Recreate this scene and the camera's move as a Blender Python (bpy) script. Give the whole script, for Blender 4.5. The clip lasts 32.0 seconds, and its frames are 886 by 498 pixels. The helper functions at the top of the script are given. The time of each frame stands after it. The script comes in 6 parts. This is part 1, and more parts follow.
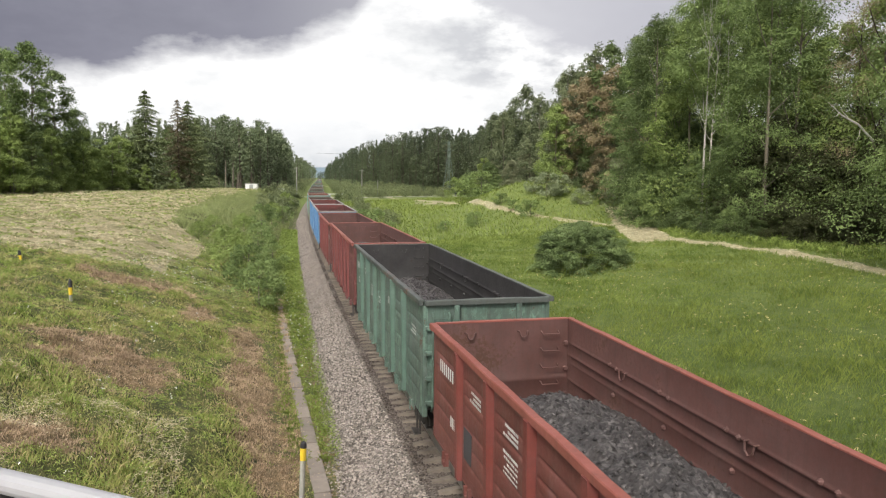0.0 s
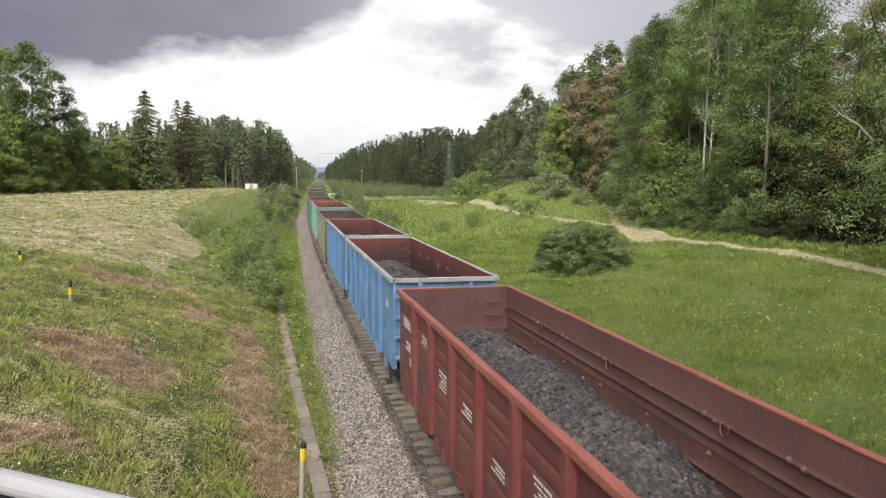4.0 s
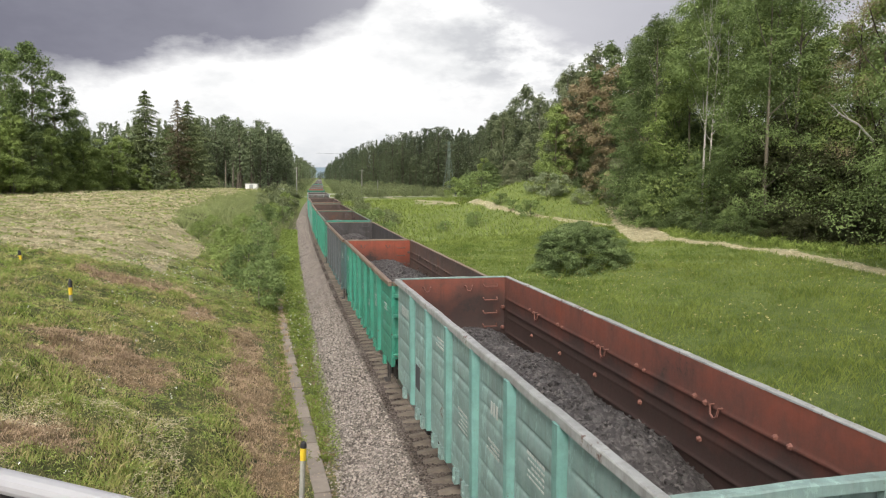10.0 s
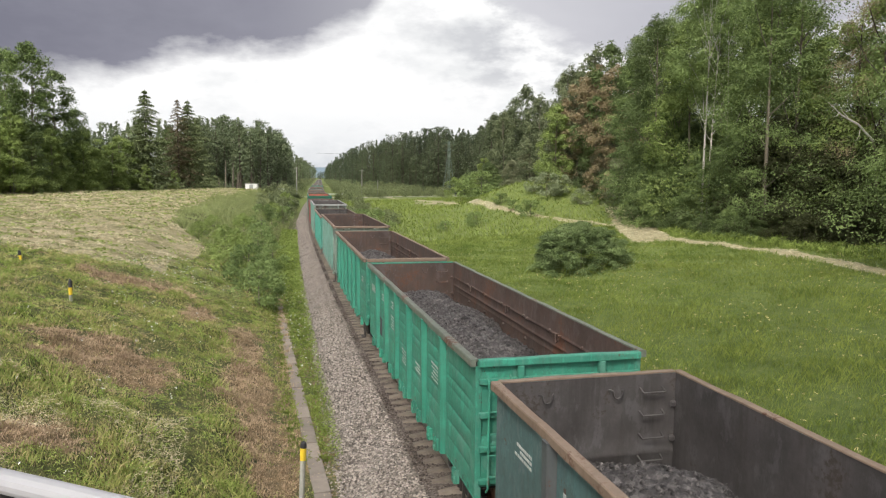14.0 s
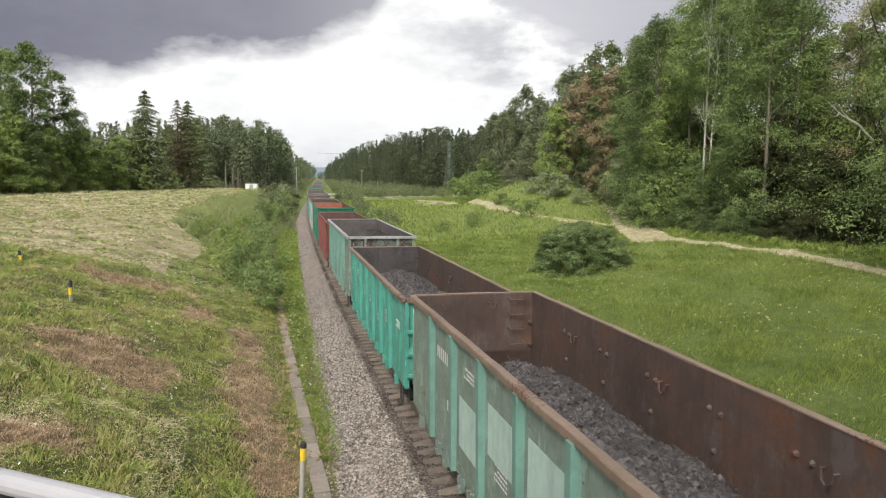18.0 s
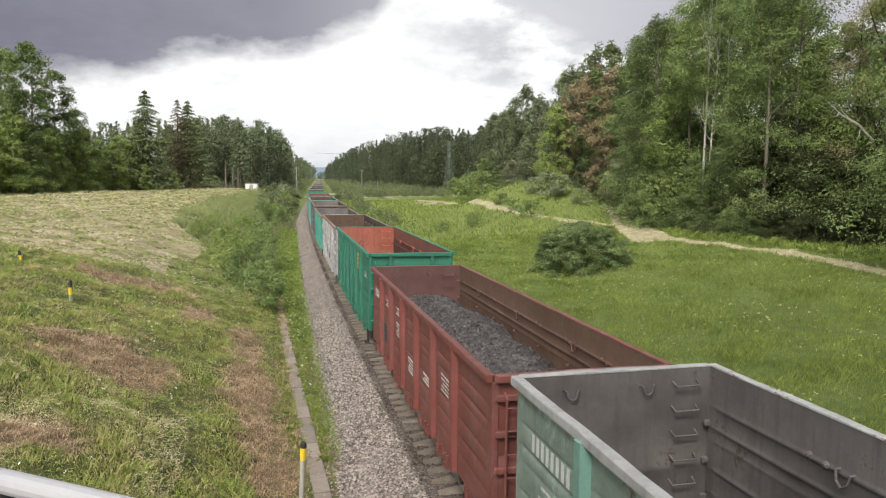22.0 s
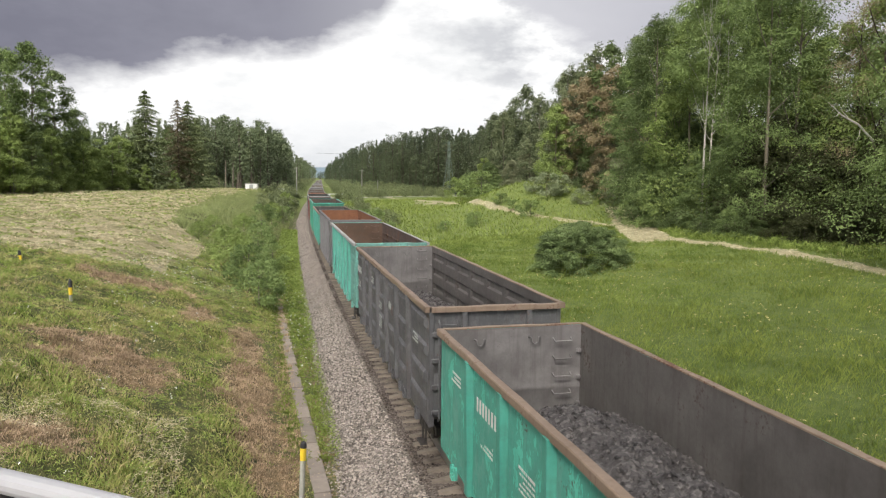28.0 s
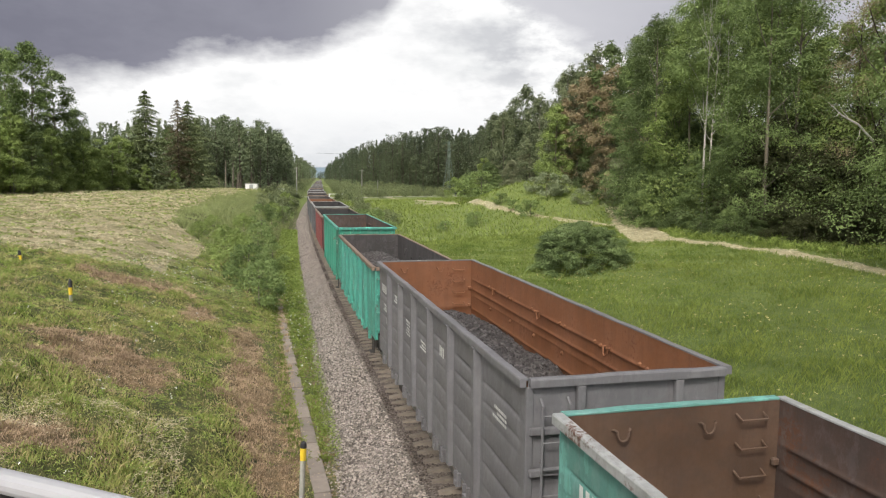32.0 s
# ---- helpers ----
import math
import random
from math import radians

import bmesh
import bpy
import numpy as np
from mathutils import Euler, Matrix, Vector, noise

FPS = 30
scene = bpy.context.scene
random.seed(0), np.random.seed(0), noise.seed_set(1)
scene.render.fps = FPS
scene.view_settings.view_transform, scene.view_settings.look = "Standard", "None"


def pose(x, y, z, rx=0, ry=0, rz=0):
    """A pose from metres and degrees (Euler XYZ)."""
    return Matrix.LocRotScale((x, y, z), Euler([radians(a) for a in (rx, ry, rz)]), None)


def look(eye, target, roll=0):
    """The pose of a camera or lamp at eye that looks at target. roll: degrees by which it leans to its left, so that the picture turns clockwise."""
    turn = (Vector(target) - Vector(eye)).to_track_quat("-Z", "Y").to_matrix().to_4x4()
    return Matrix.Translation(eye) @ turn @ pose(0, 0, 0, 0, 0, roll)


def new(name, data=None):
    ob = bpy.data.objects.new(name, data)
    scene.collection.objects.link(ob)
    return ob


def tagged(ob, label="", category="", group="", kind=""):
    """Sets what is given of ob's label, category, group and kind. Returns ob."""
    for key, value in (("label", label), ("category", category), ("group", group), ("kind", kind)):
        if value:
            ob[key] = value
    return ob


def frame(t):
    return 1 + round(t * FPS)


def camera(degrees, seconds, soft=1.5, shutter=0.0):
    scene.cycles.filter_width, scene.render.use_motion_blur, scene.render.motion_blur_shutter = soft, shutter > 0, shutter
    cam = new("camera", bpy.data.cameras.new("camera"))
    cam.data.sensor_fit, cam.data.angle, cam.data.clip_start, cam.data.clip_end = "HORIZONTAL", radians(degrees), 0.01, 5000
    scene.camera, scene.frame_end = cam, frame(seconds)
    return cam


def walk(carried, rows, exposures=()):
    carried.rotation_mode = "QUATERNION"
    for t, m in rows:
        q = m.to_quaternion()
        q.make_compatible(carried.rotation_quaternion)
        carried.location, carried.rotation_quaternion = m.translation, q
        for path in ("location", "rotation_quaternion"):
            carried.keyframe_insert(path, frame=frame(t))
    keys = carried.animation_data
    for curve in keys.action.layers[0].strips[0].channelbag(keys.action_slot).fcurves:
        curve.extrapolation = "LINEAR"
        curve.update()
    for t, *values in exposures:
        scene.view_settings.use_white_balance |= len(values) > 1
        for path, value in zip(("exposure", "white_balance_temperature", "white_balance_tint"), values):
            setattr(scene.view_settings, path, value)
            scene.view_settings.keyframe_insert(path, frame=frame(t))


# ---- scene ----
cam = camera(64.67, 32.0, soft=1.15)
EYE = Vector((-4.667, 0.0, 6.321))
VIEW = Matrix.Translation(EYE) @ Euler((radians(90 - 5.851), 0, radians(-14.036))).to_matrix().to_4x4() @ pose(0, 0, 0, 0, 0, 0.534)
walk(cam, [(0, VIEW), (32, VIEW)], exposures=[(0, 0.32), (9, 0.28), (12, 0.26), (17, 0.30), (20, 0.27), (23, 0.36), (26, 0.35), (28, 0.31), (29, 0.30), (30, 0.28), (32, 0.25)])

# ---- light: a bright overcast summer day, a veiled sun behind the camera ----
SUN_EL, SUN_AZ = 47, 213
world = bpy.data.worlds.new("overcast_sky")
scene.world = world
world.use_nodes = True
wt = world.node_tree
sky_tex = wt.nodes.new("ShaderNodeTexSky")
sky_tex.sky_type, sky_tex.sun_disc = "NISHITA", False
sky_tex.sun_elevation, sky_tex.sun_rotation = radians(SUN_EL), radians(SUN_AZ)
sky_tex.air_density, sky_tex.dust_density, sky_tex.ozone_density = 1.0, 6.0, 1.0
grey = wt.nodes.new("ShaderNodeHueSaturation")
grey.inputs["Saturation"].default_value = 0.35
wt.links.new(sky_tex.outputs[0], grey.inputs["Color"])
bg = wt.nodes["Background"]
wt.links.new(grey.outputs[0], bg.inputs["Color"])
bg.inputs["Strength"].default_value = 0.15
sun = new("sun", bpy.data.lights.new("sun", "SUN"))
sun.data.energy, sun.data.angle, sun.data.color = 1.75, radians(7), (1.0, 0.96, 0.9)
sd = Vector((math.sin(radians(SUN_AZ)) * math.cos(radians(SUN_EL)), math.cos(radians(SUN_AZ)) * math.cos(radians(SUN_EL)), math.sin(radians(SUN_EL))))
sun.matrix_world = look(sd * 100, (0, 0, 0))

# ---- the track's line and the train's way along it ----
BEND, BEND_END = 4.585e-4, 157.0


def xc(y):
    """The track's centre line: straight behind the camera, a wide bend, then straight."""
    y = np.asarray(y, float)
    return np.where(y < 0, 0.0, np.where(y < BEND_END, BEND * y * y / 2, BEND * BEND_END ** 2 / 2 + BEND * BEND_END * (y - BEND_END)))


def slope(y):
    return BEND * min(max(y, 0.0), BEND_END)


def run(t):
    """Metres that the train has gone by t seconds."""
    return 9.5364 * t - 0.021994 * t * t + 6.52e-5 * t ** 3


def ease(a, b, x):
    k = np.clip((np.asarray(x, float) - a) / (b - a), 0, 1)
    return k * k * (3 - 2 * k)


# ---- materials ----
def material(name, rough=0.8, metal=0.0):
    m = bpy.data.materials.new(name)
    m.use_nodes = True
    t = m.node_tree
    b = t.nodes["Principled BSDF"]
    b.inputs["Roughness"].default_value, b.inputs["Metallic"].default_value = rough, metal
    return m, t, b


def node(t, kind, **inputs):
    n = t.nodes.new(kind)
    for k, v in inputs.items():
        if isinstance(v, bpy.types.NodeSocket):
            t.links.new(v, n.inputs[k])
        else:
            n.inputs[k].default_value = v
    return n


def coords(t, which="Object", scale=(1, 1, 1)):
    c = t.nodes.new("ShaderNodeTexCoord")
    m = t.nodes.new("ShaderNodeMapping")
    m.inputs["Scale"].default_value = scale
    t.links.new(c.outputs[which], m.inputs["Vector"])
    return m.outputs[0]


def noise_tex(t, vec, scale, detail=4, rough=0.6):
    n = t.nodes.new("ShaderNodeTexNoise")
    n.inputs["Scale"].default_value, n.inputs["Detail"].default_value, n.inputs["Roughness"].default_value = scale, detail, rough
    t.links.new(vec, n.inputs["Vector"])
    return n.outputs["Fac"]


def ramp(t, fac, *stops):
    n = t.nodes.new("ShaderNodeValToRGB")
    e = n.color_ramp.elements
    while len(e) < len(stops):
        e.new(0.5)
    for el, (p, c) in zip(e, stops):
        el.position = p
        el.color = (*c, 1) if len(c) == 3 else c
    t.links.new(fac, n.inputs[0])
    return n.outputs[0]


def grey_ramp(t, fac, a, b):
    return ramp(t, fac, (a, (0, 0, 0)), (b, (1, 1, 1)))


def mix(t, fac, a, b, how="MIX"):
    n = t.nodes.new("ShaderNodeMix")
    n.data_type, n.blend_type = "RGBA", how
    for i, v in ((0, fac), (6, a), (7, b)):
        if isinstance(v, bpy.types.NodeSocket):
            t.links.new(v, n.inputs[i])
        elif i == 0:
            n.inputs[0].default_value = v
        else:
            n.inputs[i].default_value = (*v, 1)
    return n.outputs[2]


def calc(t, how, a, b=0.0, c=0.0):
    n = t.nodes.new("ShaderNodeMath")
    n.operation = how
    for i, v in enumerate((a, b, c)):
        if isinstance(v, bpy.types.NodeSocket):
            t.links.new(v, n.inputs[i])
        else:
            n.inputs[i].default_value = v
    return n.outputs[0]


def bump(t, b, height, strength=0.4, distance=0.02):
    n = t.nodes.new("ShaderNodeBump")
    n.inputs["Strength"].default_value, n.inputs["Distance"].default_value = strength, distance
    t.links.new(height, n.inputs["Height"])
    t.links.new(n.outputs[0], b.inputs["Normal"])


def paint(name, rgb, wear=0.35, under=(0.13, 0.06, 0.035), rough=0.6, fade=1.25, streaks=0.5, dirt=0.5, tide=None, scuff=0.0):
    """Weathered wagon paint: faded patches, rust breaking through, running streaks, grime."""
    rgb, under = tuple(c * 0.74 for c in rgb), tuple(c * 0.8 for c in under)
    m, t, b = material(name, rough)
    v = coords(t)
    info = t.nodes.new("ShaderNodeObjectInfo")
    off = node(t, "ShaderNodeVectorMath")
    off.operation = "ADD"
    t.links.new(v, off.inputs[0])
    sc = t.nodes.new("ShaderNodeVectorMath")
    sc.operation = "SCALE"
    sc.inputs[0].default_value = (37, 53, 11)
    t.links.new(info.outputs["Random"], sc.inputs["Scale"])
    t.links.new(sc.outputs[0], off.inputs[1])
    v = off.outputs[0]
    big = noise_tex(t, v, 0.9, 5)
    fine = noise_tex(t, v, 14, 5, 0.7)
    mp = t.nodes.new("ShaderNodeMapping")
    mp.inputs["Scale"].default_value = (7, 7, 0.55)
    t.links.new(v, mp.inputs["Vector"])
    run_marks = noise_tex(t, mp.outputs[0], 1.0, 4, 0.65)
    col = mix(t, grey_ramp(t, big, 0.35, 0.7), rgb, tuple(min(1, c * fade + 0.02) for c in rgb))
    col = mix(t, calc(t, "MULTIPLY", grey_ramp(t, run_marks, 0.5, 0.72), streaks), col, tuple(c * 0.45 + u * 0.35 for c, u in zip(rgb, under)))
    if scuff:
        mq = t.nodes.new("ShaderNodeMapping")
        mq.inputs["Scale"].default_value = (1.6, 1.6, 0.8)
        t.links.new(v, mq.inputs["Vector"])
        sf0 = noise_tex(t, mq.outputs[0], 1.5, 7, 0.72)
        col = mix(t, calc(t, "MULTIPLY", grey_ramp(t, sf0, 0.53, 0.60), scuff), col, tuple(min(0.75, c * 0.75 + 0.17) for c in rgb))
        col = mix(t, calc(t, "MULTIPLY", grey_ramp(t, sf0, 0.44, 0.36), scuff * 0.9), col, tuple(c * 0.35 + 0.02 for c in rgb))
    patch = calc(t, "ADD", calc(t, "MULTIPLY", big, 0.6), calc(t, "MULTIPLY", fine, 0.4))
    lim = 0.66 - wear * 0.22
    col = mix(t, grey_ramp(t, patch, lim, lim + 0.05), col, under)
    grime = noise_tex(t, v, 3.3, 6, 0.75)
    col = mix(t, calc(t, "MULTIPLY", grey_ramp(t, grime, 0.42, 0.8), dirt), col, (0.045, 0.04, 0.037))
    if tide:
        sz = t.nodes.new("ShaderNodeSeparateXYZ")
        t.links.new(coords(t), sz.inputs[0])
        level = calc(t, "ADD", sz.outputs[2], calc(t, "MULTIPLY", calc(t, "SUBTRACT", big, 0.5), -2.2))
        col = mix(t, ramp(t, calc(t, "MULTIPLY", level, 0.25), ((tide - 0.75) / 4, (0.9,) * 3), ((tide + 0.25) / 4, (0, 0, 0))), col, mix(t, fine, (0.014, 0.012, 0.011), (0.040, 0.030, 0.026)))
    t.links.new(col, b.inputs["Base Color"])
    t.links.new(calc(t, "MULTIPLY_ADD", fine, 0.35, rough - 0.15), b.inputs["Roughness"])
    bump(t, b, calc(t, "ADD", fine, calc(t, "MULTIPLY", grime, 0.6)), 0.35, 0.01)
    return m


def plain(name, rgb, rough=0.7, metal=0.0, vary=0.25, scale=6.0, bumpy=0.2):
    m, t, b = material(name, rough, metal)
    v = coords(t)
    info = t.nodes.new("ShaderNodeObjectInfo")
    off = t.nodes.new("ShaderNodeVectorMath")
    off.operation = "MULTIPLY_ADD"
    off.inputs[1].default_value = (41, 29, 53)
    t.links.new(info.outputs["Random"], off.inputs[0])
    t.links.new(v, off.inputs[2])
    n = noise_tex(t, off.outputs[0], scale, 5, 0.7)
    n = calc(t, "ADD", n, calc(t, "MULTIPLY", calc(t, "SUBTRACT", info.outputs["Random"], 0.5), 0.5))
    t.links.new(mix(t, n, tuple(c * (1 - vary) for c in rgb), tuple(min(1, c * (1 + vary)) for c in rgb)), b.inputs["Base Color"])
    bump(t, b, n, bumpy, 0.01)
    return m


def leafy(name, lo, hi, lightness=0.45, patch=0.35, rough=0.6, grain=0.17):
    """Foliage: each leaf its own tone, with slow drifts of tone over the crown."""
    m, t, b = material(name, rough)
    g = t.nodes.new("ShaderNodeNewGeometry")
    v = coords(t)
    big = noise_tex(t, v, patch, 3)
    info = t.nodes.new("ShaderNodeObjectInfo")
    k = calc(t, "ADD", calc(t, "MULTIPLY", g.outputs["Random Per Island"], grain), calc(t, "MULTIPLY", grey_ramp(t, big, 0.3, 0.7), 0.30))
    k = calc(t, "ADD", k, calc(t, "MULTIPLY", grey_ramp(t, noise_tex(t, v, patch * 3.4, 2), 0.32, 0.68), 0.34))
    k = calc(t, "ADD", k, calc(t, "MULTIPLY", info.outputs["Random"], 0.2))
    col = ramp(t, k, (0.05, lo), (0.95, hi))
    t.links.new(col, b.inputs["Base Color"])
    b.inputs["Specular IOR Level"].default_value = 0.22
    tr = node(t, "ShaderNodeBsdfTranslucent", Color=col)
    mx = t.nodes.new("ShaderNodeMixShader")
    mx.inputs[0].default_value = lightness
    t.links.new(b.outputs[0], mx.inputs[1])
    t.links.new(tr.outputs[0], mx.inputs[2])
    t.links.new(mx.outputs[0], t.nodes["Material Output"].inputs["Surface"])
    return m


M = {}
M["ash"] = leafy("ash_leaves", (0.044, 0.073, 0.020), (0.335, 0.437, 0.158), 0.30)
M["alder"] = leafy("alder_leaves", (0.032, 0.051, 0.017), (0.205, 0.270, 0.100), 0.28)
M["lime"] = leafy("young_leaves", (0.070, 0.110, 0.020), (0.42, 0.52, 0.17), 0.32)
M["willow"] = leafy("willow_leaves", (0.14, 0.175, 0.090), (0.44, 0.49, 0.30))
# canopy shade at the wood's foot, put into a darker leaf colour
M["shade_leaf"] = leafy("shade_dark_leaves", (0.034, 0.040, 0.016), (0.088, 0.098, 0.036), 0.2, grain=0.10)
M["sallow"] = leafy("sallow_leaves", (0.045, 0.072, 0.024), (0.265, 0.345, 0.135), 0.3)
M["brown"] = leafy("withered_leaves", (0.12, 0.096, 0.052), (0.46, 0.37, 0.22), 0.3)
M["greyleaf"] = leafy("grey_green_birch_leaves", (0.060, 0.078, 0.040), (0.28, 0.32, 0.17), 0.3)
M["dusky"] = leafy("dusky_willow_leaves", (0.075, 0.088, 0.046), (0.38, 0.40, 0.24), 0.3)
M["far_leaf"] = leafy("distant_leaves", (0.110, 0.138, 0.066), (0.330, 0.370, 0.185), patch=0.12)
M["spruce"] = leafy("spruce_needles", (0.070, 0.098, 0.042), (0.265, 0.305, 0.135), 0.15)
M["deadspruce"] = leafy("dry_spruce_needles", (0.095, 0.074, 0.042), (0.24, 0.20, 0.115), 0.1)
M["pine"] = leafy("pine_needles", (0.055, 0.080, 0.042), (0.205, 0.245, 0.125), 0.1, 0.11, grain=0.12)
M["wood_leaf"] = leafy("woodland_leaves", (0.055, 0.074, 0.040), (0.185, 0.215, 0.115), patch=0.12)
M["mixed"] = leafy("mixed_wood_needles", (0.032, 0.050, 0.027), (0.135, 0.165, 0.085), 0.1, 0.09, grain=0.10)
M["bank"] = leafy("bank_grass", (0.075, 0.10, 0.020), (0.40, 0.41, 0.14), 0.3, 0.5)
M["sward"] = leafy("yellow_green_grass", (0.070, 0.085, 0.018), (0.42, 0.43, 0.15), 0.3, 0.7, grain=0.5)
M["reed"] = leafy("tall_bank_grass", (0.10, 0.135, 0.045), (0.42, 0.46, 0.20), 0.3, 0.4)
M["meadow"] = leafy("meadow_grass", (0.050, 0.088, 0.010), (0.275, 0.325, 0.078), 0.32, 0.25, grain=0.42)
# paler copy of the meadow grass: seed heads, and sunlight put into the colour
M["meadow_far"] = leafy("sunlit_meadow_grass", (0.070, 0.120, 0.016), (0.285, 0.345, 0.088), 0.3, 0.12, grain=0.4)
M["dryweed"] = leafy("dry_weeds", (0.14, 0.098, 0.062), (0.60, 0.45, 0.30), 0.2, 0.6, grain=0.5)
M["straw"] = leafy("cut_hay", (0.24, 0.195, 0.105), (0.74, 0.66, 0.45), 0.2, 0.5, grain=0.5)
M["weed"] = leafy("broad_weeds", (0.036, 0.074, 0.009), (0.34, 0.425, 0.105), 0.22, 0.9, grain=0.5)
M["pale_weed"] = leafy("yellowing_weeds", (0.125, 0.115, 0.036), (0.60, 0.52, 0.25), 0.25, 0.9, grain=0.5)
M["flower"] = plain("white_blossom", (0.75, 0.76, 0.70), 0.8)
M["bark"] = plain("grey_bark", (0.17, 0.145, 0.11), 0.9, 0, 0.4, 9, 0.8)
M["birchbark"] = plain("pale_bark", (0.42, 0.39, 0.345), 0.85, 0, 0.35, 5, 0.5)
M["darkbark"] = plain("dark_bark", (0.075, 0.058, 0.045), 0.9, 0, 0.4, 9, 0.8)
M["steel"] = plain("dark_steel", (0.045, 0.040, 0.036), 0.65, 0.3, 0.5, 12)
M["rust"] = plain("rusty_steel", (0.13, 0.065, 0.036), 0.85, 0.1, 0.45, 9, 0.4)
M["rail"] = plain("worn_rail_steel", (0.34, 0.31, 0.28), 0.35, 0.9, 0.2, 20)
M["white"] = plain("white_lettering", (0.55, 0.55, 0.52), 0.7, 0, 0.25, 30)
M["faded"] = plain("faded_lettering", (0.40, 0.42, 0.39), 0.8, 0, 0.35, 20)
M["yellow"] = plain("yellow_paint", (0.72, 0.50, 0.03), 0.6, 0, 0.1)
M["black"] = plain("black_plastic", (0.025, 0.025, 0.027), 0.6)
M["grey"] = plain("grey_post", (0.30, 0.29, 0.26), 0.8, 0, 0.25, 14)
M["whitewall"] = plain("white_render", (0.78, 0.78, 0.76), 0.8, 0, 0.08)
M["railpaint"] = plain("grey_white_rail_paint", (0.36, 0.36, 0.37), 0.5, 0, 0.15, 3)
M["pylon"] = plain("green_grey_steel", (0.16, 0.20, 0.165), 0.6, 0.3, 0.2)
M["board"] = plain("dark_grey_board", (0.050, 0.052, 0.055), 0.8, 0, 0.3)
M["navy"] = plain("navy_paint", (0.040, 0.065, 0.200), 0.6, 0, 0.2)
M["sticker"] = plain("yellow_sticker", (0.600, 0.420, 0.050), 0.6, 0, 0.1)
M["galv"] = plain("galvanised_steel", (0.42, 0.45, 0.44), 0.5, 0.6, 0.15)
# the wagons' shade is put into this lowered base tone
M["sleeper"] = plain("worn_concrete", (0.165, 0.138, 0.110), 0.9, 0, 0.45, 7, 0.8)
M["slab"] = plain("path_concrete", (0.222, 0.188, 0.157), 0.9, 0, 0.35, 5, 0.9)
M["road"] = plain("gravel_road", (0.40, 0.38, 0.34), 0.9, 0, 0.15, 1)


# ---- mesh helpers ----
def mesh_np(name, verts, faces, mats, smooth=False, index=None):
    """A mesh from arrays; faces all have the same number of corners."""
    me = bpy.data.meshes.new(name)
    verts, faces = np.asarray(verts, np.float32), np.asarray(faces, np.int32)
    k = faces.shape[1]
    me.vertices.add(len(verts))
    me.vertices.foreach_set("co", verts.ravel())
    me.loops.add(faces.size)
    me.loops.foreach_set("vertex_index", faces.ravel())
    me.polygons.add(len(faces))
    me.polygons.foreach_set("loop_start", np.arange(0, faces.size, k, dtype=np.int32))
    me.polygons.foreach_set("loop_total", np.full(len(faces), k, np.int32))
    for m in mats if isinstance(mats, (list, tuple)) else [mats]:
        me.materials.append(m)
    if index is not None:
        me.polygons.foreach_set("material_index", np.asarray(index, np.int32))
    if smooth:
        me.polygons.foreach_set("use_smooth", np.ones(len(faces), bool))
    me.update(calc_edges=True)
    me.validate()
    return me


def child(name, data, parent, label="", at=None):
    ob = new(name, data)
    ob.parent = parent
    if at is not None:
        ob.matrix_basis = at
    if label:
        ob["label"] = label
    return ob


def boxes_mesh(name, boxes, mat, bevel=0.0):
    """One mesh of joined boxes, each (x0, x1, y0, y1, z0, z1)."""
    bm = bmesh.new()
    for x0, x1, y0, y1, z0, z1 in boxes:
        bmesh.ops.create_cube(bm, size=1, matrix=Matrix.LocRotScale(((x0 + x1) / 2, (y0 + y1) / 2, (z0 + z1) / 2), None, (x1 - x0, y1 - y0, z1 - z0)))
    if bevel:
        bmesh.ops.bevel(bm, geom=bm.edges[:], offset=bevel, segments=1, affect="EDGES")
    me = bpy.data.meshes.new(name)
    bm.to_mesh(me)
    bm.free()
    me.materials.append(mat)
    return me


def part(name, bm, mat, parent, label=""):
    me = bpy.data.meshes.new(name)
    bm.to_mesh(me)
    bm.free()
    me.materials.append(mat)
    return child(name, me, parent, label)


def tube_bm(points, radius, sides=8, bm=None):
    """A round bar along points; radius may be a list."""
    bm = bm or bmesh.new()
    rings = []
    pts = [Vector(p) for p in points]
    rad = radius if isinstance(radius, (list, tuple)) else [radius] * len(pts)
    for i, p in enumerate(pts):
        d = (pts[min(i + 1, len(pts) - 1)] - pts[max(i - 1, 0)]).normalized()
        a = d.orthogonal().normalized() if abs(d.z) < 0.9 else Vector((1, 0, 0))
        a = (a - d * a.dot(d)).normalized()
        if rings:
            a = (last - d * last.dot(d)).normalized()
        last = a
        c = d.cross(a)
        rings.append([bm.verts.new(p + (a * math.cos(2 * math.pi * j / sides) + c * math.sin(2 * math.pi * j / sides)) * rad[i]) for j in range(sides)])
    for r, s in zip(rings, rings[1:]):
        for j in range(sides):
            bm.faces.new((r[j], r[(j + 1) % sides], s[(j + 1) % sides], s[j]))
    bm.faces.new(rings[0][::-1])
    bm.faces.new(rings[-1])
    return bm


def lathe_bm(profile, sides=16, bm=None, at=Matrix()):
    bm = bm or bmesh.new()
    rings = [[bm.verts.new(at @ Vector((r * math.cos(2 * math.pi * j / sides), r * math.sin(2 * math.pi * j / sides), z))) for j in range(sides)] for r, z in profile]
    for r, s in zip(rings, rings[1:]):
        for j in range(sides):
            bm.faces.new((r[j], r[(j + 1) % sides], s[(j + 1) % sides], s[j]))
    bm.faces.new(rings[0][::-1])
    bm.faces.new(rings[-1])
    return bm


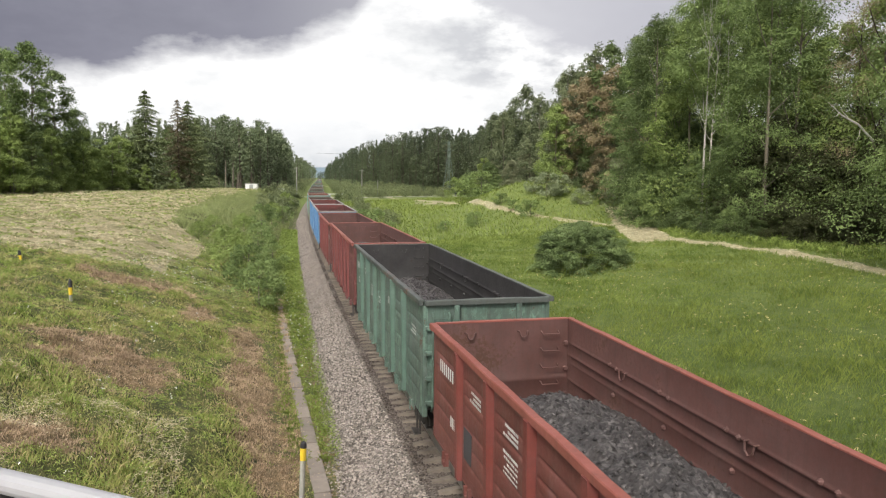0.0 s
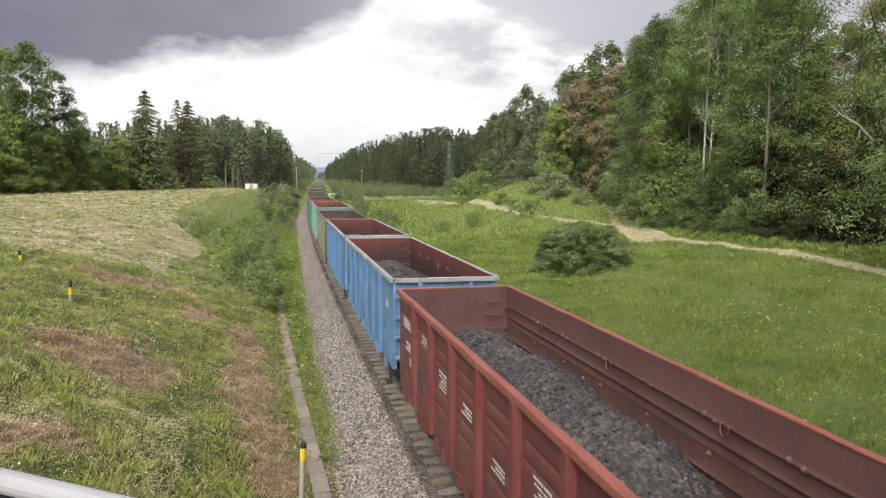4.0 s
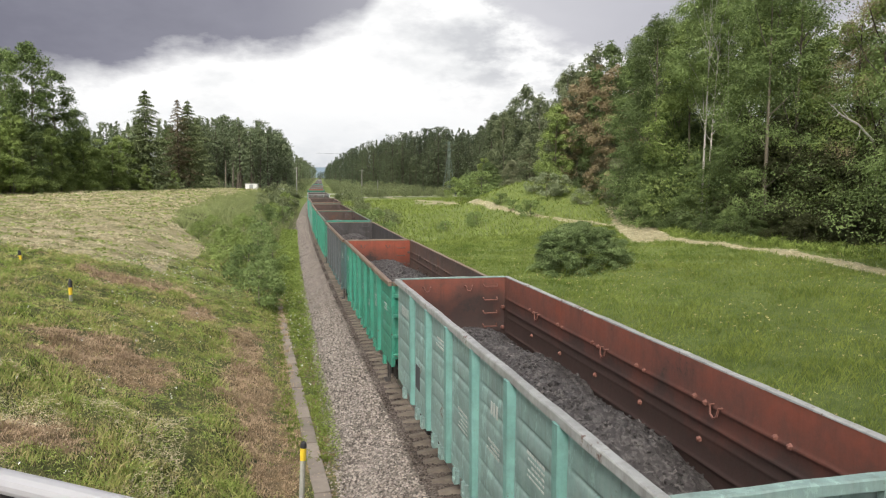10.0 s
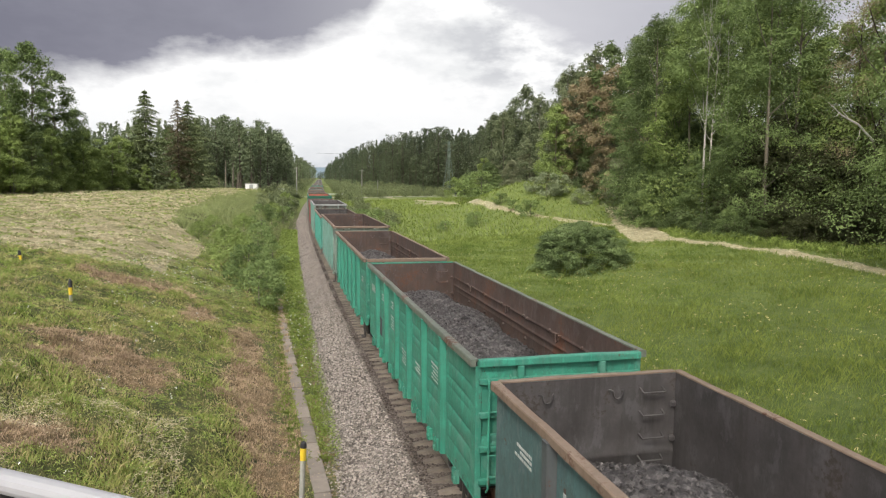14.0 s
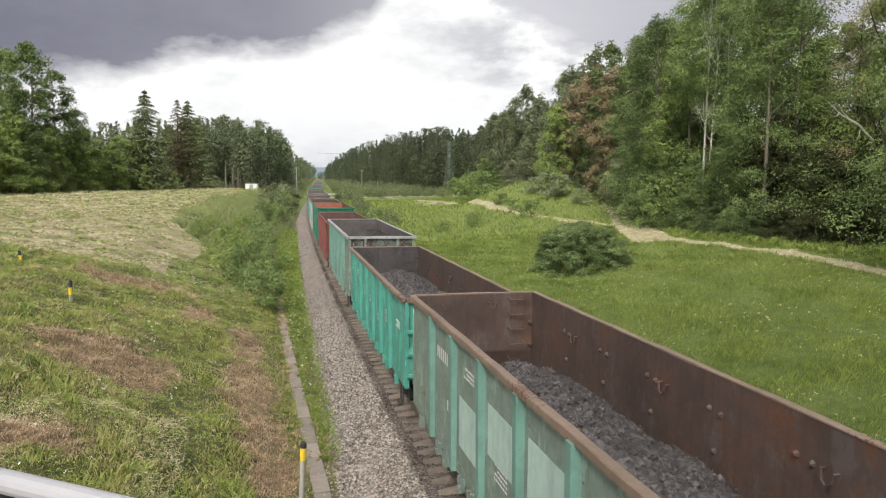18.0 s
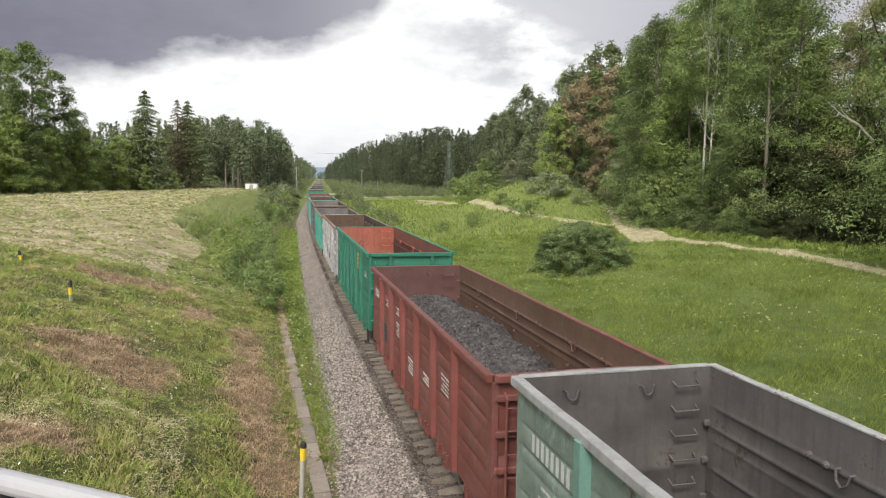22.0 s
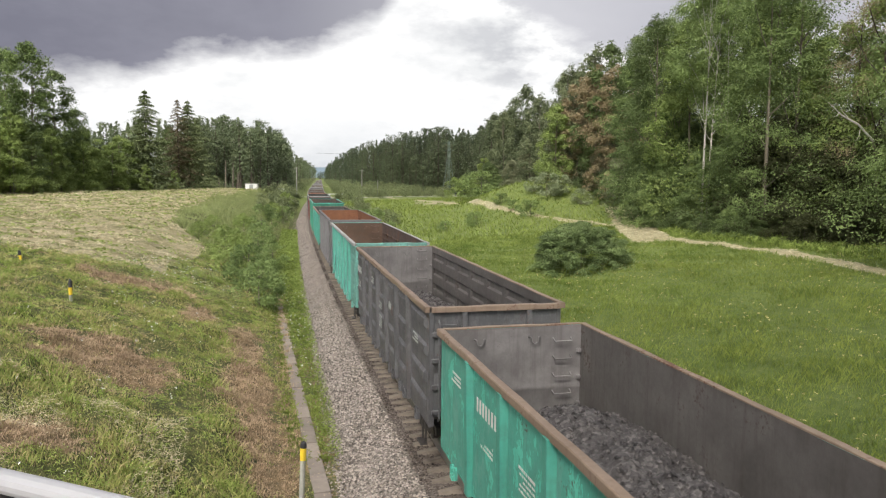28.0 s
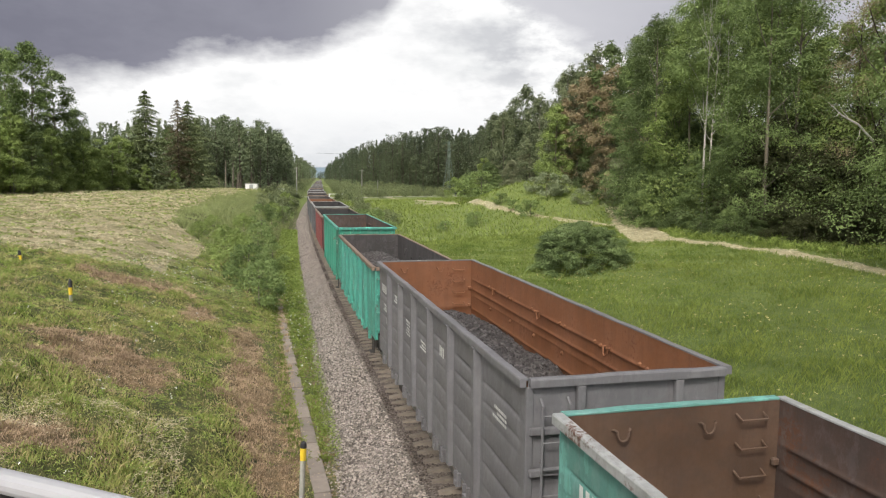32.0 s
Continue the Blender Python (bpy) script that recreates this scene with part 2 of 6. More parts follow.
# ---- the ground ----
LEFT_U = [-400, -60, -40, -22, -13, -9, -6.2, -4.7, -3.2, 0]
LEFT_Z = [3.4, 3.3, 3.3, 3.0, 2.35, 1.15, 0.1, -0.62, -0.68, -0.7]
RIGHT_U = [0, 3.4, 4.6, 6.0, 8.0, 13, 22, 30, 38, 60, 90, 400]
RIGHT_Z = [-0.7, -0.75, -0.95, -1.1, -1.0, -0.5, 0.2, 0.85, 1.5, 2.8, 3.2, 3.6]


def wave(x, y):
    """Gentle unevenness."""
    return (0.10 * np.sin(x * 0.9 + 1.3 * np.sin(y * 0.31)) * np.sin(y * 0.7 + 0.8 * np.sin(x * 0.5)) + 0.05 * np.sin(x * 2.3 + y * 1.1) * np.sin(y * 1.9 - x * 0.7)
            + 0.05 * np.sin(x * 5.1 + 2 * np.sin(y * 1.3)) * np.sin(y * 4.3 + 2 * np.sin(x * 1.7)) * (np.abs(y) < 70)
            + 0.22 * np.sin(x * 0.11 + 2) * np.sin(y * 0.09 + 1))


def soft_noise(x, y, scale, seed=0):
    """Cheap smooth noise, 0 to 1."""
    r = np.random.RandomState(seed)
    out = 0
    for i in range(7):
        a, f, p = r.uniform(0, 6.28), r.uniform(0.5, 1.9) / scale, r.uniform(0, 6.28)
        out = out + np.sin((x * math.cos(a) + y * math.sin(a)) * f * 6.28 / 2 + p + 1.4 * np.sin((y * math.cos(a) - x * math.sin(a)) * f * 2 + p))
    return np.clip(0.5 + out / 7, 0, 1)


def ground_z(x, y):
    x, y = np.asarray(x, float), np.asarray(y, float)
    u = x - xc(y)
    ul = np.where(u < -4.7, -4.7 + (u + 4.7) * (1 + 1.6 * ease(70, 150, y)), u)
    left = np.interp(ul, LEFT_U, LEFT_Z) * (1 - 0.85 * ease(165, 232, y)) - 0.35 * ease(165, 232, y)
    right = np.interp(u, RIGHT_U, RIGHT_Z)
    right = right * (1 - 0.9 * ease(140, 230, y)) - 0.3 * ease(140, 230, y)
    z = np.where(u < 0, left, right)
    z = z + 4.3 * np.exp(-(((x - 41) / 11) ** 2 + ((y - 114) / 15) ** 2) ** 1.3) * ease(12, 22, u)
    z = z + wave(x, y) * ease(4.2, 8, np.abs(u)) * (1 - 0.6 * ease(150, 300, y))
    z = z + 0.26 * (soft_noise(x, y, 1.5, 53) - 0.5) * ease(-4.9, -6.2, u) * (1 - ease(50, 60, y)) * ease(8, 11, y)
    z = z + 2.4 * ease(236, 330, y) * ease(12, 34, u)
    return z + 0.24 * (soft_noise(x, y * 1.5, 2.2, 51) - 0.5) * ease(-9, -11, u) * ease(36, 42, y) * (1 - ease(120, 150, y))


def spaced(a, b, fine0, fine1, step, growth=1.12):
    """Grid lines: even between fine0 and fine1, then ever wider."""
    v = list(np.arange(fine0, fine1 + step / 2, step))
    s, q = step, v[-1]
    while q < b:
        s *= growth
        q += s
        v.append(q)
    s, q = step, v[0]
    low = []
    while q > a:
        s *= growth
        q -= s
        low.append(q)
    return np.array(low[::-1] + v)


def hay_mask(x, y):
    u = x - xc(y)
    e = -9.3 - 5.0 * ease(38, 75, y) + 3.0 * ease(90, 160, y) + (soft_noise(x, y, 5, 4) - 0.5) * 2.5
    m = ease(0.8, -0.8, u - e) * ease(36, 40, y + (soft_noise(x, y, 4, 5) - 0.5) * 6 + (u + 14) * 0.12)
    return m * (1 - ease(165, 185, y))


DRY = ((-9.4, 20.9, 1.9, 2.0), (-10.7, 21.8, 0.9, 0.9), (-8.1, 19.6, 0.7, 0.8), (-5.8, 27.0, 0.7, 3.0), (-5.4, 22.0, 1.0, 3.0), (-4.95, 18.6, 0.8, 2.2), (-4.65, 15.8, 0.6, 1.8), (-9.5, 14.4, 1.6, 0.9), (-10.8, 33.4, 1.6, 1.5), (-9.0, 33.6, 1.0, 1.3), (-12.4, 33.3, 0.8, 0.9), (-7.7, 29.8, 0.7, 1.6))


def dry_mask(x, y):
    """Patches of brown withered weeds on the bank."""
    u = x - xc(y)
    m = np.zeros_like(np.asarray(x, float))
    for px, py, rx, ry in DRY:
        m = np.maximum(m, np.exp(-(((u - px) / rx) ** 2 + ((y - py) / ry) ** 2)))
    m = np.maximum(m, 0.55 * ease(-5.0, -4.4, u) * ease(-2.6, -3.2, u) * (1 - ease(40, 60, y)))
    return np.clip(m * (0.55 + 0.9 * soft_noise(x, y, 1.6, 7)), 0, 1)


def trail_mask(x, y):
    """The mown strip across the meadow and its branch up to the wood."""
    px = np.interp(y, [-200, 20, 32, 44, 52, 58, 64, 72, 79, 88, 96, 104, 113, 130, 145, 170], [36, 32, 30.5, 31.5, 31.3, 29.8, 31.5, 34.3, 33.3, 33.0, 31.8, 30.0, 29.5, 31.5, 34.0, 33.0])
    w = np.interp(y, [0, 40, 60, 100], [0.8, 0.9, 0.9, 0.8])
    m = ease(1.3, 0.7, np.abs(x - px) / w)
    px2 = np.interp(y, [56, 70, 84, 100], [29.0, 34.5, 41, 48])
    m2 = ease(1.3, 0.7, np.abs(x - px2) / 2.1) * ease(55, 58, y) * (1 - ease(90, 98, y))
    hay2 = np.exp(-(((x - 32.5) / 5.0) ** 2 + ((y - 158) / 22) ** 2) ** 2) * (0.35 + 0.5 * soft_noise(x, y * 0.6, 3.0, 77)) + np.exp(-(((x - 66) / 12) ** 2 + ((y - 300) / 30) ** 2) ** 2)
    return np.clip(np.maximum(np.maximum(m, m2), hay2), 0, 1)


gx = spaced(-3200, 3200, -44, 36, 0.4, 1.13)
gy = spaced(-900, 4200, 4, 86, 0.4, 1.07)
X, Y = np.meshgrid(gx, gy)
Z = ground_z(X, Y)
ny, nx = X.shape
idx = np.arange(nx * ny).reshape(ny, nx)
quads = np.stack([idx[:-1, :-1], idx[:-1, 1:], idx[1:, 1:], idx[1:, :-1]], -1).reshape(-1, 4)

m, t, b = material("meadow_soil", 0.95)
v = coords(t)
n1, n2, n3 = noise_tex(t, v, 0.25, 4), noise_tex(t, v, 2.2, 5, 0.7), noise_tex(t, v, 17, 5, 0.75)
nn = calc(t, "ADD", calc(t, "MULTIPLY", n2, 0.55), calc(t, "MULTIPLY", n3, 0.45))
sep = t.nodes.new("ShaderNodeSeparateXYZ")
t.links.new(coords(t), sep.inputs[0])
green_l = ramp(t, nn, (0.37, (0.030, 0.040, 0.010)), (0.51, (0.092, 0.102, 0.028)), (0.65, (0.225, 0.195, 0.082)))
green_r = ramp(t, nn, (0.32, (0.034, 0.062, 0.008)), (0.5, (0.066, 0.098, 0.014)), (0.66, (0.125, 0.145, 0.032)))
# far right ground made paler, the sunlit stretch painted into its colour
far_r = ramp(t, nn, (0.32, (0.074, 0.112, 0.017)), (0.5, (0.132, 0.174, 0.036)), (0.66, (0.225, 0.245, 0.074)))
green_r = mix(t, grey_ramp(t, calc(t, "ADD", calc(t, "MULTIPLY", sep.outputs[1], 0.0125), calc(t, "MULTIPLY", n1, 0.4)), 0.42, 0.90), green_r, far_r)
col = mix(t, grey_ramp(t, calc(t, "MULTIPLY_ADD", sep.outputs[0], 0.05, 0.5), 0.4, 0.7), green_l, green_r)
att = {}
for k in ("hay", "dry", "trail"):
    a = t.nodes.new("ShaderNodeAttribute")
    a.attribute_name = k
    att[k] = a.outputs["Fac"]


def edged(mask, spread):
    return grey_ramp(t, calc(t, "ADD", mask, calc(t, "MULTIPLY", calc(t, "SUBTRACT", nn, 0.5), spread)), 0.42, 0.58)


rowv = coords(t, "Object", (0.35, 1.1, 1))
n4 = noise_tex(t, rowv, 0.9, 5, 0.65)
nh = calc(t, "ADD", calc(t, "MULTIPLY", nn, 0.5), calc(t, "MULTIPLY", n4, 0.5))
straw = ramp(t, nh, (0.36, (0.105, 0.115, 0.044)), (0.45, (0.225, 0.200, 0.105)), (0.54, (0.345, 0.296, 0.180)), (0.64, (0.510, 0.455, 0.305)))
swath = noise_tex(t, coords(t, "Object", (0.5, 1.3, 1)), 0.42, 5, 0.7)
straw = mix(t, calc(t, "MULTIPLY", grey_ramp(t, swath, 0.49, 0.58), 0.95), straw, ramp(t, nn, (0.38, (0.085, 0.100, 0.030)), (0.62, (0.235, 0.215, 0.090))))
col = mix(t, calc(t, "MULTIPLY", edged(att["dry"], 2.4), 0.9), col, ramp(t, nn, (0.36, (0.045, 0.050, 0.018)), (0.46, (0.130, 0.092, 0.048)), (0.56, (0.245, 0.165, 0.090)), (0.66, (0.360, 0.260, 0.150))))
col = mix(t, edged(att["hay"], 1.1), col, straw)
col = mix(t, calc(t, "MULTIPLY", edged(att["trail"], 2.6), 0.85), col, ramp(t, nh, (0.36, (0.215, 0.190, 0.095)), (0.50, (0.370, 0.320, 0.200)), (0.64, (0.560, 0.500, 0.340))))
t.links.new(col, b.inputs["Base Color"])
bump(t, b, nn, 0.9, 0.12)
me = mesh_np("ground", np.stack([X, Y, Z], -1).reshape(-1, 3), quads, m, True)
for k, fn in (("hay", hay_mask), ("dry", dry_mask), ("trail", trail_mask)):
    a = me.attributes.new(k, "FLOAT", "POINT")
    a.data.foreach_set("value", np.asarray(fn(X, Y), np.float32).ravel())
ground = tagged(new("ground", me), "green grassy railway cutting with mown hay and dry patches", "ground", kind="structure")

# ---- ballast bed ----
m, t, b = material("granite_ballast", 0.9)
v = coords(t)
vor = t.nodes.new("ShaderNodeTexVoronoi")
vor.inputs["Scale"].default_value = 19
t.links.new(v, vor.inputs["Vector"])
sepc = t.nodes.new("ShaderNodeSeparateColor")
t.links.new(vor.outputs["Color"], sepc.inputs[0])
col = ramp(t, sepc.outputs[0], (0.0, (0.115, 0.099, 0.086)), (0.5, (0.266, 0.232, 0.202)), (1.0, (0.450, 0.395, 0.345)))
col = mix(t, grey_ramp(t, noise_tex(t, v, 0.7, 4), 0.5, 0.85), col, (0.26, 0.225, 0.195))
brown_att = t.nodes.new("ShaderNodeAttribute")
brown_att.attribute_name = "rust"
col = mix(t, calc(t, "MULTIPLY", brown_att.outputs["Fac"], 0.7), col, (0.088, 0.066, 0.050))
# gaps between stones darkened in the colour, standing in for shade
gap_shade = ramp(t, vor.outputs["Distance"], (0.35, (1, 1, 1)), (0.75, (0.60, 0.59, 0.58)))
col = mix(t, 1.0, col, gap_shade, "MULTIPLY")
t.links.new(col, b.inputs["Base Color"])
bump(t, b, vor.outputs["Distance"], 1.0, -0.05)
M["ballast"] = m
ys = np.concatenate([np.arange(-60, 200, 2.0), np.arange(200, 1500, 10.0)])
prof = [(-3.35, -0.86), (-3.1, -0.66), (-2.3, -0.40), (-1.75, -0.27), (-1.4, -0.26), (1.4, -0.26), (1.75, -0.27), (3.0, -0.66), (3.3, -0.95)]
bv = np.array([[xc(y) + u, y, z + 0.02 * math.sin(y * 1.7 + u * 3)] for y in ys for u, z in prof])
k = len(prof)
bf = [[i * k + j, i * k + j + 1, (i + 1) * k + j + 1, (i + 1) * k + j] for i in range(len(ys) - 1) for j in range(k - 1)]
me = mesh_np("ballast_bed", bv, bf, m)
ra = me.attributes.new("rust", "FLOAT", "POINT")
ra.data.foreach_set("value", np.tile(np.array([0, 0, 0, 0.25, 1, 1, 0.25, 0, 0], np.float32), len(ys)))
ballast = tagged(new("ballast_bed", me), "pale grey granite ballast under the railway", "ballast", kind="structure")

# loose stones on the near shoulder
rs = np.random.RandomState(3)
STONE = np.array([[1, 0, 0], [-1, 0, 0], [0, 1, 0], [0, -1, 0], [0, 0, 1], [0, 0, -1]], float)
STONE_F = np.array([[0, 2, 4], [2, 1, 4], [1, 3, 4], [3, 0, 4], [2, 0, 5], [1, 2, 5], [3, 1, 5], [0, 3, 5]])


def scatter_stones(name, count, centre, size, mat, seed=0, flat=0.65):
    r = np.random.RandomState(seed)
    sc = r.uniform(size[0], size[1], (count, 1, 1)) * r.uniform(0.6, 1.25, (count, 6, 3))
    a = r.uniform(0, 6.28, count)
    p = STONE[None] * sc
    p[:, :, 2] *= flat
    ca, sa = np.cos(a)[:, None], np.sin(a)[:, None]
    px, py = p[:, :, 0] * ca - p[:, :, 1] * sa, p[:, :, 0] * sa + p[:, :, 1] * ca
    tilt = r.uniform(-0.6, 0.6, (count, 1))
    pz = p[:, :, 2] + px * tilt
    verts = np.stack([px, py, pz], -1) + centre[:, None, :]
    faces = STONE_F[None] + (np.arange(count) * 6)[:, None, None]
    return mesh_np(name, verts.reshape(-1, 3), faces.reshape(-1, 3), mat)


def stone_paint(name, *tones):
    m, t, b = material(name, 0.9)
    g = t.nodes.new("ShaderNodeNewGeometry")
    t.links.new(ramp(t, g.outputs["Random Per Island"], *zip((0.0, 0.5, 1.0), tones)), b.inputs["Base Color"])
    return m


m = stone_paint("granite_stones", (0.064, 0.055, 0.047), (0.210, 0.181, 0.156), (0.428, 0.371, 0.320))
# rusty stones, darkened further: the train's shade is put into their tones
ns = 9000
sy = 8 + 62 * rs.uniform(0, 1, ns) ** 1.5
su = rs.uniform(-1.58, -1.0, ns)
stones = new("rusty_ballast_stones", scatter_stones("rusty_ballast_stones", ns, np.stack([xc(sy) + su, sy, np.full(ns, -0.262)], -1), (0.022, 0.046), stone_paint("rusty_shaded_stones", (0.034, 0.026, 0.021), (0.070, 0.054, 0.043), (0.130, 0.106, 0.088)), 6))
tagged(stones, "rust-stained ballast stones between the sleepers, train shade in their tones", "ballast", kind="stuff")
ns = 44000
sy = 9 + 110 * rs.uniform(0, 1, ns) ** 2.1
su = rs.uniform(-3.35, -1.62, ns) - 0.35 * rs.uniform(0, 1, ns) ** 5
sz = np.interp(su, [-3.7] + [p[0] for p in prof], [-0.64] + [max(p[1], -0.70) for p in prof])
stones = new("ballast_stones", scatter_stones("ballast_stones", ns, np.stack([xc(sy) + su, sy, sz + 0.006], -1), (0.026, 0.056), m, 5))
tagged(stones, "loose pale grey granite ballast stones", "ballast", kind="stuff")

# ---- rails, sleepers ----
track = tagged(new("railway_track"), "single railway track on concrete sleepers", "railway track", kind="structure")
RAILPROF = [(-0.075, -0.172), (0.075, -0.172), (0.075, -0.16), (0.012, -0.14), (0.012, -0.045), (0.036, -0.03), (0.036, 0.0), (-0.036, 0.0), (-0.036, -0.03), (-0.012, -0.045), (-0.012, -0.14), (-0.075, -0.16)]
for side in (-0.797, 0.797):
    rv = np.array([[xc(y) + side + u, y, z] for y in ys for u, z in RAILPROF])
    k = len(RAILPROF)
    rf = [[i * k + j, i * k + (j + 1) % k, (i + 1) * k + (j + 1) % k, (i + 1) * k + j] for i in range(len(ys) - 1) for j in range(k)]
    child("rail", mesh_np("rail", rv, rf, M["rail"]), track, "worn steel rail")


def fence_post(name, top_h, at, lean, label, cap=0.14):
    """A cable marker: grey post, yellow band, black pointed cap."""
    thing = tagged(new(name), label, "marker post", "marker posts")
    thing.matrix_basis = at @ pose(0, 0, 0, lean[0], lean[1], 0)
    h = top_h
    lo, hi = h - cap - 0.26, h - cap
    part("shaft", lathe_bm([(0.055, -0.3), (0.055, lo), (0.052, lo)], 12), M["grey"], thing)
    part("band", lathe_bm([(0.060, lo), (0.062, lo + 0.02), (0.062, hi - 0.005), (0.060, hi)], 12), M["yellow"], thing, "yellow reflective band")
    part("cap", lathe_bm([(0.064, hi), (0.066, hi + cap * 0.4), (0.056, hi + cap * 0.75), (0.018, h)], 12), M["black"], thing, "black pointed cap")
    return thing


# ---- the sky: a far glowing sheet of cloud that drifts slowly ----
az = np.radians(np.linspace(-75, 100, 60))
el = np.radians(np.concatenate([np.linspace(-3, 20, 24), np.linspace(22, 60, 14)]))
R = 4200.0
sv = np.array([[R * math.sin(a) * math.cos(e), R * math.cos(a) * math.cos(e), R * math.sin(e)] for e in el for a in az])
k = len(az)
sf = [[i * k + j, (i + 1) * k + j, (i + 1) * k + j + 1, i * k + j + 1] for i in range(len(el) - 1) for j in range(k - 1)]
m, t, b = material("cloud_sheet")
t.nodes.remove(b)
sepv = t.nodes.new("ShaderNodeSeparateXYZ")
cv = coords(t, "Object", (1 / R, 1 / R, 1 / R))
t.links.new(cv, sepv.inputs[0])
azd = calc(t, "MULTIPLY", calc(t, "ARCTAN2", sepv.outputs[0], sepv.outputs[1]), 57.2958)
eld = calc(t, "MULTIPLY", calc(t, "ARCSINE", sepv.outputs[2]), 57.2958)
comb = t.nodes.new("ShaderNodeCombineXYZ")
t.links.new(calc(t, "MULTIPLY", azd, 0.055), comb.inputs[0])
t.links.new(calc(t, "MULTIPLY", eld, 0.115), comb.inputs[1])
c1 = noise_tex(t, comb.outputs[0], 1.3, 6, 0.55)
c2 = noise_tex(t, comb.outputs[0], 3.6, 6, 0.6)
# the dark cloud's lower edge, in degrees of elevation over the bearing
edge = calc(t, "MULTIPLY", ramp(t, calc(t, "MULTIPLY_ADD", azd, 1 / 70, 25 / 70), (0.0, (0.30,) * 3), (0.10, (0.31,) * 3), (0.205, (0.34,) * 3), (0.25, (0.42,) * 3), (0.39, (0.48,) * 3), (0.47, (0.58,) * 3), (0.51, (0.78,) * 3), (0.60, (0.72,) * 3), (0.68, (0.52,) * 3), (0.78, (0.44,) * 3), (1.0, (0.50,) * 3)), 20.0)
over = calc(t, "SUBTRACT", calc(t, "ADD", eld, calc(t, "MULTIPLY", calc(t, "SUBTRACT", c1, 0.5), 4.5)), calc(t, "SUBTRACT", edge, calc(t, "MULTIPLY", calc(t, "SUBTRACT", c2, 0.5), 3.0)))
dark = grey_ramp(t, calc(t, "MULTIPLY_ADD", over, 0.12, 0.5), 0.43, 0.66)
bright = ramp(t, c1, (0.22, (0.66, 0.68, 0.71)), (0.38, (0.94, 0.95, 0.96)), (0.47, (1.12, 1.12, 1.12)))
shade = ramp(t, calc(t, "MULTIPLY_ADD", azd, 1 / 70, 25 / 70), (0.05, (0.215, 0.217, 0.275)), (0.36, (0.30, 0.30, 0.36)), (0.48, (0.48, 0.48, 0.53)), (0.62, (0.76, 0.76, 0.80)), (0.80, (0.60, 0.60, 0.66)))
shade = mix(t, calc(t, "MULTIPLY", grey_ramp(t, calc(t, "ADD", calc(t, "MULTIPLY", c1, 0.5), calc(t, "MULTIPLY", c2, 0.5)), 0.40, 0.66), ramp(t, calc(t, "MULTIPLY_ADD", azd, 1 / 70, 25 / 70), (0.36, (0.5,) * 3), (0.55, (0.12,) * 3))), shade, (0.37, 0.37, 0.44))
puff = calc(t, "MULTIPLY", grey_ramp(t, c2, 0.46, 0.62), ramp(t, calc(t, "MULTIPLY_ADD", azd, 1 / 70, 25 / 70), (0.46, (0, 0, 0)), (0.62, (0.75,) * 3)))
bright = mix(t, calc(t, "MULTIPLY", puff, grey_ramp(t, calc(t, "MULTIPLY", eld, 0.05), 0.22, 0.42)), bright, (0.60, 0.61, 0.65))
colr = mix(t, dark, bright, shade)
low = ramp(t, calc(t, "MULTIPLY_ADD", eld, 0.125, 0.0), (0.0, (1, 1, 1)), (0.75, (0, 0, 0)))
colr = mix(t, calc(t, "MULTIPLY", low, 0.55), colr, ramp(t, c2, (0.35, (0.50, 0.55, 0.62)), (0.65, (0.80, 0.82, 0.85))))
em = node(t, "ShaderNodeEmission", Color=colr, Strength=0.77)
t.links.new(em.outputs[0], t.nodes["Material Output"].inputs["Surface"])
backdrop = tagged(new("backdrop", mesh_np("backdrop", sv, sf, m, True)), "bright overcast sky with dark grey clouds", "sky", kind="structure")
backdrop.location = EYE


# ---- the train ----
PITCH, HALF, HEAD = 13.92, 6.42, 13.588
FLOOR = 1.26
P = {}
P["oxide"] = paint("oxide_red_paint", (0.190, 0.052, 0.038), 0.10, dirt=0.35, streaks=0.3, scuff=0.15)
P["maroon"] = paint("maroon_paint", (0.170, 0.040, 0.036), 0.12, dirt=0.4, streaks=0.35, scuff=0.20)
P["seagreen"] = paint("faded_sea_green_paint", (0.115, 0.190, 0.145), 0.30, fade=1.9, streaks=0.7, scuff=0.55)
P["blue"] = paint("light_blue_paint", (0.130, 0.290, 0.490), 0.22, fade=1.45, under=(0.30, 0.25, 0.18), streaks=0.35, dirt=0.3, scuff=0.40)
P["olive"] = paint("faded_olive_paint", (0.250, 0.265, 0.135), 0.72, fade=1.5, streaks=0.6, scuff=0.85)
P["mint"] = paint("pale_mint_paint", (0.300, 0.450, 0.410), 0.22, fade=1.25, dirt=0.35, scuff=0.40)
P["aqua"] = paint("aqua_green_paint", (0.170, 0.450, 0.380), 0.24, fade=1.3, dirt=0.3, scuff=0.45)
P["emerald"] = paint("bright_green_paint", (0.040, 0.330, 0.215), 0.32, fade=1.3, dirt=0.35, scuff=0.40)
P["slate"] = paint("dull_slate_green_paint", (0.080, 0.175, 0.168), 0.30, fade=1.45, dirt=0.55, scuff=0.45)
P["teal"] = paint("turquoise_paint", (0.100, 0.540, 0.405), 0.26, fade=1.2, dirt=0.3, under=(0.10, 0.08, 0.06), scuff=0.65)
P["pale"] = paint("pale_grey_green_paint", (0.262, 0.350, 0.285), 0.35, fade=1.3, dirt=0.45, scuff=0.50)
P["green"] = paint("deep_green_paint", (0.012, 0.185, 0.110), 0.04, fade=1.2, dirt=0.15, streaks=0.2, scuff=0.12)
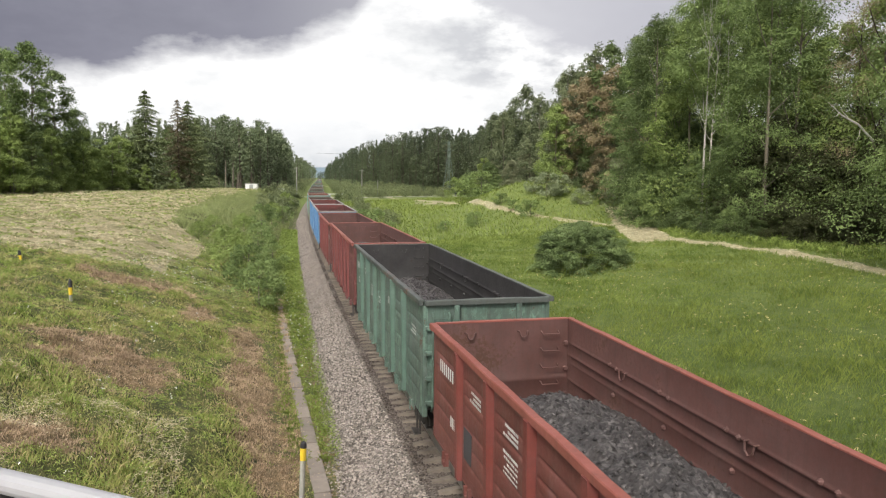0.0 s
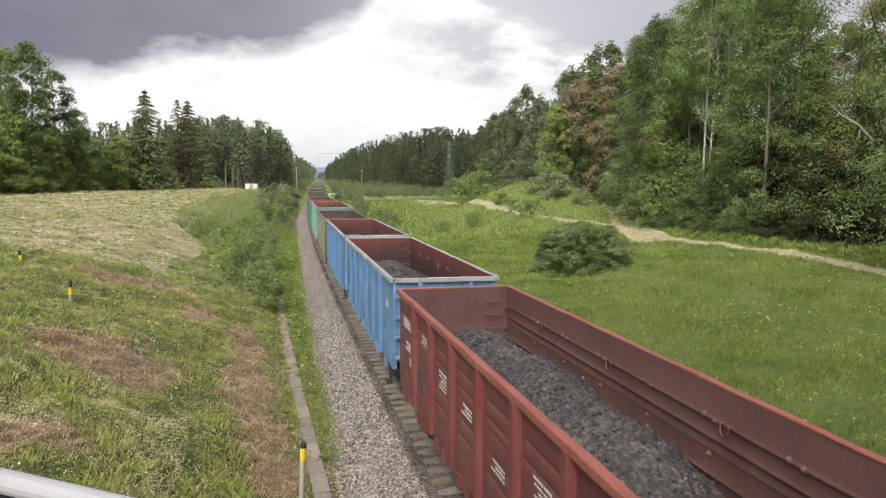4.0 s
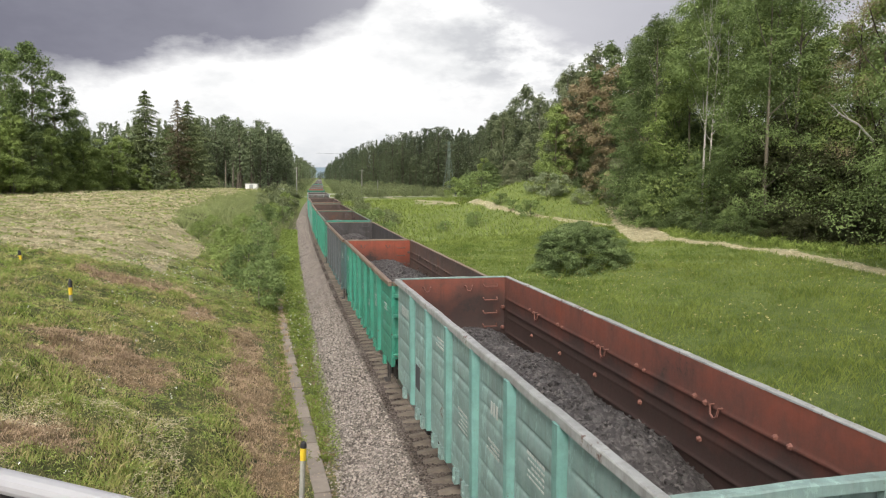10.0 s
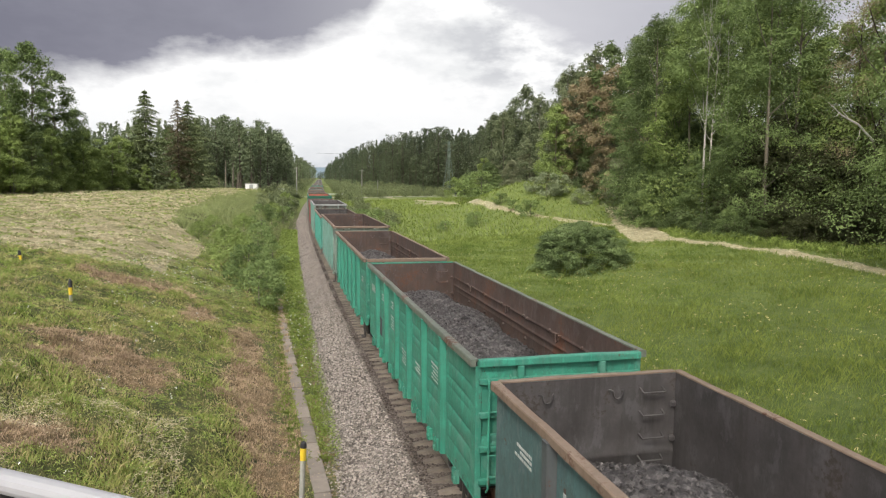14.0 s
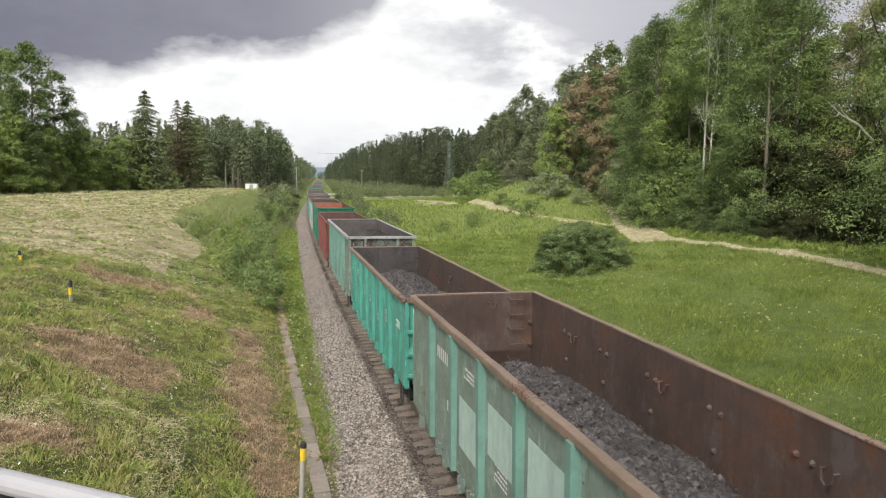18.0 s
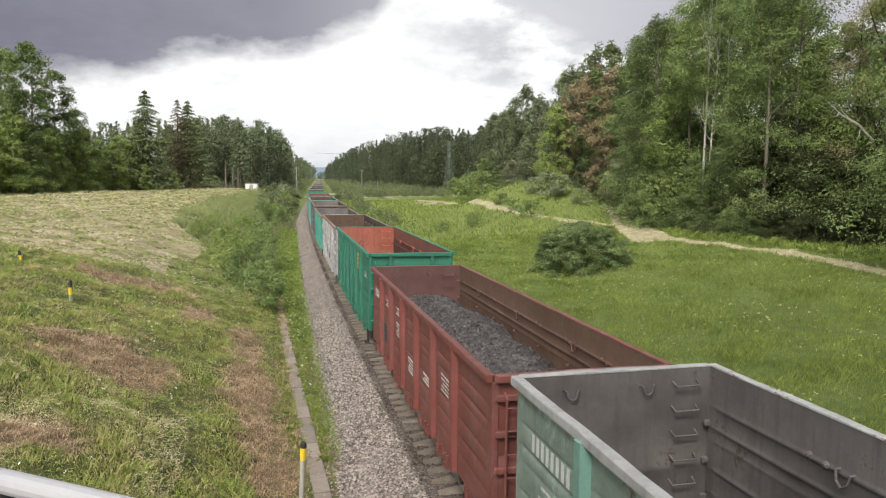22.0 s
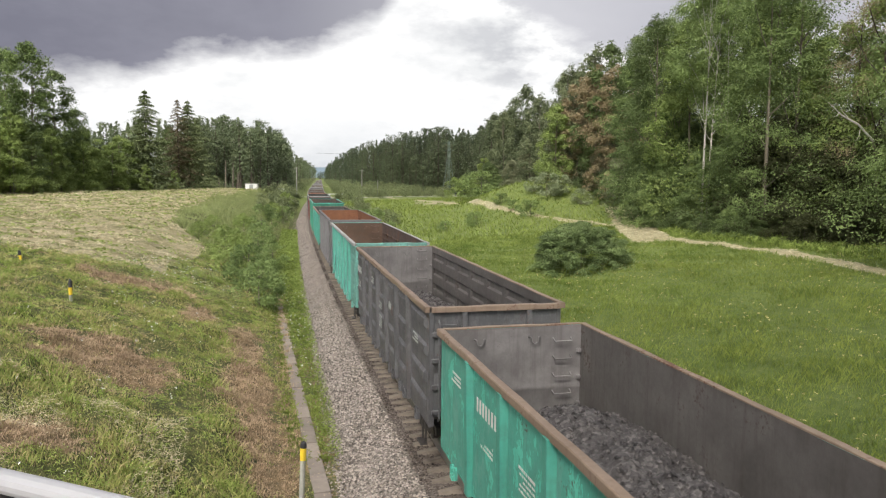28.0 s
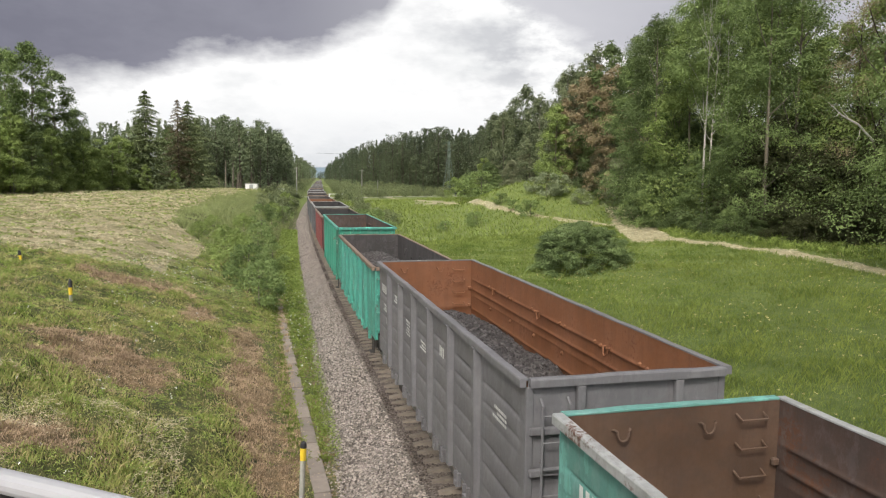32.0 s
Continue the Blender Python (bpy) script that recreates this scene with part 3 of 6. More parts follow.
P["chalk"] = paint("chalky_white_paint", (0.520, 0.510, 0.500), 0.42, fade=1.2, under=(0.16, 0.12, 0.10), dirt=0.5, scuff=0.40)
P["iron"] = paint("dark_iron_grey_paint", (0.095, 0.095, 0.100), 0.25, fade=1.4, dirt=0.4, scuff=0.30)
P["grey"] = paint("mid_grey_paint", (0.185, 0.180, 0.185), 0.08, fade=1.15, dirt=0.25, streaks=0.25, scuff=0.20)
P["in_red"] = paint("red_brown_inside", (0.122, 0.051, 0.041), 0.45, under=(0.11, 0.05, 0.03), dirt=0.5)
P["in_black"] = paint("coal_black_inside", (0.019, 0.0175, 0.017), 0.2, under=(0.05, 0.030, 0.022), dirt=0.6, fade=1.6)
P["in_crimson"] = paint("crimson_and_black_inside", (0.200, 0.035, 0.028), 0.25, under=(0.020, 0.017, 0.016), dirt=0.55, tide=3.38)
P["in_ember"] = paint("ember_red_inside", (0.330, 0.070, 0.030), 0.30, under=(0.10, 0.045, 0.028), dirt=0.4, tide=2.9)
P["in_brown"] = paint("rusty_brown_inside", (0.070, 0.041, 0.029), 0.50, under=(0.135, 0.058, 0.029), dirt=0.7, fade=1.9, streaks=0.8, scuff=0.25)
P["in_grey"] = paint("dusty_grey_inside", (0.044, 0.039, 0.037), 0.35, under=(0.055, 0.040, 0.032), dirt=0.6, fade=2.1, streaks=0.7, scuff=0.25)
P["in_stone"] = paint("stone_grey_inside", (0.085, 0.077, 0.071), 0.35, under=(0.070, 0.048, 0.036), dirt=0.5, fade=1.6, streaks=0.6)
P["in_pale"] = paint("pale_grey_inside", (0.150, 0.140, 0.135), 0.2, under=(0.085, 0.065, 0.055), dirt=0.5, fade=1.5)
P["in_orange"] = paint("orange_rust_inside", (0.215, 0.080, 0.027), 0.40, under=(0.17, 0.058, 0.020), dirt=0.3)
P["in_salmon"] = paint("salmon_red_inside", (0.400, 0.110, 0.065), 0.40, under=(0.13, 0.055, 0.035), dirt=0.4)
P["rim_rust"] = paint("rusty_tan_rim", (0.230, 0.165, 0.115), 0.45, dirt=0.3)
P["rim_pale"] = paint("pale_worn_rim", (0.370, 0.380, 0.365), 0.36, dirt=0.45)
P["rim_red"] = paint("worn_red_rim", (0.300, 0.085, 0.060), 0.25, dirt=0.2)

P["rim_soot"] = paint("sooty_green_rim", (0.085, 0.100, 0.088), 0.4, dirt=0.6)
P["rim_moss"] = paint("worn_grey_green_rim", (0.150, 0.175, 0.135), 0.5, dirt=0.4)
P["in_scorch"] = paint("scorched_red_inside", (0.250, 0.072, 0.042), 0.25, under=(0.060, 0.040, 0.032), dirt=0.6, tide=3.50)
P["in_rosy"] = paint("rosy_red_fittings", (0.200, 0.075, 0.050), 0.3, dirt=0.4)
P["in_umber"] = paint("umber_brown_inside", (0.105, 0.058, 0.032), 0.4, under=(0.12, 0.05, 0.022), dirt=0.55, fade=1.5, streaks=0.6)
P["putty"] = paint("pale_putty_paint", (0.440, 0.450, 0.390), 0.45, under=(0.20, 0.21, 0.13), fade=1.2, dirt=0.4)
P["peeled"] = paint("peeling_pale_paint", (0.200, 0.260, 0.210), 1.0, under=(0.060, 0.034, 0.022), fade=1.4, dirt=0.6, scuff=0.6)
P["fresh"] = paint("pale_touch_up_paint", (0.480, 0.640, 0.560), 0.12, fade=1.1, dirt=0.3)
# most ribs are darker than their panels: less faded, with shade painted in
RIBTONE = {"blue": (0.090, 0.230, 0.430), "mint": (0.190, 0.400, 0.350), "slate": (0.080, 0.090, 0.092), "aqua": (0.085, 0.370, 0.290), "pale": (0.150, 0.310, 0.250), "olive": (0.200, 0.215, 0.125), "emerald": (0.030, 0.270, 0.175), "green": (0.012, 0.165, 0.098), "seagreen": (0.105, 0.185, 0.140), "teal": (0.060, 0.330, 0.250), "oxide": (0.215, 0.048, 0.036), "maroon": (0.190, 0.040, 0.034)}
RIB = {k: paint("ribs_of_" + k, v, 0.15, fade=1.15, dirt=0.4, streaks=0.4) for k, v in RIBTONE.items()}

# outside, inside, rim, top height, ribs, look
WAGONS = {
    0: ("oxide", "in_red", "rim_red", 3.38, "grooved", "red-brown"), 1: ("seagreen", "in_black", "rim_soot", 3.65, "grooved", "faded sea-green"),
    2: ("maroon", "in_red", "rim_red", 3.60, "grooved", "dark red"), 3: ("maroon", "in_red", "rim_red", 3.45, "grooved", "dark red"),
    4: ("blue", "in_crimson", "rim_pale", 3.56, "ribbed", "light blue"), 5: ("blue", "in_crimson", "rim_pale", 3.59, "ribbed", "light blue"),
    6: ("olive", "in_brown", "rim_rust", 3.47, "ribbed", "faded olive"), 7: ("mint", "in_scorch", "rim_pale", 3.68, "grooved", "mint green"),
    8: ("emerald", "in_brown", "rim_rust", 3.43, "grooved", "bright green"), 9: ("slate", "in_grey", "rim_rust", 3.36, "ribbed", "dull slate green"),
    10: ("emerald", "in_brown", "rim_moss", 3.40, "grooved", "bright green"), 11: ("emerald", "in_brown", "rim_rust", 3.42, "grooved", "bright green"),
    12: ("pale", "in_brown", "rim_rust", 3.60, "ribbed", "pale grey-green"), 13: ("teal", "in_brown", "rim_rust", 3.33, "ribbed", "turquoise"),
    14: ("pale", "in_stone", "rim_pale", 3.69, "grooved", "pale grey-green"), 15: ("oxide", "in_umber", "oxide", 3.39, "grooved", "red-brown"),
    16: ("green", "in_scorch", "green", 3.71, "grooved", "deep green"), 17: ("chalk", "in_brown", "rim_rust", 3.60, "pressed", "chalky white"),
    18: ("teal", "in_stone", "rim_rust", 3.40, "ribbed", "turquoise"), 19: ("iron", "in_stone", "rim_rust", 3.62, "pressed", "dark grey"),
    20: ("aqua", "in_brown", "rim_pale", 3.65, "grooved", "aqua green"), 21: ("grey", "in_orange", "grey", 3.74, "grooved", "grey"),
    22: ("teal", "in_grey", "rim_rust", 3.42, "ribbed", "turquoise"), 23: ("emerald", "in_brown", "teal", 3.70, "grooved", "green"),
    24: ("maroon", "in_black", "rim_rust", 3.45, "grooved", "dark red"), 25: ("iron", "in_black", "rim_pale", 3.60, "ribbed", "dark grey"),
    26: ("slate", "in_orange", "rim_rust", 3.45, "ribbed", "slate green"),
}
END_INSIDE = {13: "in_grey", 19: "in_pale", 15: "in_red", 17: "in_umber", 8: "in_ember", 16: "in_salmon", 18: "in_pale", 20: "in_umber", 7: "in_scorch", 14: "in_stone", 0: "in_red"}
FITTINGS = {"in_crimson": "in_red", "in_scorch": "in_rosy", "in_ember": "in_brown"}
END_RIM = {17: "chalk", 7: "mint", 10: "emerald", 20: "aqua"}
REST = [("iron", "in_black", "rim_rust"), ("slate", "in_grey", "rim_pale"), ("maroon", "in_brown", "rim_rust"), ("teal", "in_brown", "rim_pale"), ("olive", "in_black", "rim_rust"), ("pale", "in_grey", "rim_pale"), ("grey", "in_brown", "grey")]
LAST = 52
for i in range(27, LAST + 1):
    a = REST[(i * 5 + i // 4) % len(REST)]
    WAGONS[i] = (*a, 3.40 + 0.1 * (i % 3), "ribbed", {"iron": "dark grey", "slate": "slate green", "maroon": "dark red", "teal": "turquoise", "olive": "olive", "pale": "pale grey-green", "grey": "grey"}[a[0]])

# pressed beads of the panelled sides: height over the wall, and depth
BEADS = ((0.10, 0.6), (0.25, 1.0), (0.395, 1.0), (0.565, 0.4), (0.645, 1.0), (0.770, 1.0))
RIBS = [-4.30, -2.58, -0.86, 0.86, 2.58, 4.30]
BOGIES = (-4.325, 4.325)
AXLES = (-5.25, -3.40, 3.40, 5.25)
cache = {}


def cached(key, make):
    if key not in cache:
        cache[key] = make()
    return cache[key]


def to_mesh(name, bm, mats, smooth=False):
    me = bpy.data.meshes.new(name)
    bmesh.ops.recalc_face_normals(bm, faces=bm.faces[:])
    bm.to_mesh(me)
    bm.free()
    for m in mats:
        me.materials.append(m)
    return me


def add_box(bm, x0, x1, y0, y1, z0, z1, mi=0):
    r = bmesh.ops.create_cube(bm, size=1, matrix=Matrix.LocRotScale(((x0 + x1) / 2, (y0 + y1) / 2, (z0 + z1) / 2), None, (x1 - x0, y1 - y0, z1 - z0)))
    for f in {f for v in r["verts"] for f in v.link_faces}:
        f.material_index = mi
    return r["verts"]


def side_wall_mesh(out, inn, h, style):
    """One long side, standing at x = 0 with its outer face towards -x: a plate with pressed relief, painted differently inside."""
    bm = bmesh.new()
    zl, zh = FLOOR - 0.02, h - 0.030
    if style == "grooved":
        ks = [0, 1] + [q + o for q, _ in BEADS for o in (-0.028, -0.010, 0, 0.010, 0.028)]
    elif style == "pressed":
        ks = list(np.linspace(0, 1, 45))
    else:
        ks = list(np.linspace(0, 1, 5 if style == "ribbed" else 2))
    zs = [zl + (zh - zl) * k for k in sorted(ks)]
    yy = sorted({round(p + (q - p) * s, 4) for p, q in zip([-HALF + 0.02] + RIBS, RIBS + [HALF - 0.02]) for s in ((0, 0.08, 0.14, 0.38, 0.62, 0.86, 0.92, 1) if style != "plain" else (0, 1))})
    cols = len(yy)
    edges = [-HALF] + RIBS + [HALF]
    grid = [[], []]
    for z in zs:
        for s in (0, 1):
            line = []
            for y in yy:
                d = 0.0
                j = int(np.searchsorted(RIBS, y))
                a, c = edges[j], edges[min(j + 1, len(edges) - 1)]
                q = min(max((y - a) / (c - a), 0), 1)
                k = (z - FLOOR) / (h - FLOOR)
                env = min(1, max(0, min(q, 1 - q) - 0.09) * 14)
                if style == "grooved":
                    for zc, deep in BEADS:
                        d -= 0.034 * deep * math.exp(-(((z - zl) / (zh - zl) - zc) / 0.010) ** 2) * (min(1, max(0, (HALF - abs(y) - 0.16) * 6)) if s else env)
                    d += 0.006 * math.sin(y * 2.1 + z * 3) * env
                elif style == "pressed":
                    d += 0.070 * env * min(1, max(0, 3.0 * math.sin(k * math.pi * 2 * 4.0 - 0.6) - 0.7))
                else:
                    d += 0.014 * math.sin(y * 2.1 + z * 3) * math.sin(z * 2.2 + y * 0.7) * env
                line.append(bm.verts.new(((-0.012 - d) if s == 0 else (0.012 - d), y, z)))
            grid[s].append(line)
    for s in (0, 1):
        for r, q in zip(grid[s], grid[s][1:]):
            for j in range(cols - 1):
                f = bm.faces.new((r[j], r[j + 1], q[j + 1], q[j]) if s else (r[j], q[j], q[j + 1], r[j + 1]))
                f.material_index, f.smooth = s, style != "pressed"
    for r in (0, -1):
        for j in range(cols - 1):
            for e in bm.faces.new((grid[0][r][j], grid[0][r][j + 1], grid[1][r][j + 1], grid[1][r][j])).edges:
                e.smooth = False
    me = bpy.data.meshes.new("side_wall")
    bm.to_mesh(me)
    bm.free()
    me.materials.append(P[out])
    me.materials.append(P[inn])
    return me


def rib_mesh(out, h):
    bm = bmesh.new()
    prof = [(0.0, -0.105), (-0.125, -0.075), (-0.125, 0.075), (0.0, 0.105)]
    lo = [bm.verts.new((x * 0.7 - 0.012, y, 1.02)) for x, y in prof]
    hi = [bm.verts.new((x - 0.012, y, h - 0.10)) for x, y in prof]
    for j in range(3):
        bm.faces.new((lo[j], lo[j + 1], hi[j + 1], hi[j]))
    bm.faces.new(lo[::-1])
    bm.faces.new(hi)
    bm.faces.new((lo[3], lo[0], hi[0], hi[3]))
    return to_mesh("rib", bm, [RIB.get(out, P[out])])


def rim_mesh(rim, length):
    """A bent top rail along y: a deep outer flange and a shallow lip over the wall's inner edge, dented here and there."""
    prof = [(-0.092, -0.115), (-0.092, -0.016), (-0.078, 0.0), (0.028, 0.0), (0.036, -0.008), (0.036, -0.027), (0.0, -0.028), (0.0, -0.115)]
    bm = bmesh.new()
    cuts = 44
    rows = []
    for i in range(cuts + 1):
        y = (i / cuts - 0.5) * length
        dx = math.sin(y * 1.7) * 0.006 + math.sin(y * 4.3 + 1) * 0.004
        dz = math.sin(y * 2.9 + 2) * 0.005 + math.sin(y * 7.3) * 0.003
        rows.append([bm.verts.new((x + dx * (x < -0.02), y, z + dz * (z > -0.02))) for x, z in prof])
    for p, q in zip(rows, rows[1:]):
        for j in range(len(prof)):
            bm.faces.new((p[j], p[(j + 1) % len(prof)], q[(j + 1) % len(prof)], q[j]))
    bm.faces.new(rows[0])
    bm.faces.new(rows[-1][::-1])
    return to_mesh("top_rail", bm, [P[rim]])


def end_wall_mesh(out, inn, h):
    """An end wall across x, its outer face towards -y."""
    bm = bmesh.new()
    w, hz = 1.44, h - 0.030
    xs = np.linspace(-w, w, 15)
    zs = [FLOOR - 0.02] + [FLOOR + (hz - FLOOR) * k for k in (0.2, 0.38, 0.40, 0.42, 0.6, 0.78, 0.80, 0.82)] + [hz]
    for s, y0 in ((0, -0.014), (1, 0.014)):
        g = [[bm.verts.new((x, y0 + 0.012 * math.sin(x * 3.1 + z * 2) * math.sin(z * 2.7) * (abs(x) < w) + (0.022 if 0.395 < (z - FLOOR) / (hz - FLOOR) < 0.405 else 0), z)) for x in xs] for z in zs]
        for r, q in zip(g, g[1:]):
            for i in range(len(xs) - 1):
                f = bm.faces.new((r[i], r[i + 1], q[i + 1], q[i]) if s == 0 else (r[i], q[i], q[i + 1], r[i + 1]))
                f.material_index, f.smooth = s, True
    me = bpy.data.meshes.new("end_wall")
    bm.to_mesh(me)
    bm.free()
    me.materials.append(P[out])
    me.materials.append(P[inn])
    return me


def stile_mesh(h, out):
    return to_mesh("stile", tube_bm([(0, -0.03, 1.15), (0, -0.13, 1.25), (0, -0.13, h - 0.35), (0, -0.03, h - 0.28)], 0.02, 6), [P[out]])


def step_mesh(out):
    """A shunter's step hanging below the corner."""
    bm = bmesh.new()
    add_box(bm, -0.02, 0.02, -0.03, 0.03, 0.52, 1.15)
    add_box(bm, -0.02, 0.02, 0.30, 0.36, 0.52, 1.15)
    add_box(bm, -0.13, 0.03, -0.04, 0.37, 0.50, 0.53)
    return to_mesh("step", bm, [M["steel"]])


def load_mesh(seed, kind, lumps=4200):
    """A heap of coal: an uneven ridge that thins out towards the ends."""
    rr = np.random.RandomState(seed)
    nxx, nyy = (44, 190) if lumps > 500 else (12, 40)
    xs, yy = np.linspace(-1.41, 1.41, nxx), np.linspace(-6.3, 6.3, nyy)
    XX, YY = np.meshgrid(xs, yy)
    nz = soft_noise(XX, YY, 1.3, seed) * 0.35 + soft_noise(XX, YY, 0.45, seed + 9) * 0.12
    side = 1 - 0.52 * (np.abs(XX + 0.10) / 1.5) ** 1.6
    a, b2, top, lo, hi = kind
    env = (lo + (1 - lo) * ease(-6.3, -6.3 + a, YY)) * (hi + (1 - hi) * (1 - ease(6.3 - b2, 6.25, YY)))
    ZZ = FLOOR + 0.03 + env * ((top + 0.42) * side + nz * 0.7)
    if lumps > 500:
        ZZ = ZZ + rr.uniform(-0.034, 0.034, ZZ.shape) * np.clip(env * 3, 0.2, 1)
        XX = np.clip(XX + rr.uniform(-0.026, 0.026, XX.shape), -1.41, 1.41)
        YY = YY + rr.uniform(-0.026, 0.026, YY.shape)
    vv = np.stack([XX, YY, ZZ], -1).reshape(-1, 3)
    ii = np.arange(nxx * nyy).reshape(nyy, nxx)
    ff = np.stack([ii[:-1, :-1], ii[:-1, 1:], ii[1:, 1:], ii[1:, :-1]], -1).reshape(-1, 4)
    cnt = lumps
    px, py = rr.uniform(-1.38, 1.38, cnt), rr.uniform(-6.25, 6.25, cnt)
    jx = np.clip(((px + 1.4) / 2.8 * (nxx - 1)).round().astype(int), 0, nxx - 1)
    jy = np.clip(((py + 6.3) / 12.6 * (nyy - 1)).round().astype(int), 0, nyy - 1)
    pz = ZZ[jy, jx]
    r2 = rr.uniform(0.016, 0.044, (cnt, 1, 1)) * np.where(rr.uniform(0, 1, (cnt, 1, 1)) < 0.08, 1.9, 1.0) * rr.uniform(0.55, 1.3, (cnt, 6, 3))
    pp = STONE[None] * r2
    an = rr.uniform(0, 6.28, cnt)[:, None]
    qx, qy = pp[:, :, 0] * np.cos(an) - pp[:, :, 1] * np.sin(an), pp[:, :, 0] * np.sin(an) + pp[:, :, 1] * np.cos(an)
    loose = np.stack([qx, qy, pp[:, :, 2] * 0.8 + qx * rr.uniform(-0.8, 0.8, (cnt, 1))], -1) + np.stack([px, py, pz], -1)[:, None, :]
    tri = np.concatenate([ff[:, [0, 1, 2]], ff[:, [0, 2, 3]], (STONE_F[None] + (np.arange(cnt) * 6)[:, None, None] + len(vv)).reshape(-1, 3)])
    return mesh_np("coal_heap", np.concatenate([vv, loose.reshape(-1, 3)]), tri, M["coal"])


m, t, b = material("coal", 0.55)
g = t.nodes.new("ShaderNodeNewGeometry")
v = coords(t)
cn = noise_tex(t, v, 22, 4, 0.7)
vc = t.nodes.new("ShaderNodeTexVoronoi")
vc.inputs["Scale"].default_value = 17
t.links.new(v, vc.inputs["Vector"])
sv2 = t.nodes.new("ShaderNodeSeparateColor")
t.links.new(vc.outputs["Color"], sv2.inputs[0])
k = calc(t, "ADD", calc(t, "MULTIPLY", calc(t, "ADD", sv2.outputs[0], g.outputs["Random Per Island"]), 0.36), calc(t, "MULTIPLY", cn, 0.4))
t.links.new(ramp(t, k, (0.2, (0.016, 0.014, 0.013)), (0.6, (0.055, 0.049, 0.046)), (0.95, (0.215, 0.196, 0.186))), b.inputs["Base Color"])
bump(t, b, cn, 1.0, 0.04)
M["coal"] = m
# each heap: how far it runs out at the near and the far end, its height, and what is left of it at those ends
KINDS = ((11, (5.0, 3.2, 0.84, 0.05, 0.22)), (12, (5.0, 2.4, 0.98, 0.05, 0.50)), (13, (5.0, 4.5, 0.58, 0.10, 0.12)), (14, (4.0, 7.5, 0.88, 0.05, 0.0)))
HEAP_OF = (0, 0, 0, 1, 1, 1, 0, 1, 1, 1, 1, 0, 0, 0, 0, 1, 2, 2, 0, 2, 3, 0, 1, 0)
LOADS = [load_mesh(s, k) for s, k in KINDS]
FAR_LOADS = [load_mesh(s, k, 150) for s, k in KINDS]


def u_bar(pts, r=0.013):
    return tube_bm(pts, r, 6)


def wheelset_mesh():
    bm = bmesh.new()
    turn = Matrix.Rotation(radians(90), 4, "Y")
    lathe_bm([(0.085, -0.95), (0.085, 0.95)], 10, bm, turn)
    for s in (-1, 1):
        o = Matrix.Translation((s * 0.785, 0, 0)) @ turn
        if s < 0:
            o = o @ Matrix.Rotation(radians(180), 4, "X")
        lathe_bm([(0.16, -0.11), (0.17, -0.02), (0.36, -0.035), (0.43, -0.075), (0.505, -0.072), (0.505, -0.045), (0.482, -0.035), (0.4785, 0.06), (0.44, 0.06), (0.37, 0.035), (0.18, 0.06), (0.15, 0.10)], 24, bm, o)
        for a in range(5):
            c, q = math.cos(a * 1.2566), math.sin(a * 1.2566)
            add_box(bm, s * 0.785 + s * 0.03, s * 0.785 + s * 0.065, c * 0.27 - 0.03, c * 0.27 + 0.03, q * 0.27 - 0.03, q * 0.27 + 0.03)
    return to_mesh("wheelset", bm, [M["rust"]])


def bogie_frame_mesh():
    """Cast side frame in the plane x = 0."""
    bm = bmesh.new()
    pts = [(-1.25, 0.50), (-1.22, 0.66), (-0.75, 0.72), (-0.42, 0.88), (0.42, 0.88), (0.75, 0.72), (1.22, 0.66), (1.25, 0.50), (1.02, 0.42), (0.80, 0.50), (0.45, 0.26), (-0.45, 0.26), (-0.80, 0.50), (-1.02, 0.42)]
    a = [bm.verts.new((-0.06, y, z)) for y, z in pts]
    c = [bm.verts.new((0.06, y, z)) for y, z in pts]
    bm.faces.new(a)
    bm.faces.new(c[::-1])
    for i in range(len(pts)):
        j = (i + 1) % len(pts)
        bm.faces.new((a[i], a[j], c[j], c[i]))
    for y in (-0.925, 0.925):
        lathe_bm([(0.15, -0.11), (0.15, 0.02), (0.06, 0.04)], 12, bm, Matrix.Translation((-0.07, y, 0.4785)) @ Matrix.Rotation(radians(-90), 4, "Y"))
    for y in (-0.16, 0.0, 0.16):
        lathe_bm([(0.07, 0.30), (0.08, 0.40), (0.07, 0.50), (0.08, 0.60), (0.07, 0.70)], 10, bm, Matrix.Translation((-0.085, y, 0)))
    return to_mesh("side_frame", bm, [M["steel"]])


def coupler_mesh():
    bm = bmesh.new()
    add_box(bm, -0.09, 0.09, -0.34, 0.0, 0.96, 1.14)
    add_box(bm, -0.22, 0.20, -0.58, -0.32, 0.90, 1.20)
    add_box(bm, -0.30, 0.30, -0.03, 0.03, 0.84, 1.26)
    return to_mesh("coupler", bm, [M["steel"]])


def latch_mesh(out):
    """A floor-hatch catch below the side sill."""
    bm = bmesh.new()
    add_box(bm, -0.05, 0.02, -0.10, -0.04, 0.86, 1.10)
    add_box(bm, -0.07, 0.02, -0.05, 0.12, 0.84, 0.93)
    add_box(bm, -0.06, 0.0, 0.10, 0.16, 0.90, 1.08)
    return to_mesh("hatch_latch", bm, [P[out]])


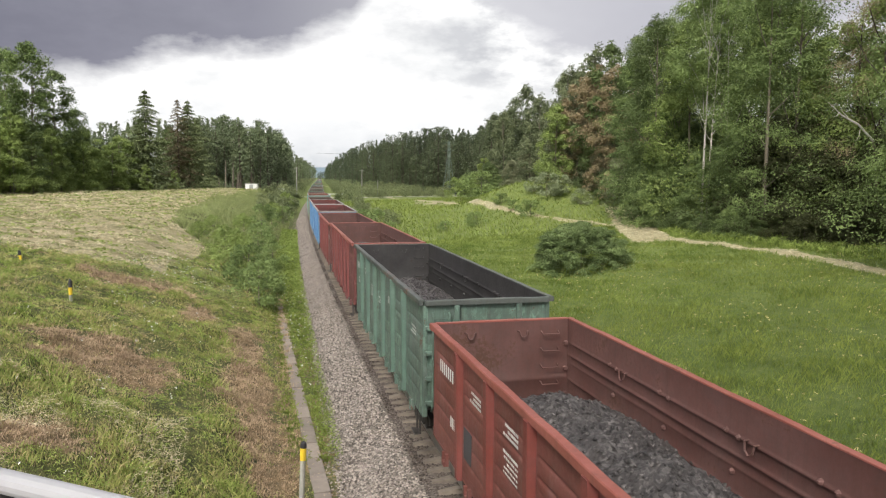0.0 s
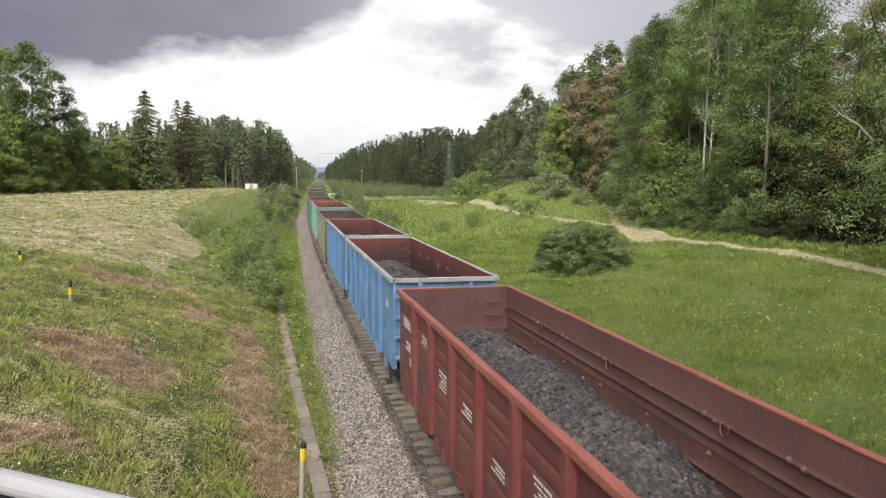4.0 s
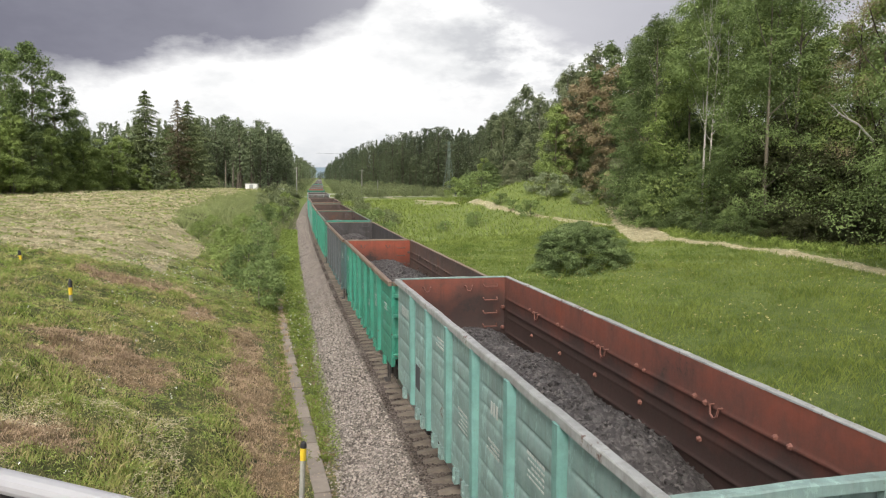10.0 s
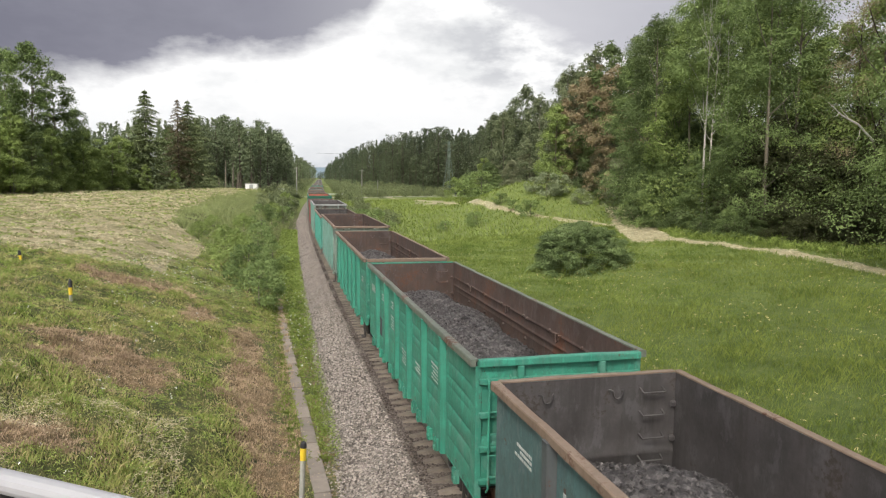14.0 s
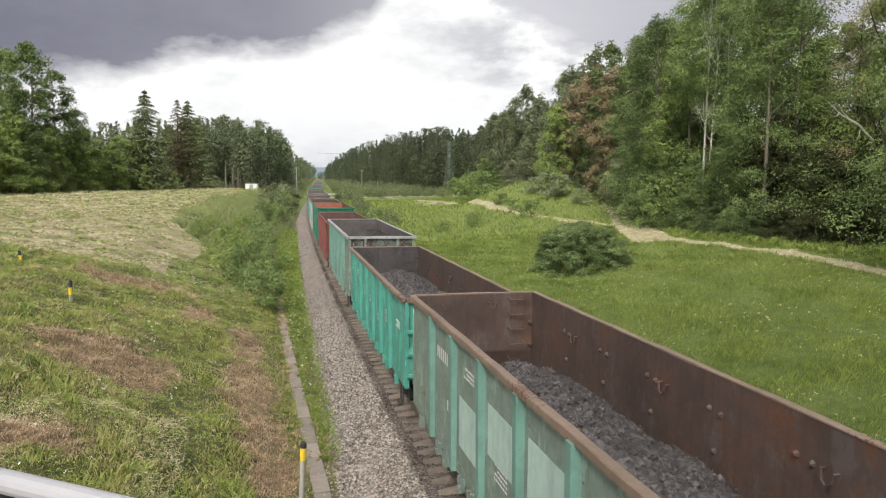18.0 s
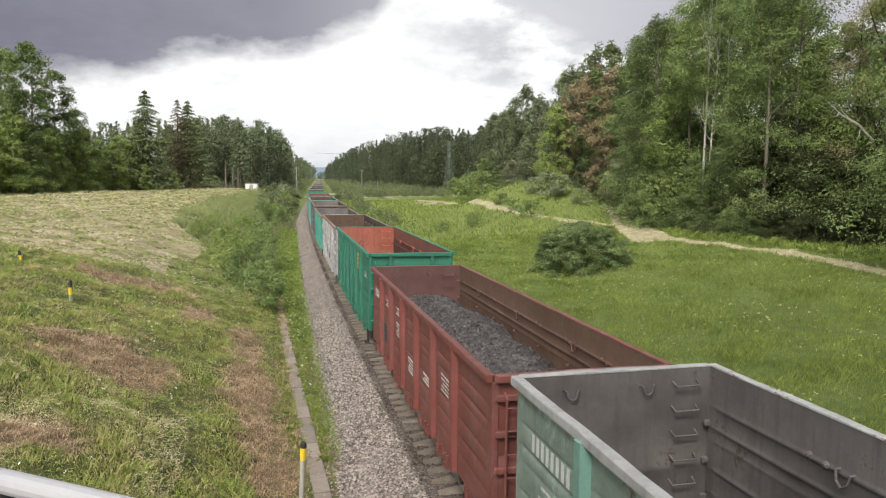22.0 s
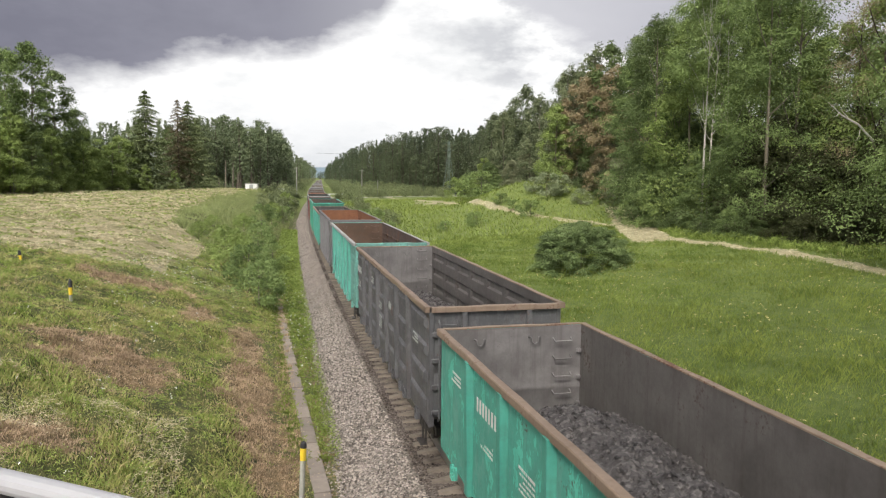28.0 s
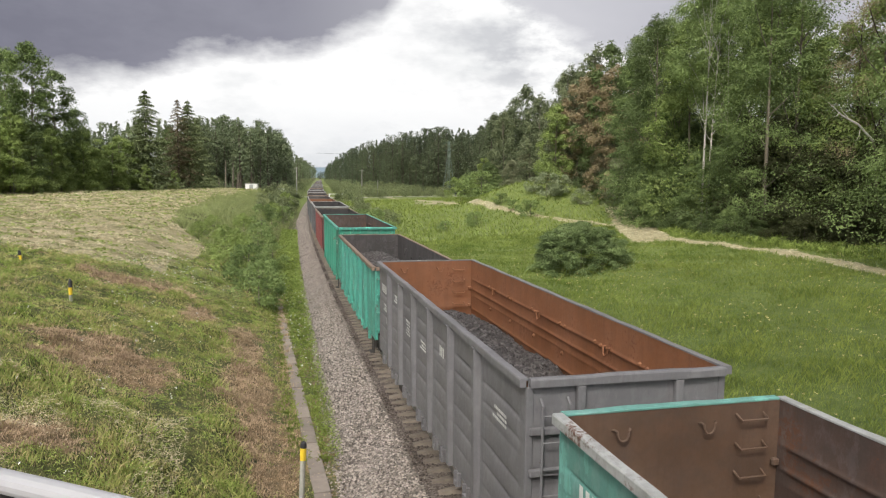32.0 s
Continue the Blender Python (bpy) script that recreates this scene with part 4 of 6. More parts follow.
def mark_mesh(kind, mat):
    """Lettering as plain bars on the outer face: kind 0 a long number, 1 a short block, 2 and 3 lines of small writing."""
    bm = bmesh.new()
    r = random.Random(kind + 5)
    if kind == 0:
        for i in range(8):
            add_box(bm, -0.003, 0, -0.60 + i * 0.152, -0.60 + i * 0.152 + 0.082, 0, 0.23)
    elif kind == 1:
        for i, hgt in enumerate((0.20, 0.20, 0.20)):
            add_box(bm, -0.003, 0, -0.22 + i * 0.13, -0.22 + i * 0.13 + 0.085, 0, hgt)
    else:
        for j in range(3 if kind == 2 else 5):
            q, stop = -0.32, 0.30 - 0.25 * r.random()
            tall = 0.042 if j == 0 or kind == 2 else 0.030
            while q < stop:
                w = r.uniform(0.025, 0.10)
                add_box(bm, -0.003, 0, q, q + w, -j * 0.075, -j * 0.075 + tall)
                q += w + r.uniform(0.015, 0.035)
    return to_mesh("lettering", bm, [M[mat]])


MARKS = {mat: [mark_mesh(i, mat) for i in range(4)] for mat in ("white", "faded")}
FADED = (1, 6, 7, 8, 9, 10, 11, 14, 17, 19, 22)
WHEELS, FRAME_ME, COUPLER = wheelset_mesh(), bogie_frame_mesh(), coupler_mesh()
FLIP = pose(0, 0, 0, 0, 0, 180)
wagons, heaps = {}, {}


def wagon(n):
    out, inn, rim, h, style, word = WAGONS[n]
    near = n <= 23
    shape = style if near else "plain"
    thing = tagged(new("open_wagon"), "%s %s open freight wagon, part filled with coal" % (word, {"ribbed": "ribbed steel", "grooved": "smooth-panelled steel", "pressed": "corrugated steel"}[style]), "freight wagon", "wagons of the train")
    part_at = lambda name, me, at, label="": child(name, me, thing, label, at)
    wall = cached(("wall", out, inn, h, shape), lambda: side_wall_mesh(out, inn, h, shape))
    rib = cached(("rib", out, h), lambda: rib_mesh(out, h))
    railm = cached(("rail", rim), lambda: rim_mesh(rim, 2 * HALF))
    fit = FITTINGS.get(END_INSIDE.get(n, inn), END_INSIDE.get(n, inn))
    end_rim = END_RIM.get(n, rim)
    raile = cached(("raile", end_rim), lambda: rim_mesh(end_rim, 2.86))
    end_in = END_INSIDE.get(n, inn)
    end_out = "peeled" if n == 14 else out
    endw = cached(("end", end_out, end_in, h), lambda: end_wall_mesh(end_out, end_in, h))
    for s, turn in ((-1, Matrix()), (1, FLIP)):
        base = Matrix.Translation((s * 1.455, 0, 0)) @ turn
        w = part_at("side_wall", wall, base, "%s outside, %s" % (word, "darker inside"))
        for y in RIBS:
            child("rib", rib, w, "", Matrix.Translation((0, y, 0)))
        part_at("top_rail", railm, Matrix.Translation((s * 1.470, 0, h)) @ turn, "worn top rail")
        e = part_at("end_wall", endw, Matrix.Translation((0, s * (HALF - 0.03), 0)) @ turn)
        beam = cached(("beam", out), lambda: boxes_mesh("beam", [(-1.42, 1.42, -0.09, -0.016, 0, 0.10)], P[out], 0.012))
        for z in (1.30, 1.85, 2.42, 2.98):
            if z < h - 0.35:
                child("beam", beam, e, "", Matrix.Translation((0, 0, z)))
        for x in (-0.72, 0.72):
            child("post", cached(("post", out, h), lambda: boxes_mesh("post", [(-0.06, 0.06, -0.115, -0.016, FLOOR - 0.1, h - 0.12)], P[out], 0.012)), e, "", Matrix.Translation((x, 0, 0)))
        for x in (-1.415, 1.415):
            child("corner_post", cached(("cpost", out, h), lambda: boxes_mesh("corner_post", [(-0.055, 0.055, -0.032, 0.006, 1.03, h - 0.118)], P[out], 0.012)), e, "", Matrix.Translation((x, 0, 0)))
        part_at("top_rail", raile, Matrix.Translation((0, s * (HALF - 0.015), h + 0.004)) @ turn @ pose(0, 0, 0, 0, 0, 90), "worn top rail")
        part_at("side_sill", cached(("sill", out), lambda: boxes_mesh("side_sill", [(-0.05, 0.05, -HALF, HALF, 1.06, FLOOR - 0.025), (-0.055, -0.02, -HALF, HALF, 1.03, 1.06)], P[out])), Matrix.Translation((s * 1.41, 0, 0)) @ turn)
        part_at("coupler", COUPLER, Matrix.Translation((0, s * (HALF - 0.02), 0)) @ (turn if s < 0 else FLIP))
        if near:
            latch = cached(("latch", out), lambda: latch_mesh(out))
            for y in (-5.30, -3.74, -3.14, -2.02, -1.42, -0.30, 0.30, 1.42, 2.02, 3.14, 3.74, 5.30):
                part_at("hatch_latch", latch, Matrix.Translation((s * 1.47, y, 0)) @ turn)
            # outside ladder and inside rungs on the end walls
            lx = -1.08
            for x in (lx - 0.19, lx + 0.19):
                child("stile", cached(("stile", h, out), lambda: stile_mesh(h, out)), e, "", Matrix.Translation((x, 0, 0)))
            part_at("step", cached(("step", out), lambda: step_mesh(out)), Matrix.Translation((s * 1.44, s * (HALF - 0.42), 0)) @ turn)
            part_at("brake_hose", cached("hose", lambda: to_mesh("brake_hose", tube_bm([(0.35, 0, 1.0), (0.36, -0.16, 0.98), (0.36, -0.30, 0.70), (0.34, -0.42, 0.52), (0.30, -0.50, 0.62)], 0.028, 6), [M["black"]])), Matrix.Translation((0, s * (HALF - 0.02), 0)) @ (turn if s < 0 else FLIP), "black rubber brake hose")
            for q in range(6):
                z = 1.45 + q * 0.36
                if z < h - 0.2:
                    child("rung", cached(("rung", out), lambda: to_mesh("rung", u_bar([(-0.19, -0.13, 0), (0, -0.131, 0), (0.19, -0.13, 0)], 0.014), [P[out]])), e, "", Matrix.Translation((lx, 0, z)))
                    child("rung", cached(("in_rung", fit), lambda: to_mesh("rung", u_bar([(-0.19, 0, 0.05), (-0.18, 0.11, 0), (0.18, 0.11, 0), (0.19, 0, 0.05)], 0.018), [P[fit]])), e, "", Matrix.Translation((-1.02, 0.01, z + 0.18)))
            for z in (1.75, 2.3, 2.85):
                child("corner_bracket", cached(("bracket", fit), lambda: boxes_mesh("corner_bracket", [(-0.05, 0.05, 0.014, 0.09, -0.05, 0.05)], P[fit], 0.02)), e, "", Matrix.Translation((-1.38, 0, z)))
            for x in (-0.42, 0.72):
                child("hook", cached(("hook", fit), lambda: to_mesh("hook", u_bar([(-0.115, 0, 0.0), (-0.10, 0.045, 0.015), (-0.075, 0.06, 0.0), (-0.068, 0.065, -0.06), (-0.045, 0.065, -0.105), (0, 0.065, -0.122), (0.045, 0.065, -0.105), (0.068, 0.065, -0.06), (0.075, 0.06, 0.0), (0.10, 0.045, 0.015), (0.115, 0, 0.0)], 0.014), [P[fit]])), e, "", Matrix.Translation((x, 0.012, h - 0.24)))
            stud = cached(("stud", fit), lambda: to_mesh("lashing_lug", lathe_bm([(0.052, 0.0), (0.046, 0.03), (0.022, 0.055)], 6, None, Matrix.Rotation(radians(90), 4, "Y")), [P[fit]]))
            loop = cached(("loop", fit), lambda: to_mesh("lashing_loop", u_bar([(0.0, -0.10, 0), (0.07, -0.10, 0), (0.08, -0.075, -0.12), (0.085, 0, -0.17), (0.08, 0.075, -0.12), (0.07, 0.10, 0), (0.0, 0.10, 0)], 0.017), [P[fit]]))
            up, down = h - 0.10 - 0.19 * (h - FLOOR), h - 0.10 - 0.44 * (h - FLOOR)
            for i, y in enumerate(RIBS if n not in (6, 9, 17, 18, 19) else ()):
                for dy, z in ((0.02, 0.5 * (up + down)),) if n in (13, 22) else ((-0.13, up), (0.13, up - 0.02), (0.02, down)) if s > 0 else ((0.0, up),):
                    child("lashing_lug", stud, w, "", Matrix.Translation((0.012, y + dy, z)))
                if i % 2 == 0 and s > 0:
                    child("lashing_loop", loop, w, "", Matrix.Translation((0.012, y + 0.42, up + 0.02)))
    part_at("floor", cached("floor", lambda: boxes_mesh("floor", [(-1.42, 1.42, -HALF + 0.04, HALF - 0.04, 1.19, FLOOR - 0.004), (-0.20, 0.20, -HALF, HALF, 0.82, 1.19), (-1.35, 1.35, -4.5, -4.15, 0.92, 1.19), (-1.35, 1.35, 4.15, 4.5, 0.92, 1.19)], M["steel"])), Matrix())
    for by in BOGIES:
        for s, turn in ((-1, Matrix()), (1, FLIP)):
            part_at("bogie_frame", FRAME_ME, Matrix.Translation((s * 1.04, by, 0)) @ turn, "dark cast steel bogie frame")
    for ay in AXLES:
        part_at("wheelset", WHEELS, Matrix.Translation((0, ay, 0.4785)), "rusty steel wheels on an axle")
    if near:
        first = 5.30 if style != "ribbed" else 3.44
        marks = MARKS["faded" if n in FADED else "white"]
        for kind, y, z in ((0, first, h - (1.08 if n == 16 else 0.82)), (2, 8.74 - first, h - 0.62), (2, first, h - 1.18), (1, first - 0.4, h - 1.66), (2, 1.72, h - 0.55), (3, 1.72, h - 0.95), (2, 0.0, h - 1.05), (3, 0.0, h - 1.45), (1, -1.72, h - 0.9), (2, -1.72, h - 1.35), (3, -3.44, h - 0.9), (2, -5.35, h - 0.8)):
            if kind == 0 or (n * 7 + kind * 3 + int(y * 2)) % 5 > 1:
                part_at("lettering", marks[kind], Matrix.Translation((-1.4735 - 0.088 * (style == "pressed"), y, z)), "white lettering")["kind"] = "stuff"
        face = -1.4715
        def plate(name, mat, y, z, w, hgt, label):
            part_at(name, cached((name, w, hgt, mat), lambda: boxes_mesh(name, [(-0.004, 0, -w / 2, w / 2, 0, hgt)], M[mat])), Matrix.Translation((face, y, z)), label)
        if n in (0, 2, 3, 7, 10, 15, 20):
            plate("chalk_board", "board", 3.85, 1.50, 0.46, 0.55, "dark grey board on the side")
        if n == 4:
            plate("number_panel", "navy", 3.44, h - 0.80, 1.30, 0.34, "dark blue number panel")
            plate("notice", "navy", 5.6, 1.6, 0.5, 0.5, "dark blue notice")
        if n == 16:
            plate("notice", "sticker", -3.42, h - 0.93, 1.22, 0.60, "yellow notice with lines of small writing")
            for q in range(3):
                part_at("notice_line", cached("nline", lambda: boxes_mesh("notice_line", [(-0.004, 0, -0.52, 0.44, 0, 0.05)], M["board"])), Matrix.Translation((face - 0.004, -3.42, h - 0.84 + q * 0.17)))
            code = bpy.data.curves.new("owner_code", "FONT")
            code.body, code.size, code.extrude = "K3X/KZH", 0.24, 0.002
            code.materials.append(M["white"])
            part_at("owner_code", code, Matrix.Translation((face - 0.004, 5.85, h - 0.62)) @ Euler((radians(90), 0, radians(-90))).to_matrix().to_4x4(), "white letters")
        if n == 17:
            for y, z, w, hgt in ((3.6, 2.45, 0.5, 0.4), (1.6, 2.15, 0.7, 0.45), (1.9, 2.75, 0.45, 0.5), (0.1, 1.6, 0.6, 0.45), (-1.7, 1.45, 0.8, 0.35)):
                part_at("red_patch", cached(("redp", w, hgt), lambda: boxes_mesh("red_patch", [(-0.004, 0, -w / 2, w / 2, 0, hgt)], P["maroon"])), Matrix.Translation((face - 0.086, y, z)), "dark red paint patch")
        if n == 6:
            for y, z, w, hgt in ((5.5, 2.5, 0.8, 0.6), (3.3, 1.5, 0.7, 0.6), (1.72, 2.1, 0.5, 0.4), (0.0, 1.9, 1.0, 0.9), (-1.8, 1.7, 0.7, 0.9), (-3.6, 2.3, 0.8, 0.7)):
                part_at("paint_patch", cached(("kpatch", w, hgt), lambda: boxes_mesh("paint_patch", [(-0.004, 0, -w / 2, w / 2, 0, hgt)], P["putty"])), Matrix.Translation((face - 0.010, y, z)), "pale worn paint patch")
        if n == 12:
            for y, z, w, hgt in ((1.72, 1.6, 1.1, 0.9), (0.0, 2.1, 1.2, 0.8), (-1.72, 2.2, 1.2, 0.8), (-3.44, 1.9, 1.1, 0.9), (-5.3, 2.0, 1.2, 0.9)):
                part_at("paint_patch", cached(("patch", w, hgt), lambda: boxes_mesh("paint_patch", [(-0.004, 0, -w / 2, w / 2, 0, hgt)], P["fresh"])), Matrix.Translation((face - 0.004, y, z)), "paler repainted patch")
    heap = tagged(new("coal_heap", LOADS[HEAP_OF[n]] if near else FAR_LOADS[n % 4]), "low heap of dark grey coal lying in the wagon", "coal", "coal heaps", "stuff")
    wagons[n], heaps[n] = thing, heap
    return thing


for i in range(0, LAST + 1):
    wagon(i)


# ---- trees and bushes ----
def leaf_cloud(r, centres, radii, per, size, droop=0.3, flat=0.8, top=0.6):
    """Leaves (folded quads) on and in lobes; arrays of corners and faces."""
    n = len(centres) * per
    c = np.repeat(centres, per, 0)
    rad = np.repeat(radii, per)[:, None]
    d = r.normal(size=(n, 3))
    d /= np.linalg.norm(d, axis=1)[:, None]
    d[:, 2] = np.where((d[:, 2] < 0) & (r.uniform(0, 1, n) < top), -d[:, 2], d[:, 2]) * flat
    p = c + d * rad * r.uniform(0.35, 1.08, (n, 1)) ** 0.6
    nrm = d + r.normal(size=(n, 3)) * 0.42 + np.array([0, 0, 0.6])
    nrm /= np.linalg.norm(nrm, axis=1)[:, None]
    a = np.cross(nrm, r.normal(size=(n, 3)))
    a /= np.linalg.norm(a, axis=1)[:, None] + 1e-9
    a[:, 2] -= droop * np.abs(r.normal(size=n)) * 0.5
    b2 = np.cross(nrm, a)
    s = (np.repeat(size, per)[:, None] if np.ndim(size) else size) * r.uniform(0.6, 1.4, (n, 1))
    q = np.stack([p - a * s, p + b2 * s * 0.45 + nrm * s * 0.12, p + a * s, p - b2 * s * 0.45 + nrm * s * 0.12], 1)
    return q.reshape(-1, 3), np.arange(n * 4).reshape(-1, 4)


def lobes(r, profile, height, count, spread, bottom=0.2, top=1.0, lobe=0.1, core=0.25):
    """Lobe centres in an uneven crown whose radius over its height is profile()."""
    out, rad = [], []
    for _ in range(count):
        k = bottom + (top - bottom) * r.uniform(0, 1) ** 0.85
        w = profile((k - bottom) / (top - bottom)) * spread
        a, q = r.uniform(0, 6.283), r.uniform(core, 1) ** 0.5
        out.append((math.cos(a) * w * q, math.sin(a) * w * q, k * height))
        rad.append(height * lobe * r.uniform(0.6, 1.3) * (0.65 + 0.5 * min(1, w / spread)))
    return np.array(out), np.array(rad)


def tree_meshes(seed, height, spread, leaf_mat, bark, profile, bottom=0.2, count=46, per=150, size=0.3, lobe=0.085, lean=0.03, trunk_r=0.012, droop=0.3):
    r = np.random.RandomState(seed)
    c, rad = lobes(r, profile, height, count, spread, bottom, 0.97, lobe)
    verts, faces = leaf_cloud(r, c, rad, per, size, droop)
    # stray outer twigs break the outline
    k = len(c)
    out = c + (c - np.array([0, 0, height * 0.5])) * r.uniform(0.02, 0.10, (k, 1))
    v2, f2 = leaf_cloud(r, out, rad * 0.7, per // 5, size, droop)
    crown = mesh_np("crown", np.concatenate([verts, v2]), np.concatenate([faces, f2 + len(verts)]), leaf_mat)
    bm = bmesh.new()
    bx, by = r.uniform(-lean, lean, 2) * height
    tr = [(bx * q * q, by * q * q, height * q * 0.93 - 0.4 * (q == 0)) for q in (0, 0.15, 0.35, 0.55, 0.75, 1.0)]
    tube_bm(tr, [height * trunk_r * (1.25 - 1.05 * q) for q in (0, 0.15, 0.35, 0.55, 0.75, 1.0)], 7, bm)
    trunk = to_mesh("trunk", bm, [bark])
    limbs = []
    for i in range(0, k, max(1, k // 8)):
        q = max(0.12, min(0.85, c[i][2] / height - 0.14))
        base = Vector((bx * q * q, by * q * q, height * q * 0.93))
        end = Vector(c[i])
        mid = base.lerp(end, 0.5) + Vector((0, 0, -0.02 * height))
        limbs.append(to_mesh("limb", tube_bm([base, mid, end], [height * trunk_r * 0.42, height * trunk_r * 0.25, height * trunk_r * 0.08], 5), [bark]))
    return trunk, limbs, crown


def spruce_meshes(seed, height, spread, leaf_mat, tiers=26, arms=9, per=26, size=0.34, bare=0.06):
    r = np.random.RandomState(seed)
    cs, ds = [], []
    for i in range(tiers):
        k = bare + (1 - bare) * (i / tiers) ** 0.9
        w = spread * (1 - k) ** 0.62 * r.uniform(0.5, 1.15) + 0.06
        for j in range(arms):
            a = r.uniform(0, 6.283)
            ln = w * r.uniform(0.65, 1.1)
            lift = r.uniform(-0.45, 0.45) * height / tiers * (0.4 + 0.6 * (1 - k))
            for q in np.linspace(0.12, 1, per):
                z = k * height + lift - ln * q * 0.42 + ln * 0.22 * max(0, q - 0.6) + r.normal() * 0.09
                off = r.normal() * 0.20 * ln * q ** 0.6
                cs.append((math.cos(a) * ln * q - math.sin(a) * off, math.sin(a) * ln * q + math.cos(a) * off, z - abs(off) * 0.25))
                ds.append((math.cos(a), math.sin(a), -0.35))
    cs, ds = np.array(cs), np.array(ds)
    n = len(cs)
    d = ds + r.normal(size=(n, 3)) * 0.5
    d /= np.linalg.norm(d, axis=1)[:, None]
    side = np.cross(d, np.array([0, 0, 1.0]) + r.normal(size=(n, 3)) * 0.5)
    side /= np.linalg.norm(side, axis=1)[:, None] + 1e-9
    s = size * r.uniform(0.6, 1.3, (n, 1)) * (0.40 + 0.75 * (1 - cs[:, 2:] / height))
    q = np.stack([cs - d * s, cs + side * s * 0.38, cs + d * s * 1.2, cs - side * s * 0.38], 1)
    crown = mesh_np("crown", q.reshape(-1, 3), np.arange(n * 4).reshape(-1, 4), leaf_mat)
    trunk = to_mesh("trunk", tube_bm([(0, 0, -0.3), (0, 0, height * 0.5), (0, 0, height * 0.99)], [height * 0.013, height * 0.008, 0.02], 7), [M["darkbark"]])
    return trunk, None, crown


def plant(name, meshes, x, y, turn, size, label, category, group="", z=None, wide=1.0):
    thing = tagged(new(name), label, category, group)
    z = float(ground_z(x, y)) if z is None else z
    thing.matrix_basis = Matrix.LocRotScale((x, y, z - 0.05), Euler((0, 0, radians(turn))), (size * wide, size * wide, size))
    trunk, limbs, crown = meshes
    child("trunk", trunk, thing)
    for me in limbs or ():
        child("limb", me, thing)
    child("crown", crown, thing)
    return thing


round_p = lambda k: max(0.05, math.sin(math.pi * min(1, 0.16 + 0.80 * k)) ** 0.7)
tall_p = lambda k: max(0.06, (1 - k) ** 0.55 * min(1, 0.55 + 2 * k))
egg_p = lambda k: max(0.06, math.sin(math.pi * (0.12 + 0.85 * k)) ** 0.6 * (1.05 - 0.35 * k))
def both(seeds, height, spread, leaf, profile, bottom, count, per, lobe):
    """Near trees with fine leaves, and lighter ones for the distance."""
    near = [tree_meshes(s, height, spread, M[leaf], M["bark"], profile, bottom, count, int(per * 1.3), 0.088, lobe, trunk_r=0.007) for s in seeds]
    far = [tree_meshes(s + 5, height, spread, M[leaf], M["bark"], profile, bottom, int(count * 0.9), int(per * 0.72), 0.165, lobe * 1.02, trunk_r=0.008) for s in seeds]
    return near, far


full_p = lambda k: max(0.10, (1 - k) ** 0.42 * min(1, 0.80 + 0.9 * k)) * (1 + 0.18 * math.sin(k * 17))
ASH, ASH_FAR = both((21, 22, 23), 22, 5.4, "ash", full_p, 0.03, 125, 165, 0.056)
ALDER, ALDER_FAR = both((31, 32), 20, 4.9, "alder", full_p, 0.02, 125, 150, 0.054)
LIME, LIME_FAR = both((41, 42), 15, 4.4, "lime", full_p, 0.04, 85, 190, 0.072)
GREY, GREY_FAR = both((35, 36), 20, 4.7, "greyleaf", full_p, 0.02, 125, 150, 0.054)
BROWN, BROWN_FAR = both((51, 52), 19, 5.0, "brown", full_p, 0.03, 120, 150, 0.054)
TWIGGY = [tree_meshes(s, 21, 4.2, M["brown"], M["darkbark"], full_p, 0.25, 70, 70, 0.075, 0.05, trunk_r=0.009) for s in (55, 56)]
BIRCH = [tree_meshes(s, 22, 3.6, M["ash"], M["birchbark"], egg_p, 0.50, 70, 130, 0.09, 0.045, trunk_r=0.0042) for s in (61, 62)]
SPRUCE = [spruce_meshes(71, 21, 8.4, M["spruce"], 24, 17, 36, 0.33), spruce_meshes(72, 20, 5.6, M["deadspruce"], 26, 10, 28, 0.28), spruce_meshes(73, 20, 6.6, M["spruce"], 23, 15, 34, 0.33)]
SHRUB = [tree_meshes(s, 3.4, 2.1, M[k], M["bark"], round_p, 0.05, 34, 85, 0.10, 0.17) for s, k in ((81, "willow"), (82, "ash"), (83, "lime"))]
DOME = tree_meshes(84, 3.3, 2.9, M["sallow"], M["bark"], lambda k: max(0.1, (1 - k ** 2.0) ** 0.5), 0.0, 330, 175, 0.050, 0.105, trunk_r=0.006)
low_p = lambda k: max(0.12, (1 - k ** 1.6) ** 0.6) * (1 + 0.15 * math.sin(k * 13))
THICKET = {k: [tree_meshes(s + i, 7, 3.1, M[k], M["darkbark"], low_p, 0.0, 80, 205, 0.078, 0.110, trunk_r=0.008) for i in range(2)] for s, k in ((91, "alder"), (94, "ash"), (97, "lime"), (101, "dusky"), (105, "shade_leaf"))}


def at_bearing(px, dist):
    """Bearing of a column of the view, and the place at a distance along it."""
    a = radians(14.036) + math.atan((px - 784) / 1238.55)
    return EYE.x + dist * math.sin(a), dist * math.cos(a)


